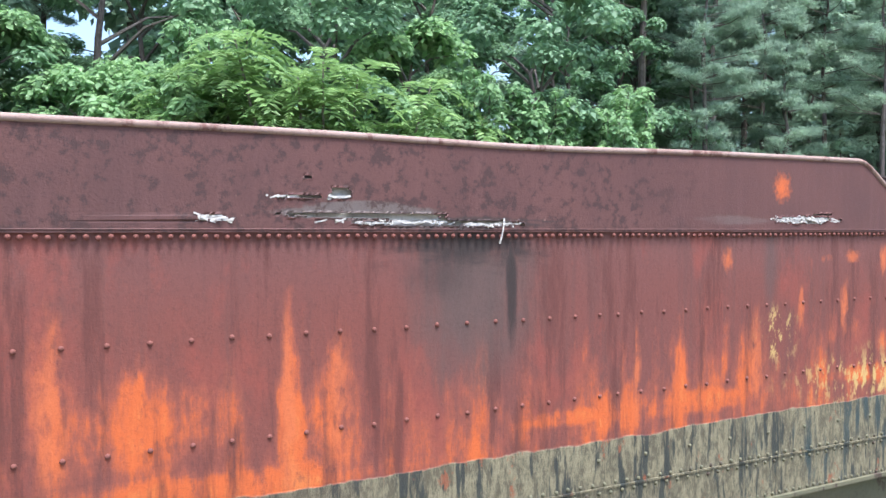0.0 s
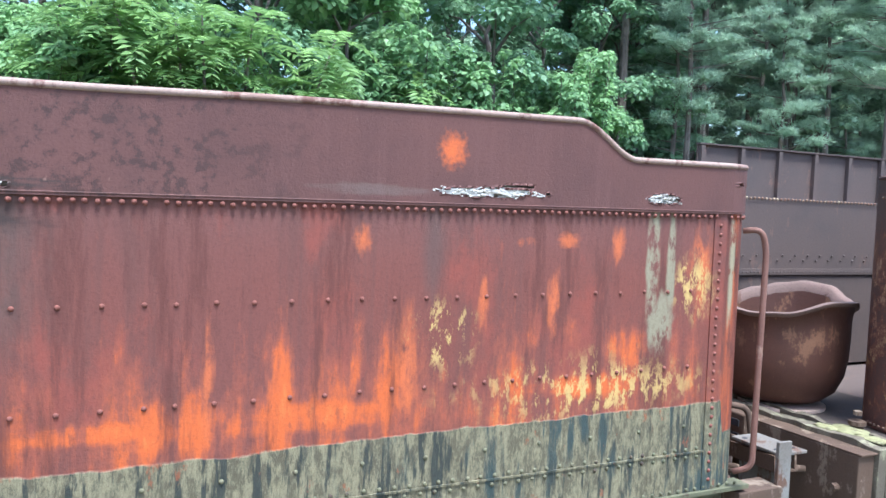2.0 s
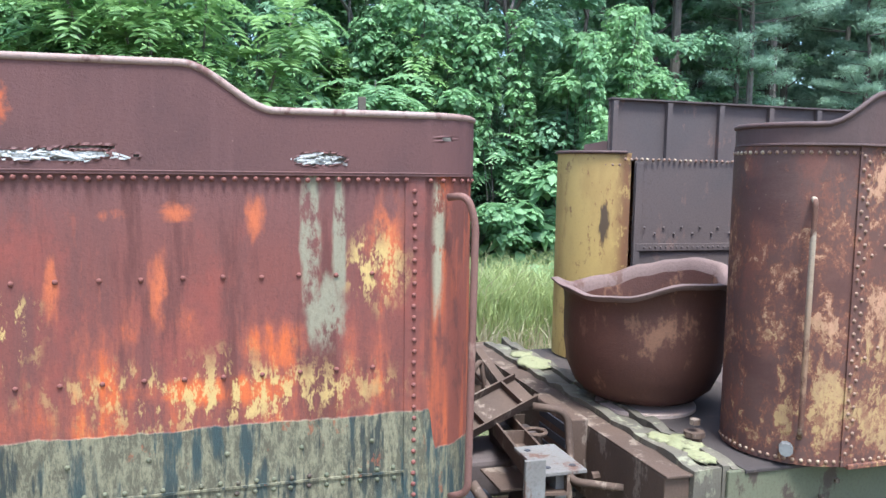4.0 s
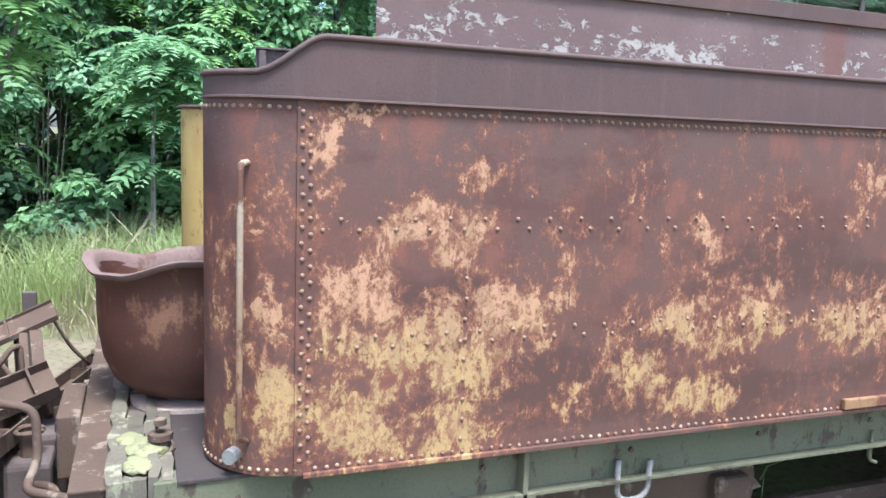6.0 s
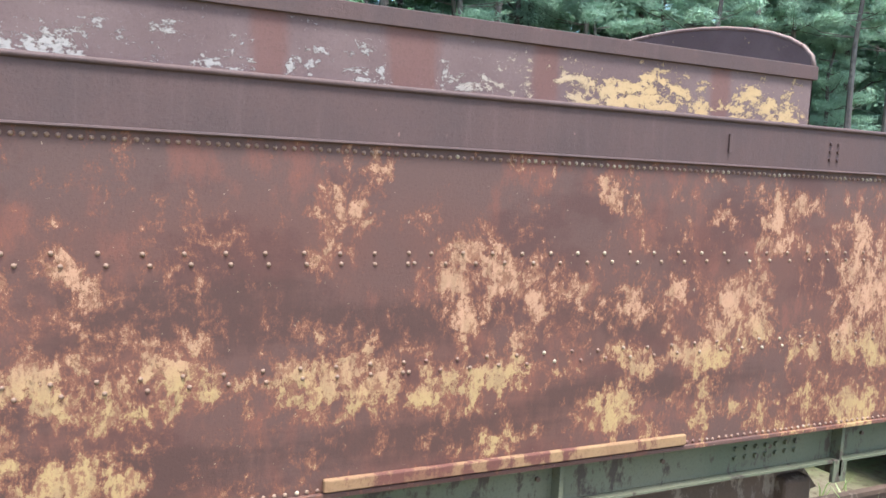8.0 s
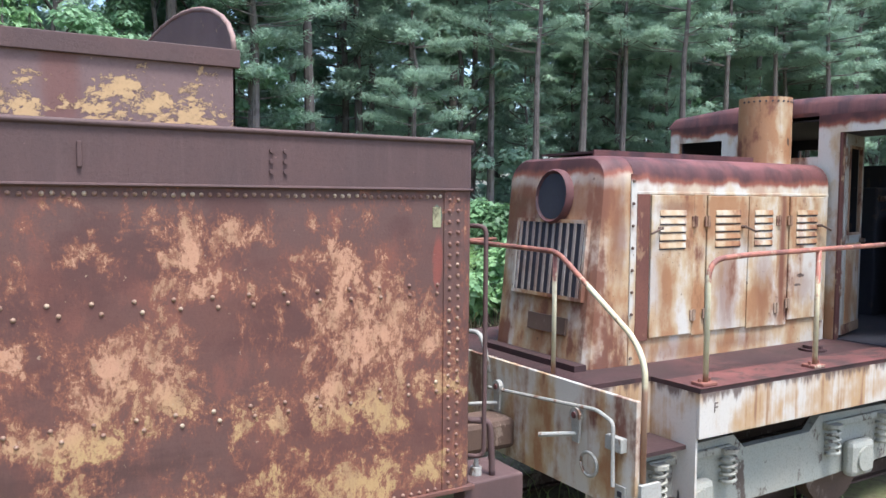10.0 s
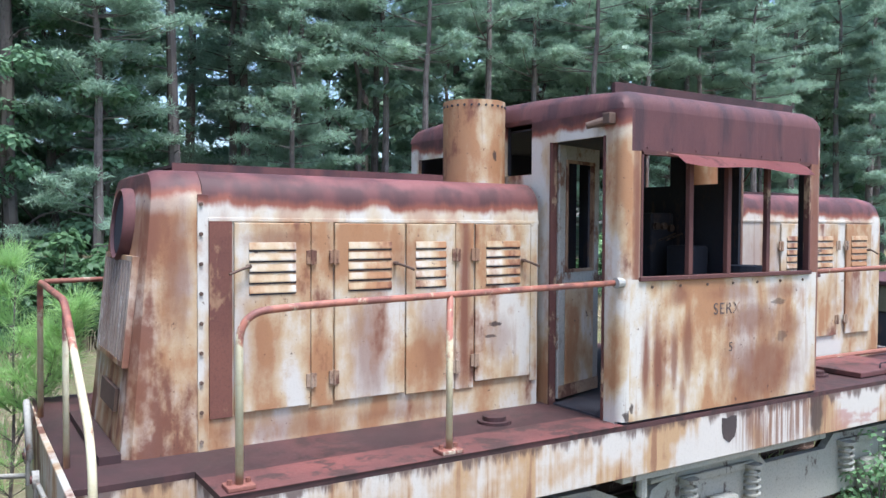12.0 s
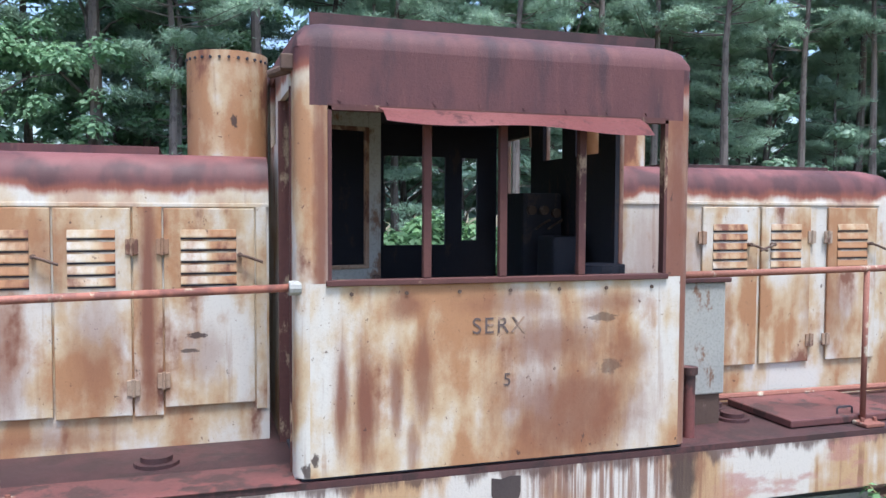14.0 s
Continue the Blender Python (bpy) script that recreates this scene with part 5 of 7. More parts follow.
def scrap():
    """Torn frame steel lying between the two tenders."""
    channel("steel_channel", "rusted steel channel lying across the heap", (5.92, 4.55, 0.86), (6.78, 4.75, 1.15), 0.26, 0.07, 0.012, m_scrap, 24, 3)
    channel("steel_plate", "bent rusted steel plate on the heap", (5.95, 5.65, 1.03), (6.70, 5.75, 1.36), 0.3, 0.035, 0.012, m_scrap, 12, 1)
    channel("steel_channel", "grey steel channel along the rails", (6.35, 3.35, 1.02), (6.95, 6.6, 0.72), 0.16, 0.10, 0.014, m_scrap, 0, 2)
    channel("steel_channel", "rusted frame channel below the heap", (6.0, 3.8, 0.62), (6.2, 6.4, 0.75), 0.2, 0.12, 0.014, m_scrap, 0, 2)
    channel("steel_channel", "steel beam across the gap", (5.7, 5.2, 0.78), (6.9, 5.1, 0.8), 0.18, 0.1, 0.014, m_scrap, 0, 2)
    e = thing("upright_plate", (6.18, 3.25, 0.95), "upright grey steel plate stub", "scrap metal", "scrap heap between the tenders")
    part("plate", boxed(6.135, 6.24, 3.22, 3.245, 0.7, 1.262, 0.003), m_grey, e)
    e = thing("flange_plate", (6.45, 3.5, 0.95), "flat pale plate with bolt holes", "scrap metal", "scrap heap between the tenders")
    part("plate", boxed(6.29, 6.53, 3.35, 3.75, 1.12, 1.14, 0.004, m=None), m_grey, e)
    # Bolt holes are black discs on the plate, their shade as colour.
    for x, y in ((6.34, 3.42), (6.48, 3.42), (6.34, 3.68)):
        part("hole", cyl(bmesh.new(), (x, y, 1.138), (x, y, 1.143), 0.018, 8), m_black, e)
    part("web", boxed(6.38, 6.44, 3.4, 3.75, 0.6, 1.12), m_grey, e)
    for pts, r, nm, lb in (
            ([(6.05, 5.0, 0.75), (6.3, 4.9, 1.0), (6.52, 5.0, 1.30), (6.56, 5.05, 1.30), (6.6, 4.9, 0.8)], 0.018, "bent_rod", "thin bent rod in the heap"),
            ([(6.55, 4.1, 1.25), (6.75, 4.05, 1.22), (6.76, 4.0, 0.95), (6.70, 3.9, 0.85), (6.95, 3.7, 0.86)], 0.024, "air_hose", "thick rusted air hose"),
            ([(5.99, 4.4, 0.75), (6.02, 4.45, 1.4)], 0.02, "bent_rod", "upright rod by the tender end"),
            ([(6.0, 3.6, 1.02), (6.06, 3.5, 0.92), (6.12, 3.4, 0.55)], 0.03, "drain_pipe", "rusted drain pipe with a collar"),
            ([(6.3, 5.7, 1.1), (6.75, 5.0, 0.75)], 0.016, "bent_rod", "rod leaning in the heap"),
            ([(6.1, 5.6, 1.15), (6.5, 4.7, 1.02)], 0.016, "bent_rod", "rod leaning in the heap"),
            ([(6.45, 5.75, 1.24), (6.46, 5.75, 0.5)], 0.022, "stake", "thin rusted upright stake in the heap"),
            ([(6.6, 5.75, 1.32), (6.66, 5.8, 1.33), (6.78, 5.9, 1.05), (6.9, 5.95, 0.9)], 0.014, "bent_rod", "short bent rusted rod")):
        e = thing(nm, pts[0], lb, "scrap metal", "scrap heap between the tenders")
        part("rod", tube(bmesh.new(), rounded(pts, 0.08), r, 8), m_scrap, e, smooth=0.9)
    for a, b, w, h, lb in (((6.72, 4.63, 1.05), (6.62, 5.29, 1.33), 0.07, 0.012, "brown worn flat bar lying along the heap"), ((6.63, 4.72, 1.00), (6.54, 5.35, 1.30), 0.05, 0.012, "brown worn flat bar lying along the heap"),
                           ((5.98, 4.9, 0.92), (6.62, 5.05, 0.98), 0.12, 0.02, "brown flat bar across the heap"), ((6.02, 5.35, 0.80), (6.58, 5.5, 1.0), 0.2, 0.012, "grey steel offcut in the heap"),
                           ((6.0, 3.95, 0.98), (6.06, 5.5, 1.12), 0.12, 0.016, "rusted flat bar beside the tender end")):
        a, b = Vector(a), Vector(b)
        m = Matrix.Translation(a) @ (b - a).to_track_quat("X", "Z").to_matrix().to_4x4()
        e = thing("flat_bar", tuple(a), lb, "scrap metal", "scrap heap between the tenders")
        part("bar", boxed(0, (b - a).length, -w / 2, w / 2, 0, h, 0.003, m=m), m_grey if lb.startswith("grey") else m_scrap, e)
    e = thing("post_stub", (6.45, 6.5, 0.4), "short dark steel post behind the heap", "post")
    part("post", boxed(6.40, 6.50, 6.47, 6.53, -0.1, 1.36, 0.006), m_inner, e)
    e = thing("valve_casting", (6.72, 4.4, 0.5), "dark iron valve casting with a bent pipe", "scrap metal", "scrap heap between the tenders")
    part("casting", boxed(6.56, 6.80, 4.2, 4.5, 0.45, 0.86, 0.03), m_inner, e)
    part("neck", cyl(bmesh.new(), (6.68, 4.35, 0.86), (6.68, 4.35, 0.98), 0.05, 10), m_scrap, e)
    part("handwheel", tube(bmesh.new(), [(6.68 + 0.07 * math.cos(a), 4.35 + 0.07 * math.sin(a), 1.0) for a in [0.5 * i for i in range(13)]], 0.014, 6), m_scrap, e)
    part("pipe", tube(bmesh.new(), rounded([(6.64, 4.25, 0.75), (6.82, 4.15, 0.74), (6.84, 4.12, 0.4)], 0.05), 0.025, 8), m_scrap, e, smooth=0.9)
    e = thing("steel_plate", (6.35, 4.2, 0.8), "flat brown steel plate low in the heap", "scrap metal", "scrap heap between the tenders")
    part("plate", boxed(6.30, 6.55, 3.95, 4.3, 0.80, 0.815, 0.003), m_scrap, e)
    # Added black box: stands in for the shadow low in the heap.
    e = thing("drawbar_housing", (6.2, 4.6, 0.3), "black block added for the shadow under the heap", "scrap metal", "scrap heap between the tenders")
    part("shadow_box", boxed(5.78, 6.40, 3.7, 5.9, 0.30, 0.62, 0.02), m_black, e)
    e = thing("coupler_pocket", (6.4, 4.6, 0.3), "heavy dark coupler casting under the heap", "scrap metal", "scrap heap between the tenders")
    bm = boxed(5.95, 6.75, 4.45, 4.95, 0.55, 0.8, 0.03)
    box(bm, 6.55, 6.85, 4.55, 4.85, 0.5, 0.9, 0.04)
    part("casting", bm, m_inner, e)
    part("knuckle", boxed(6.76, 6.92, 4.6, 4.8, 0.52, 0.84, 0.05), m_scrap, e)


def rails():
    """One track under all three vehicles."""
    for y in (4.0, 5.44):
        bm = boxed(-60, 90, y - 0.035, y + 0.035, 0.06, 0.10)
        box(bm, -60, 90, y - 0.009, y + 0.009, -0.03, 0.06)
        box(bm, -60, 90, y - 0.07, y + 0.07, -0.06, -0.03)
        tagged(part("rail", bm, m_scrap), "rusted steel rail in the grass", "rail", "rails of the track", kind="structure")



# ---- the centre-cab locomotive ----
LY, DZ, HY0, HY1 = 3.24, 1.41, 4.10, 5.40
CX0, CX1, CY1 = 20.44, 22.72, 6.26


def hood_profile(y0, y1, z0, z1, r, n=6):
    """Section of a hood, as (y, z) from the near foot over the rounded top to the far foot."""
    a = [(y0, z0), (y0, z1 - 0.32)] + [(y0 + r - r * math.cos(t), z1 - r + r * math.sin(t)) for t in [math.pi / 2 * i / n for i in range(n + 1)]]
    return a + [(y0 + y1 - p, q) for p, q in a[::-1]]


def loft(bm, sections, close=True):
    """Joins point rings of one length into a skin; end rings are capped."""
    R = [[bm.verts.new(p) for p in s] for s in sections]
    for a, b in zip(R, R[1:]):
        for k in range(len(a) - 1):
            bm.faces.new((a[k], a[k + 1], b[k + 1], b[k]))
    if close:
        bm.faces.new(R[0])
        bm.faces.new(R[-1])
    bmesh.ops.recalc_face_normals(bm, faces=bm.faces)
    return bm


def louvre_door(loco, x0, x1, z0, z1, y, hinge, handle=True):
    """A hood door with five louvres, two hinges and a latch; hinge: -1 or 1, the side of its hinges."""
    d = part("hood_door", boxed(x0 + 0.006, x1 - 0.006, y - 0.022, y - 0.002, z0, z1, 0.005), m_door, loco, "rust-stained cream door with louvres")
    w = x1 - x0
    for i in range(5):
        zz = z1 - 0.17 - 0.068 * i
        bm = plate(bmesh.new(), [(y - 0.020, zz + 0.048), (y - 0.024, zz + 0.046), (y - 0.032, zz + 0.008), (y - 0.031, zz + 0.001), (y - 0.020, zz + 0.002)], "x", x0 + w * 0.19, w * 0.6)
        part("louvre", bm, m_louvre, d)
        # Black strip painted for the dark line of shade below the louvre.
        part("louvre_shade_strip", boxed(x0 + w * 0.19, x0 + w * 0.79, y - 0.0245, y - 0.020, zz - 0.010, zz + 0.001), m_black, d)
    hx = x0 + 0.0 if hinge < 0 else x1
    for zz in (z0 + 0.16, z1 - 0.22):
        bm = boxed(hx - 0.035, hx + 0.035, y - 0.032, y - 0.020, zz - 0.045, zz + 0.045, 0.003)
        cyl(bm, (hx, y - 0.034, zz - 0.05), (hx, y - 0.034, zz + 0.05), 0.010, 8)
        part("hinge", bm, m_hinge, d)
    if handle:
        lx = x1 - 0.09 if hinge < 0 else x0 + 0.09
        s = -hinge
        bm = cyl(bmesh.new(), (lx, y - 0.02, z1 - 0.27), (lx, y - 0.065, z1 - 0.27), 0.014, 8)
        tube(bm, [(lx, y - 0.06, z1 - 0.27), (lx + s * 0.05, y - 0.066, z1 - 0.285), (lx + s * 0.13, y - 0.07, z1 - 0.315)], 0.009, 6)
        part("latch_handle", bm, m_scrap, d)
    return d


def locomotive():
    e = thing("locomotive", (21.5, 4.73, 0.0), "derelict cream centre-cab diesel locomotive with streaky rust", "locomotive")
    # deck and side sill
    out = [(17.04, 3.72), (17.66, 3.72), (17.66, LY), (25.75, LY), (25.75, CY1), (17.04, CY1)]
    part("deck", plate(bmesh.new(), out, "z", DZ - 0.035, 0.035), m_deck, e, "maroon rusted walkway deck")
    part("deck_lip", boxed(17.66, CX0 + 0.02, LY - 0.008, LY + 0.34, DZ, DZ + 0.004), m_deck_red, e, "redder plate along the deck edge")
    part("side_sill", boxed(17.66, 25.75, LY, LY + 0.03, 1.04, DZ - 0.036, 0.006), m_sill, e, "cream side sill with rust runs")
    part("far_sill", boxed(17.66, 25.75, CY1 - 0.03, CY1, 1.04, DZ - 0.036), m_sill, e)
    part("end_sill", boxed(17.00, 17.04, 3.20, CY1, 0.62, DZ - 0.0, 0.006), m_end, e, "stained pale end plate")
    part("end_sill", boxed(25.75, 25.79, 3.20, CY1, 0.62, DZ - 0.0, 0.006), m_steps, e)
    part("step_back", boxed(17.04, 17.66, 3.72, 3.74, 0.5, DZ - 0.036), m_sill, e)
    part("step_side", boxed(17.66, 17.68, LY + 0.03, 3.72, 0.55, DZ - 0.036), m_sill, e)
    part("step_skirt", plate(bmesh.new(), [(17.0, 0.85), (17.18, 0.85), (17.2, 0.4), (17.0, 0.4)], "y", 3.14, 0.03), m_steps, e, "pale grey step plate")
    part("step_tread", boxed(17.06, 17.64, 3.26, 3.7, 0.52, 0.55), m_deck, e)
    part("step_tread", boxed(17.06, 17.64, 3.34, 3.7, 0.95, 0.98), m_deck, e)
    part("centre_sill", boxed(17.1, 25.7, 4.3, 5.2, 0.72, DZ - 0.04), m_black, e)
    # front hood
    z1 = 3.12
    pr = hood_profile(HY0, HY1, DZ, z1, 0.2)
    part("hood_body", loft(bmesh.new(), [[(x, p, q) for p, q in pr] for x in (17.81, CX0 - 0.06)]), m_hood, e, "cream hood side streaked with brown rust", smooth=0.6)
    def shrink(x, k, dx_top, zc):
        cy = (HY0 + HY1) / 2
        return [(x + dx_top * (q - DZ) / (z1 - DZ), cy + (p - cy) * k, DZ + (q - DZ) * zc) for p, q in pr]
    secs = [shrink(17.806, 1.0, 0.0, 1.0), shrink(17.48, 0.985, 0.10, 0.998), shrink(17.40, 0.96, 0.13, 0.985), shrink(17.345, 0.89, 0.17, 0.955)]
    part("nose", loft(bmesh.new(), secs), m_nose, e, "rust-washed nose with orange streaks", smooth=0.6)
    # a strip of bolts where nose and hood meet
    part("nose_strip", boxed(17.775, 17.84, HY0 - 0.012, HY0, DZ, 2.97, 0.003), m_hood, e)
    for i in range(9):
        part("bolt", cyl(bmesh.new(), (17.795, HY0 - 0.012, 1.47 + 0.18 * i), (17.795, HY0 - 0.024, 1.47 + 0.18 * i), 0.013, 6), m_scrap, e)
    for a, b in ((17.84, 17.99), (18.50, 18.66), (19.615, 19.78), (20.30, 20.37)):
        part("door_post", boxed(a + 0.004, b - 0.004, HY0 - 0.012, HY0, 1.6, 2.81, 0.003), m_post if a == 17.84 else m_door, e, "pale stained strip between doors" if a != 17.84 else "brown rusted strip between doors")
    part("hood_seam", boxed(17.84, CX0 - 0.06, HY0 - 0.012, HY0, 2.806, 2.83, 0.003), m_hood, e)
    for x0, x1, hg, zb in ((17.99, 18.50, 1, 1.62), (18.66, 19.20, -1, 1.625), (19.20, 19.615, 1, 1.61), (19.78, 20.30, -1, 1.645)):
        louvre_door(e, x0, x1, zb, 2.80, HY0, hg, handle=x0 != 19.20)
    part("hood_roof_walk", boxed(17.72, 19.75, 4.5, 5.2, z1 + 0.03, z1 + 0.05), m_deck, e, "rusted plate on the hood roof")
    part("roof_walk_rail", boxed(17.72, 19.75, 4.48, 4.5, z1 + 0.0, z1 + 0.06), m_roof, e)
    # headlight and grille on the nose, which leans back
    lean = math.degrees(math.atan2(0.17, z1 - DZ))
    M = pose(17.335, 4.68, DZ + 0.02, 0, lean, 0)
    def on_nose(bm):
        bmesh.ops.transform(bm, matrix=M, verts=bm.verts)
        return bm
    bm = bmesh.new()
    sec = [[(dx, r * math.cos(a) + 0.0, 1.36 + r * math.sin(a) * 1.06) for a in [2 * math.pi * i / 20 for i in range(21)]] for dx, r in ((-0.03, 0.19), (-0.05, 0.205), (-0.03, 0.22), (0.06, 0.225))]
    part("headlight_rim", on_nose(loft(bm, sec, close=False)), m_roof, e, "empty headlight ring", smooth=0.8)
    # The nose is closed: black disc and sheet stand in for shaded openings.
    part("headlight_shade_disc", on_nose(cyl(bmesh.new(), (-0.028, 0, 1.36), (0.02, 0, 1.36), 0.195, 20)), m_black, e)
    part("grille_shade_sheet", on_nose(boxed(-0.012, 0.02, -0.44, 0.44, 0.54, 1.14)), m_black, e)
    for i in range(10):
        y = -0.41 + 0.091 * i
        part("grille_bar", on_nose(boxed(-0.024, -0.010, y - 0.014, y + 0.014, 0.54, 1.14, 0.003)), m_grille, e)
    for bx in ((-0.47, -0.44, 0.51, 1.17), (0.44, 0.47, 0.51, 1.17), (-0.44, 0.44, 1.14, 1.17), (-0.44, 0.44, 0.51, 0.54)):
        part("grille_frame", on_nose(boxed(-0.022, 0.02, *bx)), m_nose, e)
    part("nose_plate", on_nose(boxed(-0.014, 0.01, -0.3, 0.2, 0.22, 0.36)), m_scrap, e)
    part("nose_foot", boxed(17.22, 17.34, 4.1, 5.4, DZ, DZ + 0.05), m_deck, e)
    # exhaust stack
    bm = cyl(bmesh.new(), (20.17, 4.68, 3.05), (20.17, 4.68, 3.79), 0.255, 28)
    part("exhaust_casing", bm, m_stack, e, "rusted cream round stack casing", smooth=0.6)
    # Black bolt heads stand in for small dark holes round the rim.
    for i in range(28):
        a = 2 * math.pi * i / 28
        c, s = math.cos(a), math.sin(a)
        if s < 0.3:
            part("bolt", cyl(bmesh.new(), (20.17 + 0.25 * c, 4.68 + 0.25 * s, 3.745), (20.17 + 0.262 * c, 4.68 + 0.262 * s, 3.745), 0.010, 6), m_black, e)
    part("rear_exhaust_casing", cyl(bmesh.new(), (23.0, 4.68, 3.05), (23.0, 4.68, 3.72), 0.24, 28), m_stack, e, "rusted cream round stack casing", smooth=0.6)
    # cab
    r, zt = 0.14, 3.745
    wx0, wx1, wz0, wz1 = 20.60, 22.55, 2.42, 3.315
    ys = LY
    part("cab_side", boxed(CX0 + 0.07, CX1 - 0.07, ys, ys + 0.03, DZ + 0.02, wz0), m_cabside, e, "cream cab side panel with brown rust stains")
    for a, b in ((CX0 + 0.07, wx0), (wx1, CX1 - 0.07)):
        part("cab_post", boxed(a, b, ys, ys + 0.05, wz0 + 0.001, wz1), m_cab, e)
    # Black lining added: the cab's inner shade is put into its colour.
    part("side_shade_lining", boxed(CX0 + 0.07, CX1 - 0.07, ys + 0.034, ys + 0.05, DZ + 0.02, wz0 - 0.02), m_black, e)
    part("cab_side_top", boxed(CX0 + 0.07, CX1 - 0.07, ys, ys + 0.03, wz1, zt - r), m_roof, e, "maroon rusted band over the windows")
    for s, cx in ((-1, CX0 + 0.07), (1, CX1 - 0.07)):
        ln = arc(cx, ys + 0.07, 0.07, 180 if s < 0 else 270, 270 if s < 0 else 360, 6)
        part("cab_corner", strip(bmesh.new(), ln, DZ + 0.02, zt - r, 0.02), m_cab, e, smooth=0.6)
    # front wall with door opening and window over the hood
    def end_wall(x, m_wall, name):
        for y0, y1, z0, z1_ in ((ys + 0.07, 3.42, DZ, zt - r), (4.02, 4.26, DZ, zt - r), (3.42, 4.02, 3.43, zt - r), (4.26, 5.2, DZ, 3.2), (4.26, 5.2, 3.64, zt - r),
                                (4.62, 4.84, 3.2, 3.64), (5.2, 5.44, DZ, zt - r), (5.44, 6.04, 3.43, zt - r), (6.04, CY1 - 0.07, DZ, zt - r)):
            part(name, boxed(x, x + 0.03, y0, y1, z0, z1_), m_wall, e)
    # Added black linings carry the shade on the end walls' inner faces.
    end_wall(CX0 + 0.034, m_black, "front_shade_lining")
    end_wall(CX1 - 0.064, m_black, "back_shade_lining")
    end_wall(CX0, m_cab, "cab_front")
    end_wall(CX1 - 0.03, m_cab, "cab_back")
    # far side wall with its window row, black for the shade in the cab
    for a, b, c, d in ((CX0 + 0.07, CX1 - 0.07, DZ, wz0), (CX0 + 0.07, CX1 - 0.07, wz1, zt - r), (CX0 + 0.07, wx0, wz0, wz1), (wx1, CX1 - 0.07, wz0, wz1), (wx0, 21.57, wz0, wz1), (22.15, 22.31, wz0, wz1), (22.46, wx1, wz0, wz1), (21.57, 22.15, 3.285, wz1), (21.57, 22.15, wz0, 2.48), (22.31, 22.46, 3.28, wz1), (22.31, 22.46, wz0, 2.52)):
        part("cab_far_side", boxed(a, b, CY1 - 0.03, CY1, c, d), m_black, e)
    # roof: shallow vault with rounded eaves
    secs = []
    for x, k in ((CX0, 0.0), (CX0 + 0.015, 0.6), (CX0 + 0.06, 0.9), (CX0 + 0.14, 1.0), (CX1 - 0.14, 1.0), (CX1 - 0.06, 0.9), (CX1 - 0.015, 0.6), (CX1, 0.0)):
        ring = []
        ins = (1 - k) * 0.05
        for t in range(7):
            a = math.pi / 2 * t / 6
            ring.append((x, ys + ins + r - r * math.cos(a), zt - r + r * math.sin(a) * k))
        for t in range(1, 8):
            y = ys + r + (CY1 - ys - 2 * r) * t / 8
            ring.append((x, y, zt - r + (r + 0.07 * math.sin(math.pi * t / 8)) * k))
        ring += [(x, CY1 + ys - q[1], q[2]) for q in ring[6::-1]]
        secs.append(ring)
    part("cab_roof", loft(bmesh.new(), secs), m_roof, e, "maroon rusted cab roof", smooth=0.7)
    part("roof_rail", boxed(CX0 + 0.1, CX1 - 0.14, ys + 0.20, ys + 0.23, zt - 0.01, zt + 0.075), m_deck, e, "rail along the roof edge")
    part("cab_floor", boxed(CX0 + 0.03, CX1 - 0.03, ys + 0.03, CY1 - 0.03, DZ, DZ + 0.015), m_black, e)
    # window posts, sill, awning
    for x in (21.125, 21.55, 22.02):
        part("window_post", boxed(x - 0.022, x + 0.022, ys + 0.005, ys + 0.045, wz0 + 0.02, wz1, 0.004), m_wpost, e, "rusted window post")
    part("window_sill", boxed(wx0 - 0.01, wx1 + 0.01, ys - 0.02, ys + 0.05, wz0 - 0.012, wz0 + 0.018, 0.004), m_wpost, e)
    for a, b in ((wx0, wx0 + 0.02), (wx1 - 0.02, wx1)):
        part("window_jamb", boxed(a, b, ys - 0.006, ys + 0.045, wz0 + 0.02, wz1), m_wpost, e)
    part("window_head", boxed(wx0, wx1, ys - 0.006, ys + 0.045, wz1 - 0.02, wz1 + 0.01), m_wpost, e)
    bm = bmesh.new()
    n = 18
    rows = []
    for i in range(n + 1):
        t = i / n
        x = 20.86 + (22.36 - 20.86) * t
        dz = 0.012 * math.sin(9 * t) + 0.02 * t
        rows.append([bm.verts.new((x, ys - 0.012, 3.315)), bm.verts.new((x + 0.004, ys - 0.09, 3.292 - dz * 0.6)), bm.verts.new((x + 0.008, ys - 0.16, 3.235 - dz))])
    for a, b in zip(rows, rows[1:]):
        bm.faces.new((a[0], a[1], b[1], b[0]))
        bm.faces.new((a[1], a[2], b[2], b[1]))
    bmesh.ops.solidify(bm, geom=bm.faces[:], thickness=0.005)
    part("awning", bm, m_awn, e, "bent pinkish red tin awning", smooth=0.7)
    # cab door, ajar into the cab
    M2 = pose(CX0 + 0.07, 4.0, DZ + 0.04, 0, 0, 17)
    def on_door(bm):
        bmesh.ops.transform(bm, matrix=M2, verts=bm.verts)
        return bm
    dr = part("cab_door", on_door(boxed(0, 0.6, 0, 0.03, 0, 0.98, 0.004)), m_steps, e, "pale grey cab door standing ajar")
    for bx in ((0, 0.09, 0.98, 1.97), (0.51, 0.6, 0.98, 1.97), (0.09, 0.51, 1.86, 1.97)):
        part("door_frame", on_door(boxed(bx[0], bx[1], 0, 0.03, bx[2], bx[3], 0.004)), m_steps, dr)
    part("door_panel", on_door(boxed(0.09, 0.51, -0.008, 0.0, 0.1, 0.9, 0.003)), m_cream, dr)
    part("kick_rail", on_door(boxed(0, 0.6, -0.006, 0.0, 0.0, 0.1, 0.003)), m_hinge, dr)
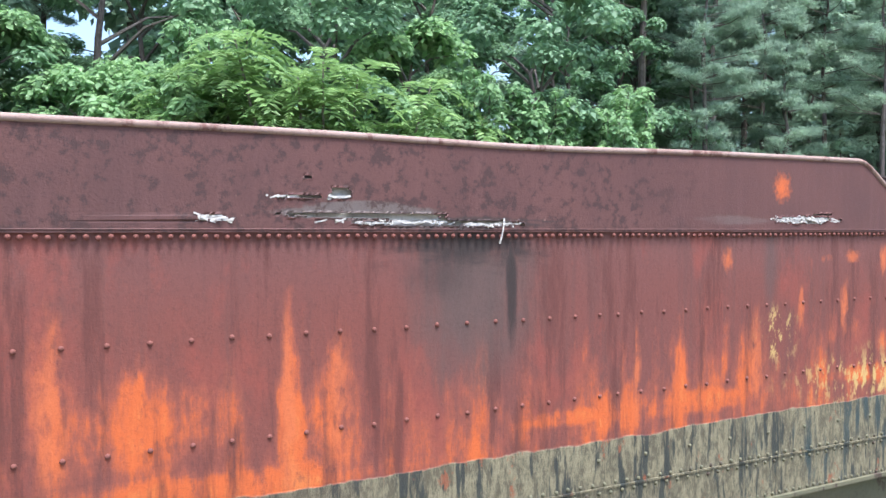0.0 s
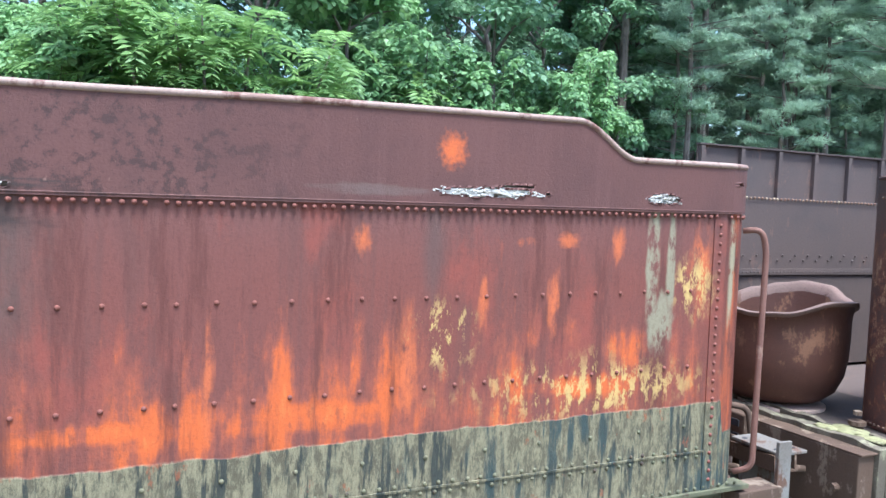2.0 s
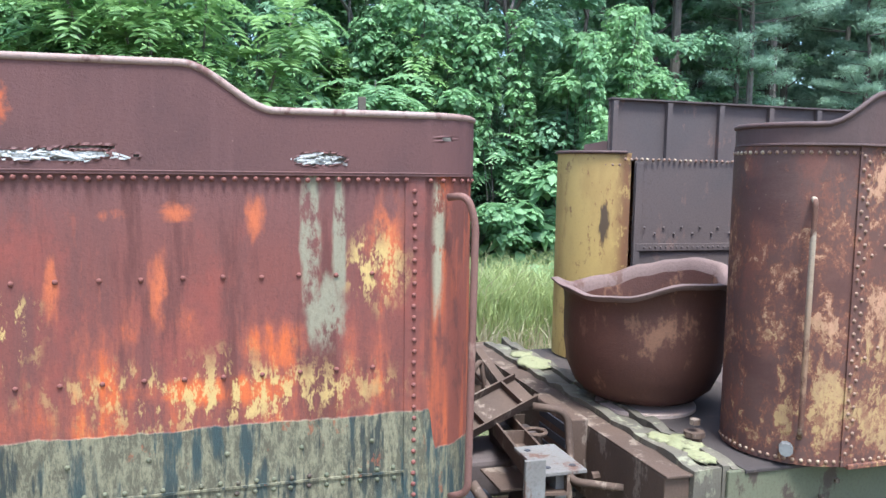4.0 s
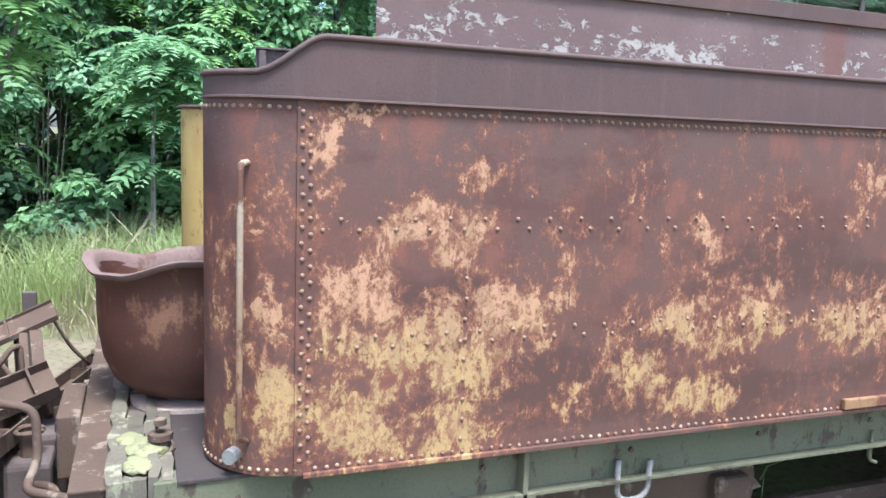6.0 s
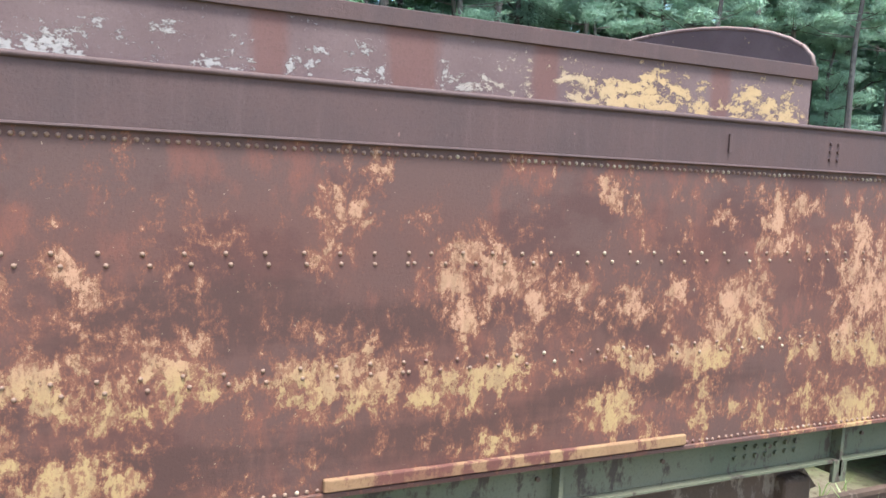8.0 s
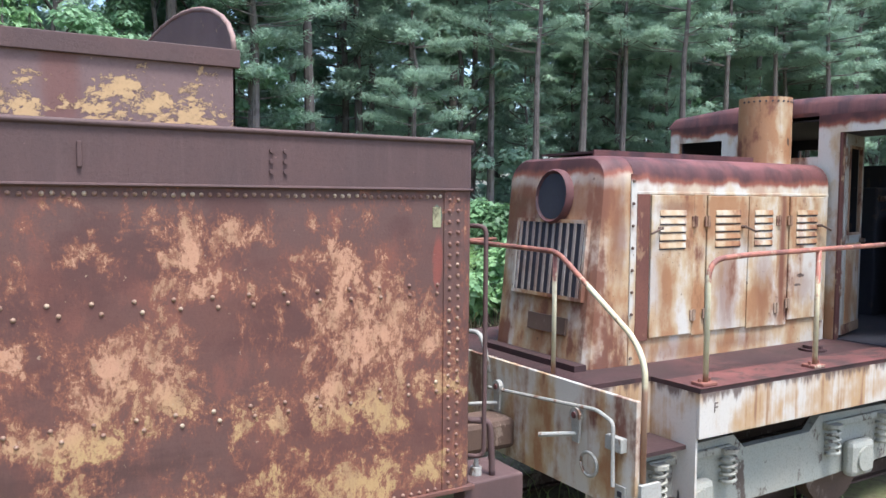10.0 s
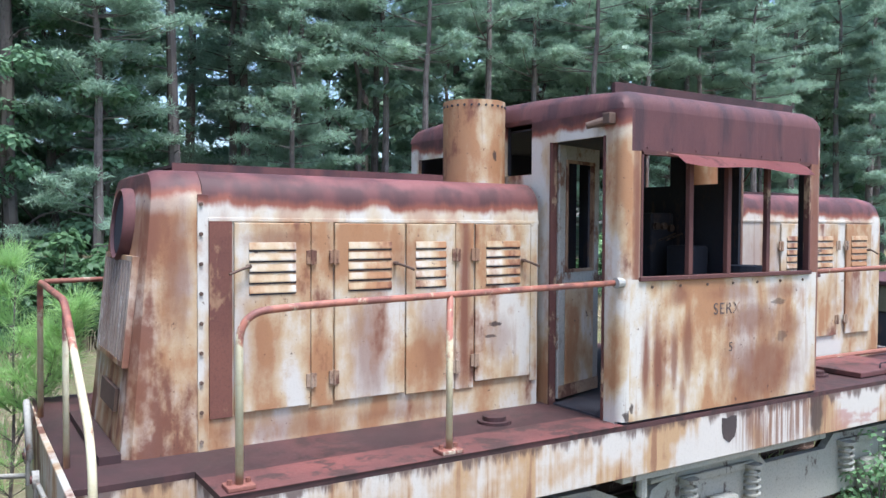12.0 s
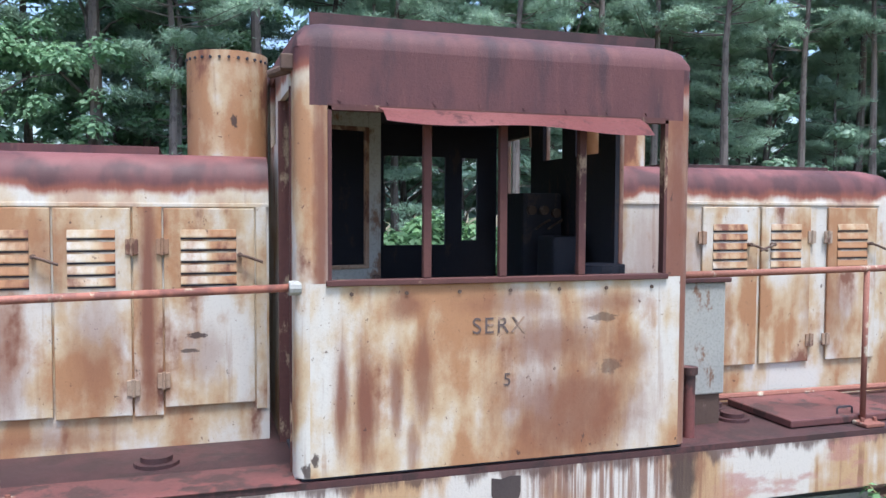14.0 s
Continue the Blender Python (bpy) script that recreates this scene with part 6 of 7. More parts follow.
    for bx in ((0.09, 0.115, 0.98, 1.86), (0.485, 0.51, 0.98, 1.86), (0.115, 0.485, 0.98, 1.005), (0.115, 0.485, 1.835, 1.86)):
        part("window_bead", on_door(boxed(bx[0], bx[1], -0.012, 0.02, bx[2], bx[3], 0.003)), m_hinge, dr, "rust-stained window bead")
    part("door_knob", on_door(cyl(bmesh.new(), (0.55, 0.0, 0.92), (0.55, -0.05, 0.92), 0.022, 10)), m_scrap, dr)
    for y in (3.42, 4.005):
        part("door_jamb", boxed(CX0 - 0.01, CX0 + 0.05, y, y + 0.02, DZ, 3.43), m_wpost, e)
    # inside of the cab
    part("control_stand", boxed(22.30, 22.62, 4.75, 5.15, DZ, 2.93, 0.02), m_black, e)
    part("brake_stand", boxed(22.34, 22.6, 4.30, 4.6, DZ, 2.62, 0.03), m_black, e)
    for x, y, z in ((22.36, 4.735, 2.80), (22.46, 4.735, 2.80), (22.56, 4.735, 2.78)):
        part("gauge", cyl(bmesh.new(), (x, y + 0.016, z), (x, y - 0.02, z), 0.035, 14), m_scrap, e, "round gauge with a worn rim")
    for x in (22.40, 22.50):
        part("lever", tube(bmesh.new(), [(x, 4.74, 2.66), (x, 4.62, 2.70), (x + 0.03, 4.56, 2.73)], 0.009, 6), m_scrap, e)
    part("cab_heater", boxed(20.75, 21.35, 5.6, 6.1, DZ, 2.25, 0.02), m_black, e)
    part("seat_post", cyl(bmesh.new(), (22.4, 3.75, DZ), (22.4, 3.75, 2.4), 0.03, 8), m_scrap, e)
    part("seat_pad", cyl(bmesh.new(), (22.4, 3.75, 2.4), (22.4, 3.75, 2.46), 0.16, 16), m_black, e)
    # Black sheet: shade under the roof, as colour.
    part("shade_ceiling", boxed(CX0 + 0.05, CX1 - 0.05, ys + 0.05, CY1 - 0.05, 3.56, 3.575), m_black, e)
    # rear hood
    pr2 = hood_profile(HY0 + 0.02, HY1, DZ, 3.12, 0.2)
    part("rear_hood", loft(bmesh.new(), [[(x, p, q) for p, q in pr2] for x in (CX1, 24.95)] + [[(25.15, 4.75 + (p - 4.75) * 0.98, DZ + (q - DZ) * 0.985) for p, q in pr2], [(25.24, 4.75 + (p - 4.75) * 0.93, DZ + (q - DZ) * 0.95) for p, q in pr2]]), m_hood, e, "cream rear hood with rust", smooth=0.6)
    part("hood_seam", boxed(CX1, 25.0, HY0 + 0.008, HY0 + 0.02, 2.845, 2.868, 0.003), m_hood, e)
    for x0, x1, hg in ((23.40, 23.88, -1), (23.90, 24.35, 1), (24.50, 24.97, -1)):
        louvre_door(e, x0, x1, 1.68, 2.83, HY0 + 0.02, hg)
    part("rear_roof_walk", boxed(23.4, 24.9, 4.55, 5.1, 3.135, 3.16), m_deck, e)
    part("pipe_along_hood", tube(bmesh.new(), [(22.9, 4.05, DZ + 0.06), (25.6, 4.05, DZ + 0.05)], 0.025, 8), m_rail, e)
    bm = boxed(22.75, 23.25, 3.62, 4.06, DZ + 0.2, 2.34, 0.01)
    bb = part("battery_box", bm, m_steps, e, "pale grey box beside the cab")
    part("box_lid", boxed(22.73, 23.28, 3.6, 4.07, 2.34, 2.37, 0.006), m_deck, bb)
    part("box_foot", boxed(22.77, 23.23, 3.64, 4.05, DZ, DZ + 0.2), m_scrap, bb)
    h = part("deck_hatch", boxed(23.58, 24.52, 3.38, 4.02, DZ + 0.006, DZ + 0.055, 0.008), m_deck_red, e, "flat red deck hatch")
    part("hatch_handle", tube(bmesh.new(), rounded([(24.0, 3.44, DZ + 0.05), (24.0, 3.44, DZ + 0.10), (24.12, 3.44, DZ + 0.10), (24.12, 3.44, DZ + 0.05)], 0.02), 0.007, 6), m_black, h)
    for x, y, rr in ((23.38, 3.70, 0.11), (19.75, 3.78, 0.12), (23.42, 3.97, 0.09)):
        part("filler_cap", cyl(cyl(bmesh.new(), (x, y, DZ), (x, y, DZ + 0.02), rr, 18), (x, y, DZ + 0.02), (x, y, DZ + 0.05), rr * 0.7, 18), m_deck, e)
    part("filler_neck", cyl(cyl(bmesh.new(), (22.85, 3.42, DZ), (22.85, 3.42, 1.80), 0.036, 14), (22.85, 3.42, 1.80), (22.85, 3.42, 1.845), 0.05, 14), m_deck_red, e, "red-brown filler pipe with a cap", smooth=0.6)
    # handrails
    def rail(pts, r=0.021, rad=0.09, label="rust-worn handrail", m=None):
        part("handrail", tube(bmesh.new(), rounded(pts, rad, 7), r, 10), m or m_rail, e, label, smooth=0.9)
    rail([(17.78, 3.30, DZ), (17.78, 3.30, 2.33), (18.2, 3.30, 2.355), (20.42, 3.30, 2.40)], rad=0.16, m=m_rail2)
    part("rail_ball", cyl(bmesh.new(), (20.41, 3.28, 2.40), (20.47, 3.28, 2.40), 0.038, 12), m_steps, e)
    rail([(19.07, 3.30, DZ), (19.07, 3.30, 2.37)], 0.021, m=m_rail2)
    rail([(22.68, 3.30, 2.42), (24.13, 3.36, 2.43), (25.5, 3.36, 2.45), (25.72, 3.4, 2.45), (25.72, 4.3, 2.45), (25.72, 4.3, DZ)], rad=0.1)
    rail([(24.13, 3.36, DZ), (24.13, 3.36, 2.43)], 0.019)
    rail([(25.6, 3.36, DZ), (25.6, 3.36, 2.44)], 0.019)
    for x in (17.78, 19.07, 24.13, 25.6):
        part("rail_foot", boxed(x - 0.075, x + 0.075, 3.25, 3.37, DZ + 0.004, DZ + 0.03, 0.006), m_rail, e)
        for s in (-0.05, 0.05):
            part("foot_bolt", cyl(bmesh.new(), (x + s, 3.31, DZ + 0.03), (x + s, 3.31, DZ + 0.055), 0.014, 6), m_rail, e)
    rail([(17.05, 5.55, DZ), (17.05, 5.5, 2.38), (17.05, 4.12, 2.36), (17.06, 3.30, 1.82), (17.06, 3.19, 1.65), (17.06, 3.19, 0.85)], rad=0.1, m=m_rail2)
    rail([(17.06, 4.16, DZ), (17.06, 4.16, 2.35)], 0.018, m=m_rail2)
    rail([(17.08, 5.5, 2.38), (17.5, 5.6, 2.38)], 0.018)
    # lamp over the door
    bm = cyl(bmesh.new(), (20.34, 3.52, 3.50), (20.44, 3.44, 3.53), 0.024, 10, 0.034)
    box(bm, 20.38, 20.45, 3.33, 3.40, 3.50, 3.58, 0.008)
    part("marker_lamp", bm, m_scrap, e)
    # trucks under the frame
    for cx in (18.88, 22.78):
        out = [(cx - 1.9, 0.5), (cx - 1.78, 0.80), (cx - 1.55, 0.90), (cx - 0.55, 0.92), (cx - 0.42, 0.80), (cx + 0.42, 0.80), (cx + 0.55, 0.92), (cx + 1.55, 0.90), (cx + 1.78, 0.80), (cx + 1.9, 0.5), (cx + 1.6, 0.40), (cx + 0.5, 0.36), (cx - 0.5, 0.36), (cx - 1.6, 0.40)]
        t = part("truck_frame", plate(bmesh.new(), out, "y", LY + 0.24, 0.07), m_truck, e, "pale dirty truck side frame")
        part("frame_step", boxed(cx - 1.5, cx - 0.6, LY + 0.20, LY + 0.24, 0.80, 0.86, 0.01), m_truck, t)
        part("frame_step", boxed(cx + 0.6, cx + 1.5, LY + 0.20, LY + 0.24, 0.80, 0.86, 0.01), m_truck, t)
        for s in (-1.05, 1.05):
            bm = boxed(cx + s - 0.17, cx + s + 0.17, LY + 0.12, LY + 0.24, 0.34, 0.66, 0.05)
            part("axle_box", bm, m_truck, t)
            part("axle_cover", cyl(bmesh.new(), (cx + s, LY + 0.12, 0.5), (cx + s, LY + 0.10, 0.5), 0.11, 14), m_truck, t)
            for q in (-0.38, 0.38):
                sp = part("spring", tube(bmesh.new(), [(cx + s + q + 0.055 * math.cos(a * 0.6), LY + 0.18 + 0.055 * math.sin(a * 0.6), 0.56 + 0.26 * a / 48) for a in range(49)], 0.014, 6), m_truck, t, "coil spring")
                part("spring_cap", cyl(bmesh.new(), (cx + s + q, LY + 0.18, 0.82), (cx + s + q, LY + 0.18, 0.85), 0.075, 14), m_truck, t)
            part("wheel", cyl(bmesh.new(), (cx + s, LY + 0.42, 0.42), (cx + s, LY + 0.55, 0.42), 0.42, 28), m_scrap, t)
            part("brake_rod", tube(bmesh.new(), [(cx + s - 0.45, LY + 0.38, 0.75), (cx + s - 0.5, LY + 0.38, 0.4)], 0.03, 6), m_scrap, t)
    part("skirt_bar", boxed(20.5, 22.9, LY + 0.04, LY + 0.12, 0.98, 1.04, 0.01), m_truck, e)
    part("drain_pipe", tube(bmesh.new(), [(20.75, LY + 0.1, 1.04), (20.75, LY + 0.1, 0.84)], 0.04, 10), m_truck, e)
    part("drain_pipe", tube(bmesh.new(), rounded([(21.2, LY + 0.2, 1.04), (21.2, LY + 0.2, 0.9), (20.95, LY + 0.22, 0.88)], 0.04), 0.025, 10), m_truck, e)
    # couplings, levers and hoses at the end
    for y in (5.35, 4.75, 3.75):
        bm = plate(bmesh.new(), [(y - 0.05, 1.22), (y + 0.05, 1.22), (y + 0.035, 1.0), (y - 0.035, 1.0)], "x", 16.94, 0.02)
        lv = part("lever_bracket", bm, m_steps, e)
        part("lever_eye", cyl(bmesh.new(), (16.93, y, 1.2), (16.97, y, 1.2), 0.055, 14), m_steps, lv)
        part("lever_pin", cyl(bmesh.new(), (16.92, y, 1.2), (16.935, y, 1.2), 0.025, 10), m_deck_red, lv)
        part("lever_rod", tube(bmesh.new(), [(16.95, y, 1.06), (16.78, y + 0.22, 1.02)], 0.018, 8), m_steps, lv)
    part("uncoupling_rod", tube(bmesh.new(), rounded([(16.96, 4.9, 1.16), (16.96, 3.55, 1.28), (16.94, 3.36, 1.24), (16.93, 3.34, 0.8)], 0.04), 0.015, 8), m_steps, e, "bent uncoupling rod")
    part("rod_bracket", boxed(16.94, 17.0, 3.28, 3.44, 1.04, 1.14, 0.006), m_steps, e)
    part("lift_ring", tube(bmesh.new(), [(16.96, 3.62 + 0.085 * math.cos(a), 0.87 + 0.085 * math.sin(a)) for a in [2 * math.pi * i / 20 for i in range(21)]], 0.013, 8), m_steps, e, "round lifting ring", smooth=0.9)
    part("air_hose", tube(bmesh.new(), rounded([(16.99, 5.3, 1.40), (16.94, 5.25, 1.60), (16.92, 4.95, 1.62), (16.93, 4.85, 1.3)], 0.12), 0.022, 8), m_steps, e, "curved pale air hose", smooth=0.9)
    part("coupler", boxed(16.45, 17.0, 4.55, 4.9, 0.72, 0.98, 0.05), m_scrap, e)
    part("number_plate_box", boxed(16.985, 16.998, 3.28, 3.38, 0.5, 0.8, 0.003), m_steps, e)
    for z in (0.56, 0.64, 0.72):
        part("plate_bar", boxed(16.98, 16.986, 3.31, 3.35, z, z + 0.04), m_black, e)
    for i in range(7):
        part("bolt", cyl(bmesh.new(), (20.72 + 0.29 * i, ys, 2.365), (20.72 + 0.29 * i, ys - 0.008, 2.365), 0.011, 6), m_scrap, e)
    for i in range(8):
        part("bolt", cyl(bmesh.new(), (20.66 + 0.25 * i, ys, 3.345), (20.66 + 0.25 * i, ys - 0.006, 3.345), 0.009, 6), m_roof, e)
    part("awning_stay", tube(bmesh.new(), [(21.64, ys - 0.13, 3.25), (21.7, ys - 0.0, 3.14)], 0.006, 6), m_scrap, e)
    # side writing and the shield mark
    part("shield_mark", plate(bmesh.new(), [(21.49, 1.34), (21.545, 1.33), (21.60, 1.345), (21.66, 1.34), (21.66, 1.25), (21.64, 1.18), (21.575, 1.14), (21.51, 1.18), (21.49, 1.25)], "y", LY - 0.004, 0.004), m_deckplate, e, "dark brown shield shape")
    def word(txt, x, z, size, sp=1.15):
        c = bpy.data.curves.new("lettering", "FONT")
        c.body, c.size, c.extrude, c.space_character = txt, size, 0.0005, sp
        c.materials.append(m_letter)
        o = new("lettering", c)
        bpy.context.view_layer.update()
        me = bpy.data.meshes.new_from_object(o)
        bpy.data.objects.remove(o)
        q = new("lettering", me)
        q.parent = e
        q.matrix_parent_inverse = Matrix.Translation(e["base"]).inverted()
        q.matrix_basis = pose(x, LY - 0.003, z, 90, 0, 0)
    word("SERX", 21.37, 2.135, 0.125)
    word("5", 21.55, 1.845, 0.10)
    word("F", 17.80, 1.22, 0.11)
    return e


red_tender()
brown_tender()
locomotive()
rails()
timber()
pot()
scrap()


def dark_wagon():
    """The end of a dark open wagon standing beyond the locomotive."""
    e = thing("open_wagon", (29.5, 4.75, 0.0), "dark open wagon with a pale panel beyond the locomotive", "wagon")
    part("body", boxed(26.7, 33.0, 3.5, 6.1, 0.95, 1.72, 0.02), m_black, e)
    part("pale_panel", boxed(26.68, 33.0, 3.48, 6.12, 1.722, 2.06, 0.01), m_frame, e, "pale yellow-green panel")
    part("top_rim", boxed(26.64, 33.02, 3.44, 6.16, 2.06, 2.12, 0.01), m_roof, e)
    for x in (27.7, 32.0):
        for y in (3.95, 5.4):
            part("wheel", cyl(bmesh.new(), (x, y, 0.48), (x, y + 0.12, 0.48), 0.42, 24), m_scrap, e)
    part("underframe", boxed(26.8, 32.9, 3.7, 5.9, 0.72, 0.95), m_black, e)
    return e


dark_wagon()

# ---- woods ----
def mesh_from(name, v, faces_n, mat):
    """A mesh of separate quads (as two triangles) from an array of corners."""
    me = bpy.data.meshes.new(name)
    me.vertices.add(len(v))
    me.vertices.foreach_set("co", np.ascontiguousarray(v, dtype=np.float32).ravel())
    q = np.arange(faces_n * 4).reshape(-1, 4)
    tri = np.concatenate([q[:, [0, 1, 2]], q[:, [0, 2, 3]]], 1).reshape(-1, 3)
    me.loops.add(tri.size)
    me.loops.foreach_set("vertex_index", tri.ravel().astype(np.int32))
    me.polygons.add(len(tri))
    me.polygons.foreach_set("loop_start", np.arange(0, tri.size, 3, dtype=np.int32))
    me.polygons.foreach_set("loop_total", np.full(len(tri), 3, dtype=np.int32))
    me.update()
    me.materials.append(mat)
    return me


def leaf_quads(c, along, nor, s, L, W):
    """Corners of a folded diamond leaf at each centre."""
    along = along - nor * (along * nor).sum(1)[:, None]
    along /= np.linalg.norm(along, axis=1)[:, None] + 1e-9
    b = np.cross(nor, along)
    ends = [c - along * (s * L / 2)[:, None], c + b * (s * W / 2)[:, None] + nor * (s * 0.10)[:, None] - along * (s * 0.08)[:, None],
            c + along * (s * L / 2)[:, None], c - b * (s * W / 2)[:, None] + nor * (s * 0.10)[:, None] - along * (s * 0.08)[:, None]]
    return np.stack(ends, 1).reshape(-1, 3)


def leaf_mass(name, mat, clumps, per, size, seed, leaf=(1.0, 0.7), droop=0.5, flat=0.8):
    """Leaves on the upper, outer side of clumps [(x, y, z, r)], as one mesh."""
    rng = np.random.default_rng(seed)
    cl = np.array(clumps)
    n = len(cl) * per
    idx = np.repeat(np.arange(len(cl)), per)
    d = rng.normal(size=(n, 3))
    d[:, 2] = np.abs(d[:, 2]) * 1.0 - 0.45
    d /= np.linalg.norm(d, axis=1)[:, None]
    rad = 0.35 + 0.65 * rng.random(n) ** 0.5
    c = cl[idx, :3] + d * (rad * cl[idx, 3])[:, None] * np.array([1, 1, 0.8])
    s = size * rng.uniform(0.6, 1.35, n)
    nor = d * 0.7 + rng.normal(size=(n, 3)) * 0.35 + np.array([0, 0, flat])
    nor /= np.linalg.norm(nor, axis=1)[:, None]
    a = d + rng.normal(size=(n, 3)) * 0.7
    a[:, 2] -= droop
    return mesh_from(name, leaf_quads(c, a, nor, s, *leaf), n, mat)


def needle_mass(name, mat, tufts, per, length, seed, thin=0.11):
    """Needles standing out from tuft centres [(x, y, z, r)]."""
    rng = np.random.default_rng(seed)
    cl = np.array(tufts)
    n = len(cl) * per
    idx = np.repeat(np.arange(len(cl)), per)
    off = rng.normal(size=(n, 3)) * (cl[idx, 3] * 0.55)[:, None] * np.array([1, 1, 0.45])
    d = rng.normal(size=(n, 3)) * 0.7 + off / (np.linalg.norm(off, axis=1)[:, None] + 1e-6) + np.array([0, 0, 0.35])
    d /= np.linalg.norm(d, axis=1)[:, None]
    nor = np.cross(d, rng.normal(size=(n, 3)))
    nor /= np.linalg.norm(nor, axis=1)[:, None]
    s = length * rng.uniform(0.6, 1.2, n)
    return mesh_from(name, leaf_quads(cl[idx, :3] + off, d, nor, s, 1.0, thin), n, mat)


def leaf_material(name, dark, light, trans=0.45):
    k = Mat(name, 0.5, spec=0.4)
    isl = k.t.nodes.new("ShaderNodeNewGeometry").outputs["Random Per Island"]
    big = k.noise(0.55, 3, 0.6)
    f = k.add(k.mul(isl, 0.45), k.add(k.mul(k.sm(big, 0.3, 0.7), 0.35), k.mul(k.rnd(), 0.2)))
    c = k.mix(f, dark, light)
    k.out(c, deep=1.0)
    t = k.t.nodes.new("ShaderNodeBsdfTranslucent")
    k.put(t, "Color", c)
    mx = k.t.nodes.new("ShaderNodeMixShader")
    mx.inputs[0].default_value = trans
    k.t.links.new(k.b.outputs[0], mx.inputs[1])
    k.t.links.new(t.outputs[0], mx.inputs[2])
    k.t.links.new(mx.outputs[0], k.t.nodes["Material Output"].inputs[0])
    return k.m


# Extra blue in the broad and vine leaves leans towards haze.
m_leaf = leaf_material("broad_leaves", (0.135, 0.25, 0.15), (0.31, 0.48, 0.27))
m_vine = leaf_material("vine_leaves", (0.125, 0.24, 0.125), (0.355, 0.55, 0.25))
m_sumac = leaf_material("sumac_leaves", (0.112, 0.213, 0.078), (0.303, 0.471, 0.157))
# Pine and far leaves: distance haze is put into their pale, bluish colours.
m_pine = leaf_material("pine_needles_hazed", (0.238, 0.348, 0.269), (0.475, 0.634, 0.46), 0.55)
m_youngpine = leaf_material("young_pine_needles", (0.30, 0.50, 0.17), (0.52, 0.74, 0.30), 0.55)
m_farleaf = leaf_material("far_leaves_hazed", (0.253, 0.365, 0.286), (0.475, 0.634, 0.444))
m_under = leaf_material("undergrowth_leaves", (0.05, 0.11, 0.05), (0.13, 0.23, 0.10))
m_grass = leaf_material("grass_blades", (0.21, 0.29, 0.10), (0.47, 0.50, 0.22))
m_straw = leaf_material("dry_grass", (0.32, 0.27, 0.17), (0.5, 0.43, 0.28))
m_bark = rust_plate("bark", (0.17, 0.14, 0.125), (0.23, 0.2, 0.175), (0.11, 0.09, 0.08), 0.45)
m_bark_pale = rust_plate("pale_bark", (0.24, 0.22, 0.18), (0.3, 0.28, 0.23), (0.14, 0.12, 0.1), 0.42)


def put_mesh(name, me, parent):
    o = new(name, me)
    o.parent = parent
    return o


def broadleaf(seed, h, spread, per, size, mat, low=0.4, clumps=70):
    """A vine-hung broadleaf tree: leaf clumps from the ground up over an uneven outline."""
    rng = random.Random(seed)
    bm = bmesh.new()
    pts = [(rng.uniform(-0.04, 0.04) * i, rng.uniform(-0.04, 0.04) * i, h * 0.92 * i / 8) for i in range(9)]
    tube(bm, pts, 0.03 + h * 0.012, 8, 0.02)
    cl = []
    for i in range(clumps):
        t = rng.random() ** 0.85
        z = low + (h - low) * t
        reach = spread * math.sqrt(max(0.06, 1 - (1.7 * t - 0.75) ** 2)) * (0.55 + 0.45 * rng.random())
        a = rng.uniform(0, 6.283)
        p = (reach * math.cos(a), reach * math.sin(a), z)
        cl.append((*p, rng.uniform(0.28, 0.62)))
        if i % 3 == 0:
            tr = pts[min(8, int(z / h * 8))]
            tube(bm, [(tr[0], tr[1], max(0.2, z - reach * 0.5)), ((tr[0] + p[0]) / 2, (tr[1] + p[1]) / 2, z - reach * 0.12), p], 0.02 + h * 0.003, 4, 0.008)
    e = thing("leafy_tree", (0, 0, 0), "vine-hung leafy green tree at the wood's edge", "tree", "trees of the wood")
    part("trunk", bm, m_bark, e)
    put_mesh("crown", leaf_mass("crown", mat, cl, per, size, seed), e)
    return e


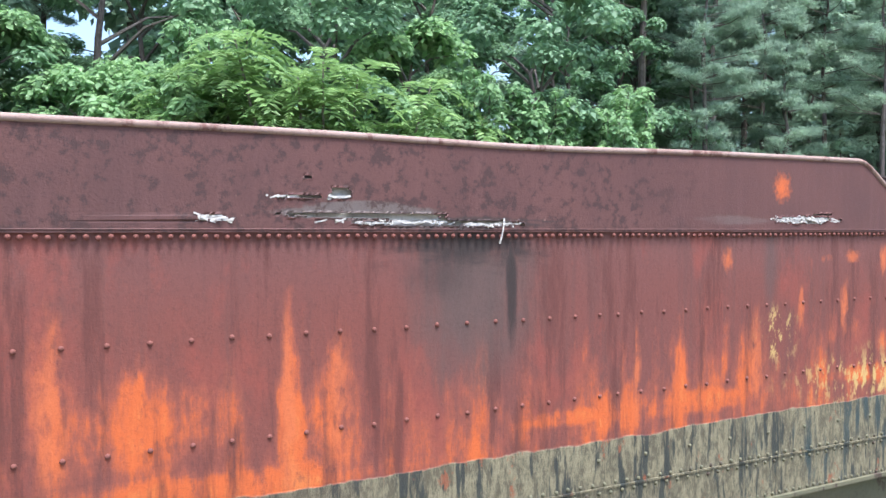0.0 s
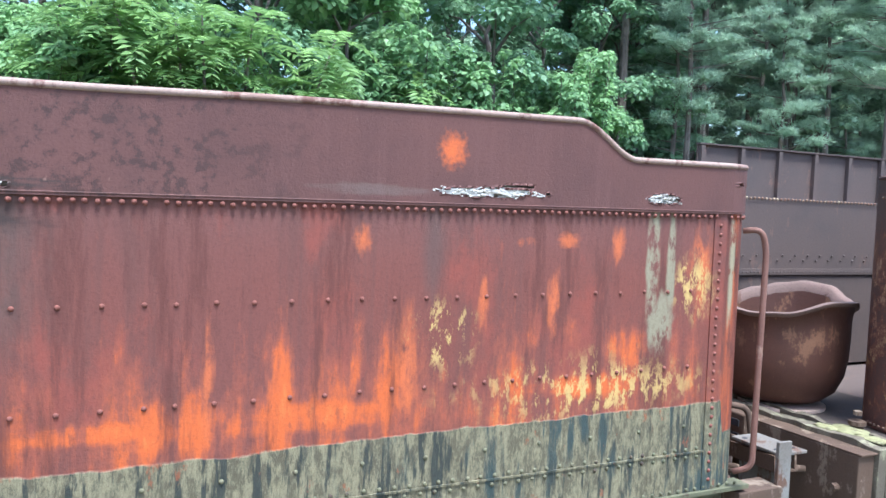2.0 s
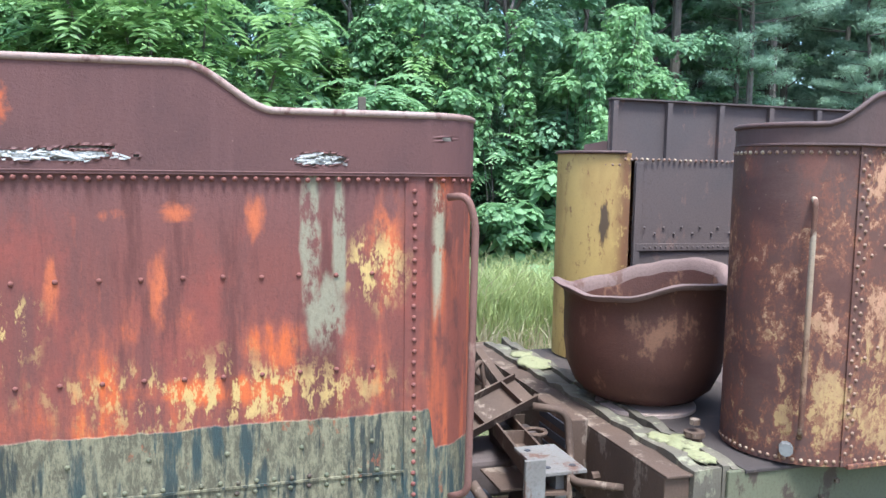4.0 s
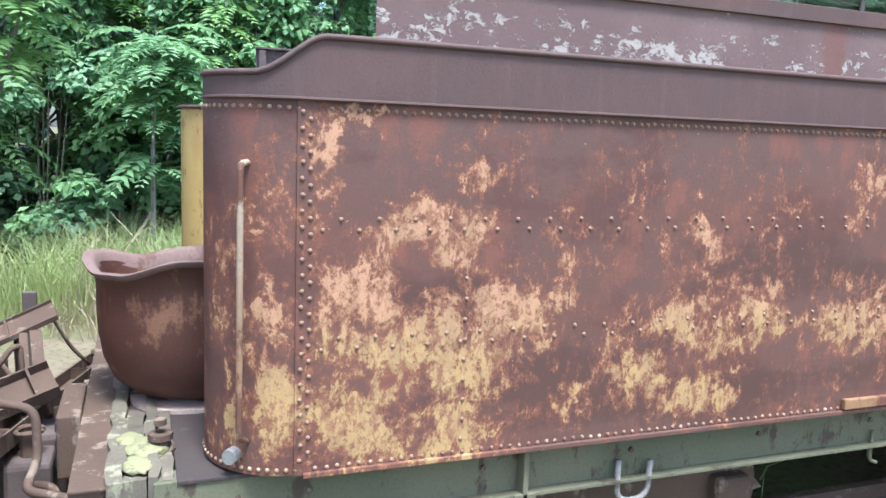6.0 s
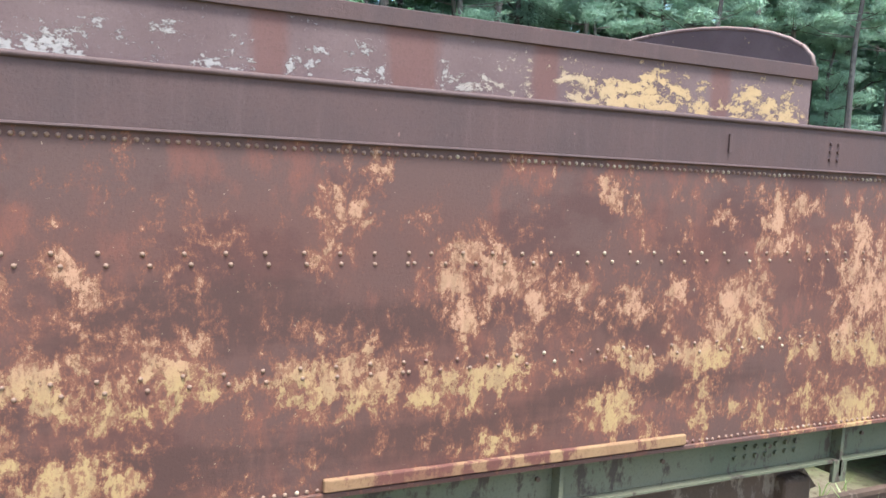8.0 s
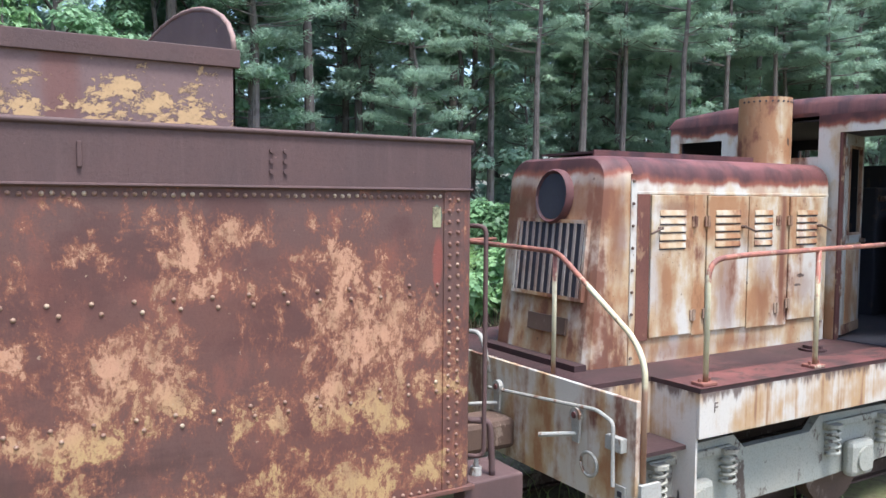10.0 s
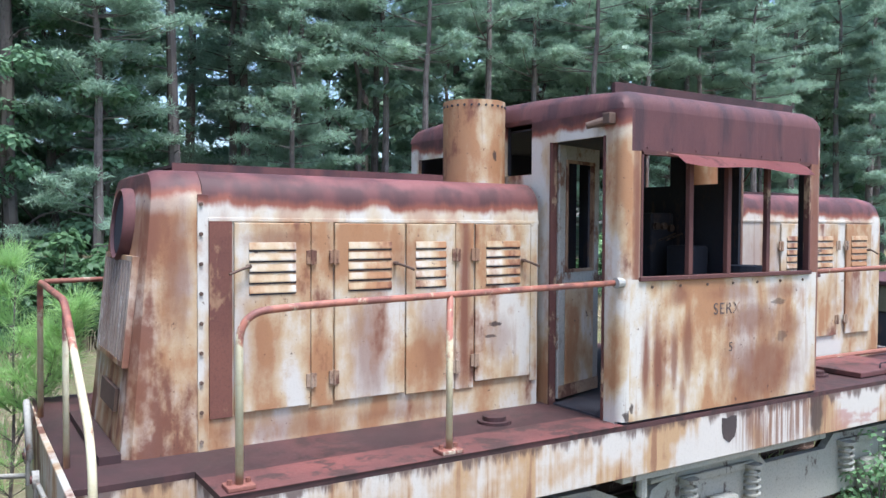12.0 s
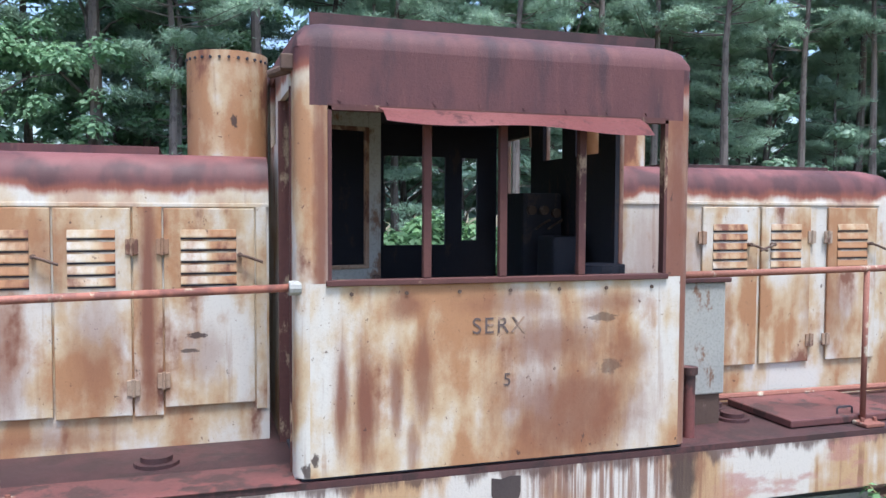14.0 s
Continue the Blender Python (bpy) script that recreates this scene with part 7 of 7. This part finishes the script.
def pine(seed, h, bare, whorls, mat=None, per=120, tuft=0.5, length=0.3, wide=0.17, thin=0.11):
    """A tall pine: bare lower trunk with dead snags, boughs in rough whorls that end in needle tufts."""
    rng = random.Random(seed)
    bm = bmesh.new()
    pts = [(rng.uniform(-0.02, 0.02) * i, rng.uniform(-0.02, 0.02) * i, h * i / 10) for i in range(11)]
    tube(bm, pts, 0.02 + h * 0.0095, 8, 0.02)
    tufts = []
    for i in range(whorls):
        t = (i + rng.random()) / whorls
        z = bare + (h - bare) * t
        reach = (wide * 2.9 + wide * h * (1 - t) ** 0.8) * rng.uniform(0.5, 1.1)
        for j in range(rng.choice((2, 3, 3, 4))):
            a = rng.uniform(0, 6.283)
            end = (reach * math.cos(a), reach * math.sin(a), z + reach * rng.uniform(-0.05, 0.3))
            tube(bm, [(0, 0, z - 0.1), (end[0] * 0.5, end[1] * 0.5, z + reach * 0.02), end], 0.03, 4, 0.008)
            for q in (0.55, 0.8, 1.0):
                tufts.append((end[0] * q, end[1] * q, z + (end[2] - z) * q, tuft * rng.uniform(0.6, 1.1)))
    for i in range(10):
        z, a = rng.uniform(0.1, 1.05) * bare, rng.uniform(0, 6.283)
        L = rng.uniform(0.3, 1.3)
        tube(bm, [(0, 0, z), (L * 0.5 * math.cos(a), L * 0.5 * math.sin(a), z + 0.05), (L * math.cos(a), L * math.sin(a), z - 0.12)], 0.015, 4, 0.004)
    e = thing("pine_tree", (0, 0, 0), "tall pine with green needle boughs paled for haze and bare lower trunk", "tree", "trees of the wood")
    part("trunk", bm, m_bark, e)
    put_mesh("crown", needle_mass("crown", mat or m_pine, tufts, per, length, seed, thin), e)
    return e


def sumac(seed, h, fronds, size, mat, stems=4, label="sumac bush with long feathery yellow-green leaves"):
    """A bush of long feathered leaves round several thin stems."""
    rng = random.Random(seed)
    stalks = []
    C, A, N, S = [], [], [], []
    for sidx in range(stems):
        bm = bmesh.new()
        stalks.append(bm)
        a0, lean = rng.uniform(0, 6.283), rng.uniform(0.1, 0.42) * (stems > 1)
        tip = Vector((math.cos(a0) * lean * h, math.sin(a0) * lean * h, h * rng.uniform(0.72, 1.0)))
        tube(bm, [(0.1 * math.cos(a0), 0.1 * math.sin(a0), 0), tuple(tip * 0.55 + Vector((rng.uniform(-0.1, 0.1), 0, -0.1))), tuple(tip)], 0.02 + 0.008 * h, 6, 0.012)
        for f in range(fronds // stems):
            t = 0.38 + 0.62 * rng.random() ** 0.6
            base = tip * t
            az = rng.uniform(0, 6.283)
            L = size * rng.uniform(0.7, 1.2)
            up0 = rng.uniform(0.1, 0.8) * (0.4 + 0.6 * t)
            out = Vector((math.cos(az), math.sin(az), 0))
            for i in range(11):
                u = i / 10
                p = base + out * (L * u) + Vector((0, 0, L * (up0 * u - 0.75 * u * u)))
                d = (out + Vector((0, 0, up0 - 1.5 * u))).normalized()
                side = d.cross(Vector((0, 0, 1))).normalized()
                nn = side.cross(d)
                for s in ((-1, 1) if i < 10 else (0,)):
                    lf = (side * s + d * 0.5 - Vector((0, 0, 0.25))).normalized() if s else d
                    ll = L * 0.30 * math.sin(math.pi * (0.18 + 0.72 * u))
                    C.append(p + lf * ll * 0.5)
                    A.append(lf)
                    N.append((nn + Vector((rng.uniform(-0.2, 0.2), rng.uniform(-0.2, 0.2), 0))).normalized())
                    S.append(ll)
    e = thing("sumac", (0, 0, 0), label, "bush", "bushes at the wood's edge")
    for bm in stalks:
        part("stem", bm, m_bark_pale, e)
    put_mesh("crown", mesh_from("crown", leaf_quads(np.array(C), np.array(A), np.array(N), np.array(S), 1.0, 0.34), len(C), mat), e)
    return e


def shrub(seed, h, w, per, size, mat, label):
    rng = random.Random(seed)
    bm = bmesh.new()
    cl = []
    for i in range(26):
        a, r, t = rng.uniform(0, 6.283), rng.random() ** 0.6 * w, rng.random()
        z = h * (0.15 + 0.8 * t) * (1 - 0.4 * (r / w) ** 2)
        cl.append((r * math.cos(a), r * math.sin(a), z, rng.uniform(0.22, 0.42)))
        tube(bm, [(0, 0, 0), (r * 0.4 * math.cos(a), r * 0.4 * math.sin(a), z * 0.6), (r * math.cos(a), r * math.sin(a), z)], 0.016, 4, 0.005)
    e = thing("shrub", (0, 0, 0), label, "bush", "bushes at the wood's edge")
    part("stem", bm, m_bark, e)
    put_mesh("crown", leaf_mass("crown", mat, cl, per, size, seed), e)
    return e


def gz(x, y):
    """Height of the ground there."""
    return -0.12 + min(1.6, max(0.0, y - 11) * 0.06)


def plant(proto, spots, rng):
    for i, (x, y, s) in enumerate(spots):
        m = pose(x, y, gz(x, y), 0, 0, rng.uniform(0, 360))
        if i == 0:
            proto.matrix_world = m
        else:
            copy_thing(proto, m @ Matrix.Scale(s, 4))


rng = random.Random(5)
P = {"bl1": broadleaf(11, 8.5, 2.3, 230, 0.155, m_leaf), "bl2": broadleaf(12, 6.5, 1.9, 230, 0.16, m_vine), "bl3": broadleaf(13, 10.5, 2.6, 240, 0.16, m_leaf, 1.0, 80),
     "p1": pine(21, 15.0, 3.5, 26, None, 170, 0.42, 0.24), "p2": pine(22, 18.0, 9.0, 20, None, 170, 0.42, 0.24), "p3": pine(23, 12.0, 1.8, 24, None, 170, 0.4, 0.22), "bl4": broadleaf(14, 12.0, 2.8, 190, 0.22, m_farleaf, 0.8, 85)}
S = {k: [] for k in P}
for i in range(12):                                   # vine wall behind the red tender
    S[rng.choice(("bl2", "bl2", "bl1"))].append((-4.5 + 1.75 * i + rng.uniform(-0.4, 0.4), 17.0 + rng.uniform(-0.8, 1.2), rng.uniform(0.8, 1.1)))
for i in range(13):
    S[rng.choice(("bl1", "bl3"))].append((-5 + 2.0 * i + rng.uniform(-0.5, 0.5), 20.5 + rng.uniform(-1, 1.5), rng.uniform(0.9, 1.15)))
for i in range(24):                                   # pines, thinner towards the far end
    S[rng.choice(("p1", "p2", "p3", "bl4"))].append((17 + 2.2 * i + rng.uniform(-0.8, 0.8), 24.5 + rng.uniform(-2.0, 2.5), rng.uniform(0.85, 1.15)))
for i in range(34):
    S[rng.choice(("p1", "p2", "p2", "bl4", "bl3"))].append((-6 + 2.3 * i + rng.uniform(-0.8, 0.8), 29.5 + rng.uniform(-2.0, 2.5), rng.uniform(0.9, 1.2)))
for i in range(26):
    S["p2"].append((18 + 1.9 * i + rng.uniform(-0.8, 0.8), 21.5 + rng.uniform(-1.5, 2.0), rng.uniform(0.75, 1.1)))
for i in range(4):
    S["p2"].append((19.5 + 7.5 * i + rng.uniform(-1, 1), 19.0 + rng.uniform(-0.6, 0.8), rng.uniform(0.6, 0.85)))
for i in range(7):
    S["p3"].append((19 + 5.5 * i + rng.uniform(-1, 1), 20.5 + rng.uniform(-1, 1.5), rng.uniform(0.6, 0.95)))
for k in P:
    plant(P[k], S[k], rng)
plant(sumac(31, 6.3, 320, 0.95, m_sumac, 6), [(4.45, 13.0, 1), (2.9, 14.9, 0.95), (-1.5, 14.6, 1.0), (7.0, 15.2, 0.95)], rng)
plant(sumac(32, 5.2, 60, 1.0, m_vine, 1, "slim young tree with long feathery leaves"), [(7.55, 13.4, 1), (8.05, 13.9, 0.95), (12.6, 14.6, 0.9), (10.4, 15.2, 0.8)], rng)
plant(shrub(41, 2.6, 1.1, 120, 0.2, m_vine, "rounded bush of broad bright vine leaves"), [(0.9, 15.0, 1.4), (9.3, 15.2, 1.1), (10.8, 15.4, 1.4), (12.3, 15.6, 1.3), (6.2, 15.8, 1.1), (0.2, 15.2, 1.4), (-2.5, 14.5, 1.3), (14.2, 16.6, 1.3),
                                                                                                       (25.5, 18.5, 1.2), (30, 19.5, 1.3), (37, 19, 1.4), (22.3, 12.5, 1.0), (44, 18.5, 1.5)], rng)
plant(shrub(44, 5.3, 1.25, 320, 0.17, m_vine, "tall rounded heap of broad bright vine leaves"), [(1.85, 13.2, 1), (9.6, 14.8, 1.0), (12.0, 15.3, 1.1), (-1.0, 14.5, 0.9)], rng)
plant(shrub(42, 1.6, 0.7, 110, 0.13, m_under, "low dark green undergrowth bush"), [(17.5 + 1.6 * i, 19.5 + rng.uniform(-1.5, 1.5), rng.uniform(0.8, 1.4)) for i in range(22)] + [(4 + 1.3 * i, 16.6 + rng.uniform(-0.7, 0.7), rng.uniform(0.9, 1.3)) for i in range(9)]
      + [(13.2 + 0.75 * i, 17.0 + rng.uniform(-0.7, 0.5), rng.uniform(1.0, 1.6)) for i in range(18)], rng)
def bare_shrub(seed, h):
    """A dead bush: thin grey stems that fork as they rise."""
    r = random.Random(seed)
    e = thing("bare_shrub", (0, 0, 0), "leafless grey dead bush in the dry grass", "bush", "bushes at the wood's edge")
    for i in range(13):
        a, sp = r.uniform(0, 6.283), r.uniform(0.1, 0.5)
        top = Vector((sp * math.cos(a), sp * math.sin(a), h * r.uniform(0.6, 1.0)))
        bm = tube(bmesh.new(), [(0.05 * math.cos(a), 0.05 * math.sin(a), 0), top * 0.5 + Vector((r.uniform(-0.06, 0.06), 0, 0)), top], 0.016, 5, 0.004)
        for j in range(4):
            b = top * r.uniform(0.4, 0.85)
            tube(bm, [b, b + Vector((r.uniform(-0.15, 0.15), r.uniform(-0.15, 0.15), 0.16)), b + Vector((r.uniform(-0.28, 0.28), r.uniform(-0.28, 0.28), r.uniform(0.3, 0.5)))], 0.007, 4, 0.002)
        part("stem", bm, m_bark_pale, e)
    return e


plant(bare_shrub(71, 1.9), [(18.43, 18.00, 1), (19.33, 17.20, 0.8)], rng)


def young_pine(seed, h):
    """A slim young pine of two stems: upswept boughs with long fine needles."""
    r = random.Random(seed)
    bm = bmesh.new()
    C, A, S = [], [], []
    def bough(p, d, L, per):
        q = p + d * L + Vector((0, 0, L * 0.25))
        mid = p + d * (L * 0.5) + Vector((0, 0, L * 0.03))
        tube(bm, [p, mid, q], 0.004, 5, 0.002)
        for i in range(per):
            t = 0.12 + 0.88 * r.random() ** 0.75
            b = p.lerp(mid, t * 2) if t < 0.5 else mid.lerp(q, t * 2 - 1)
            ax = ((q - p).normalized() * r.uniform(0.5, 1.2) + Vector((r.gauss(0, 0.55), r.gauss(0, 0.55), r.gauss(0.15, 0.5)))).normalized()
            s = r.uniform(0.12, 0.21)
            C.append(b + ax * s * 0.5)
            A.append(ax)
            S.append(s)
    for base, top in ((Vector((0, 0, 0)), Vector((0.06, 0.0, h))), (Vector((0.03, 0.0, h * 0.42)), Vector((0.46, -0.22, h * 0.86)))):
        n = 7
        pts = [base.lerp(top, i / n) + Vector((r.uniform(-0.012, 0.012), r.uniform(-0.012, 0.012), 0)) for i in range(n + 1)]
        tube(bm, pts, 0.019 if base.z == 0 else 0.012, 7, 0.004)
        L0 = (top - base).length
        for i in range(9):
            t = 0.30 + 0.68 * i / 8
            p = base.lerp(top, t)
            for j in range(4):
                a = r.uniform(0, 6.283)
                L = (0.12 + 0.36 * (1 - t) ** 0.7 * L0 / h) * r.uniform(0.8, 1.25)
                bough(p, Vector((math.cos(a), math.sin(a), r.uniform(0.5, 0.9))).normalized(), L, 95)
        bough(top - Vector((0, 0, 0.12)), Vector((0.02, 0, 1)), 0.14, 120)
    e = thing("young_pine", (0, 0, 0), "slim young pine with bright long needles beside the track", "tree")
    part("trunk", bm, m_bark, e)
    C, A, S = np.array(C), np.array(A), np.array(S)[:, None]
    nor = np.cross(A, np.random.default_rng(seed).normal(size=A.shape))
    nor /= np.linalg.norm(nor, axis=1)[:, None]
    v = np.stack([C - A * S / 2 - nor * 0.0022, C - A * S / 2 + nor * 0.0022, C + A * S / 2 + nor * 0.0008, C + A * S / 2 - nor * 0.0008], 1).reshape(-1, 3)
    put_mesh("crown", mesh_from("crown", v, len(C), m_youngpine), e)
    return e


young_pine(51, 2.58).matrix_world = pose(16.88, 6.25, gz(16.88, 6.25))
plant(shrub(43, 1.7, 0.40, 40, 0.09, m_vine, "thin leafy sapling beside the track"), [(16.24, 6.3, 1.05), (23.75, 3.28, 0.62), (24.25, 3.2, 0.66), (24.0, 3.1, 0.5)], rng)



def vine_curtain(seed, h, w, label):
    """Ropes of vine leaves hanging down side by side, of uneven length."""
    r = random.Random(seed)
    bm = bmesh.new()
    cl = []
    for i in range(9):
        x, y = w * (i / 8.0 - 0.5) + r.uniform(-0.1, 0.1), r.uniform(-0.25, 0.25)
        top, low = h - r.uniform(0, 0.5) - abs(i - 4) * 0.12, r.uniform(0.3, 0.62) * h
        tube(bm, [(x * 0.2, y * 0.2, 0), (x * 0.6, y, h * 0.5), (x, y, top), (x + r.uniform(-0.1, 0.1), y - 0.15, low)], 0.014, 4, 0.005)
        z = top
        while z > low:
            cl.append((x + r.uniform(-0.09, 0.09), y - 0.1 + r.uniform(-0.1, 0.1), z, r.uniform(0.12, 0.22)))
            z -= r.uniform(0.12, 0.24)
    e = thing("hanging_vine", (0, 0, 0), label, "vine", "vines at the wood's edge")
    part("stem", bm, m_bark, e)
    put_mesh("leaves", leaf_mass("leaves", m_vine, cl, 26, 0.15, seed, droop=1.2), e)
    return e


plant(vine_curtain(61, 6.2, 2.2, "curtain of bright vine leaves hanging from the trees"), [(8.6, 15.0, 1), (10.6, 15.0, 0.95), (5.6, 15.4, 1.0), (12.3, 14.9, 0.9), (13.9, 16.0, 1.05), (3.4, 15.8, 1.1)], rng)

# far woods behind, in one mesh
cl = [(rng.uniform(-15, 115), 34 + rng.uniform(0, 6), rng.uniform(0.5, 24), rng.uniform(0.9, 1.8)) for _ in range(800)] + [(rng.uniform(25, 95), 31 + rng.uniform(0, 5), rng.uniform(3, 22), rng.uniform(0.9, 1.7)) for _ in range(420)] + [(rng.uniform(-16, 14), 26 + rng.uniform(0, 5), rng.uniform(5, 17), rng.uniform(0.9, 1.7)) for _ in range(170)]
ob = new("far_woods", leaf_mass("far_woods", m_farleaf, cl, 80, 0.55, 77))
tagged(ob, "dense green woods in the distance, haze put into the leaf colour", "woods", kind="stuff")


def grass(name, label, mat, spots, per, h, seed):
    """Tufts of bent blades, in one mesh."""
    g = np.random.default_rng(seed)
    s = np.array(spots)
    n = len(s) * per
    idx = np.repeat(np.arange(len(s)), per)
    base = np.stack([s[idx, 0] + g.normal(size=n) * s[idx, 2], s[idx, 1] + g.normal(size=n) * s[idx, 2], np.zeros(n)], 1)
    base[:, 2] = [gz(a, b) for a, b in base[:, :2]]
    hh = h * g.uniform(0.4, 1.2, n)
    lean = g.normal(size=(n, 2)) * 0.3
    w = np.stack([g.normal(size=n), g.normal(size=n) * 0.4, np.zeros(n)], 1)
    w /= np.linalg.norm(w, axis=1)[:, None]
    w *= (0.006 + 0.006 * g.random(n))[:, None]
    mid = base + np.stack([lean[:, 0] * hh * 0.4, lean[:, 1] * hh * 0.4, hh * 0.62], 1)
    tip = base + np.stack([lean[:, 0] * hh * 1.3, lean[:, 1] * hh * 1.3, hh * 0.92], 1)
    v = np.concatenate([np.stack([base - w, base + w, mid + w * 0.8, mid - w * 0.8], 1), np.stack([mid - w * 0.8, mid + w * 0.8, tip + w * 0.1, tip - w * 0.1], 1)], 0).reshape(-1, 3)
    o = new(name, mesh_from(name, v, 2 * n, mat))
    return tagged(o, label, "grass", kind="stuff")


sp = [(rng.uniform(4.5, 14), rng.uniform(11.4, 14.5), 0.22) for _ in range(90)] + [(rng.uniform(7, 10.5), rng.uniform(11.2, 12.4), 0.2) for _ in range(60)]
grass("tall_grass", "tall bright green grass in tufts beyond the track", m_grass, sp, 60, 1.2, 3)
sp = [(rng.uniform(6.4, 9.6), rng.uniform(11.2, 12.2), 0.16) for _ in range(16)]
grass("seed_grass", "tall grass stalks with dry brown seed heads", m_straw, sp, 10, 1.5, 9)
sp = [(rng.uniform(14, 40), rng.uniform(8.5, 19), 0.3) for _ in range(260)] + [(rng.uniform(6, 14), rng.uniform(10.4, 12.6), 0.35) for _ in range(60)]
grass("dry_grass", "dry straw-coloured grass beyond the track", m_straw, sp, 45, 0.6, 4)
sp = [(rng.uniform(4, 28), rng.uniform(2.2, 7.8), 0.2) for _ in range(120)]
grass("short_grass", "short green weeds between the rails", m_grass, sp, 30, 0.3, 6)
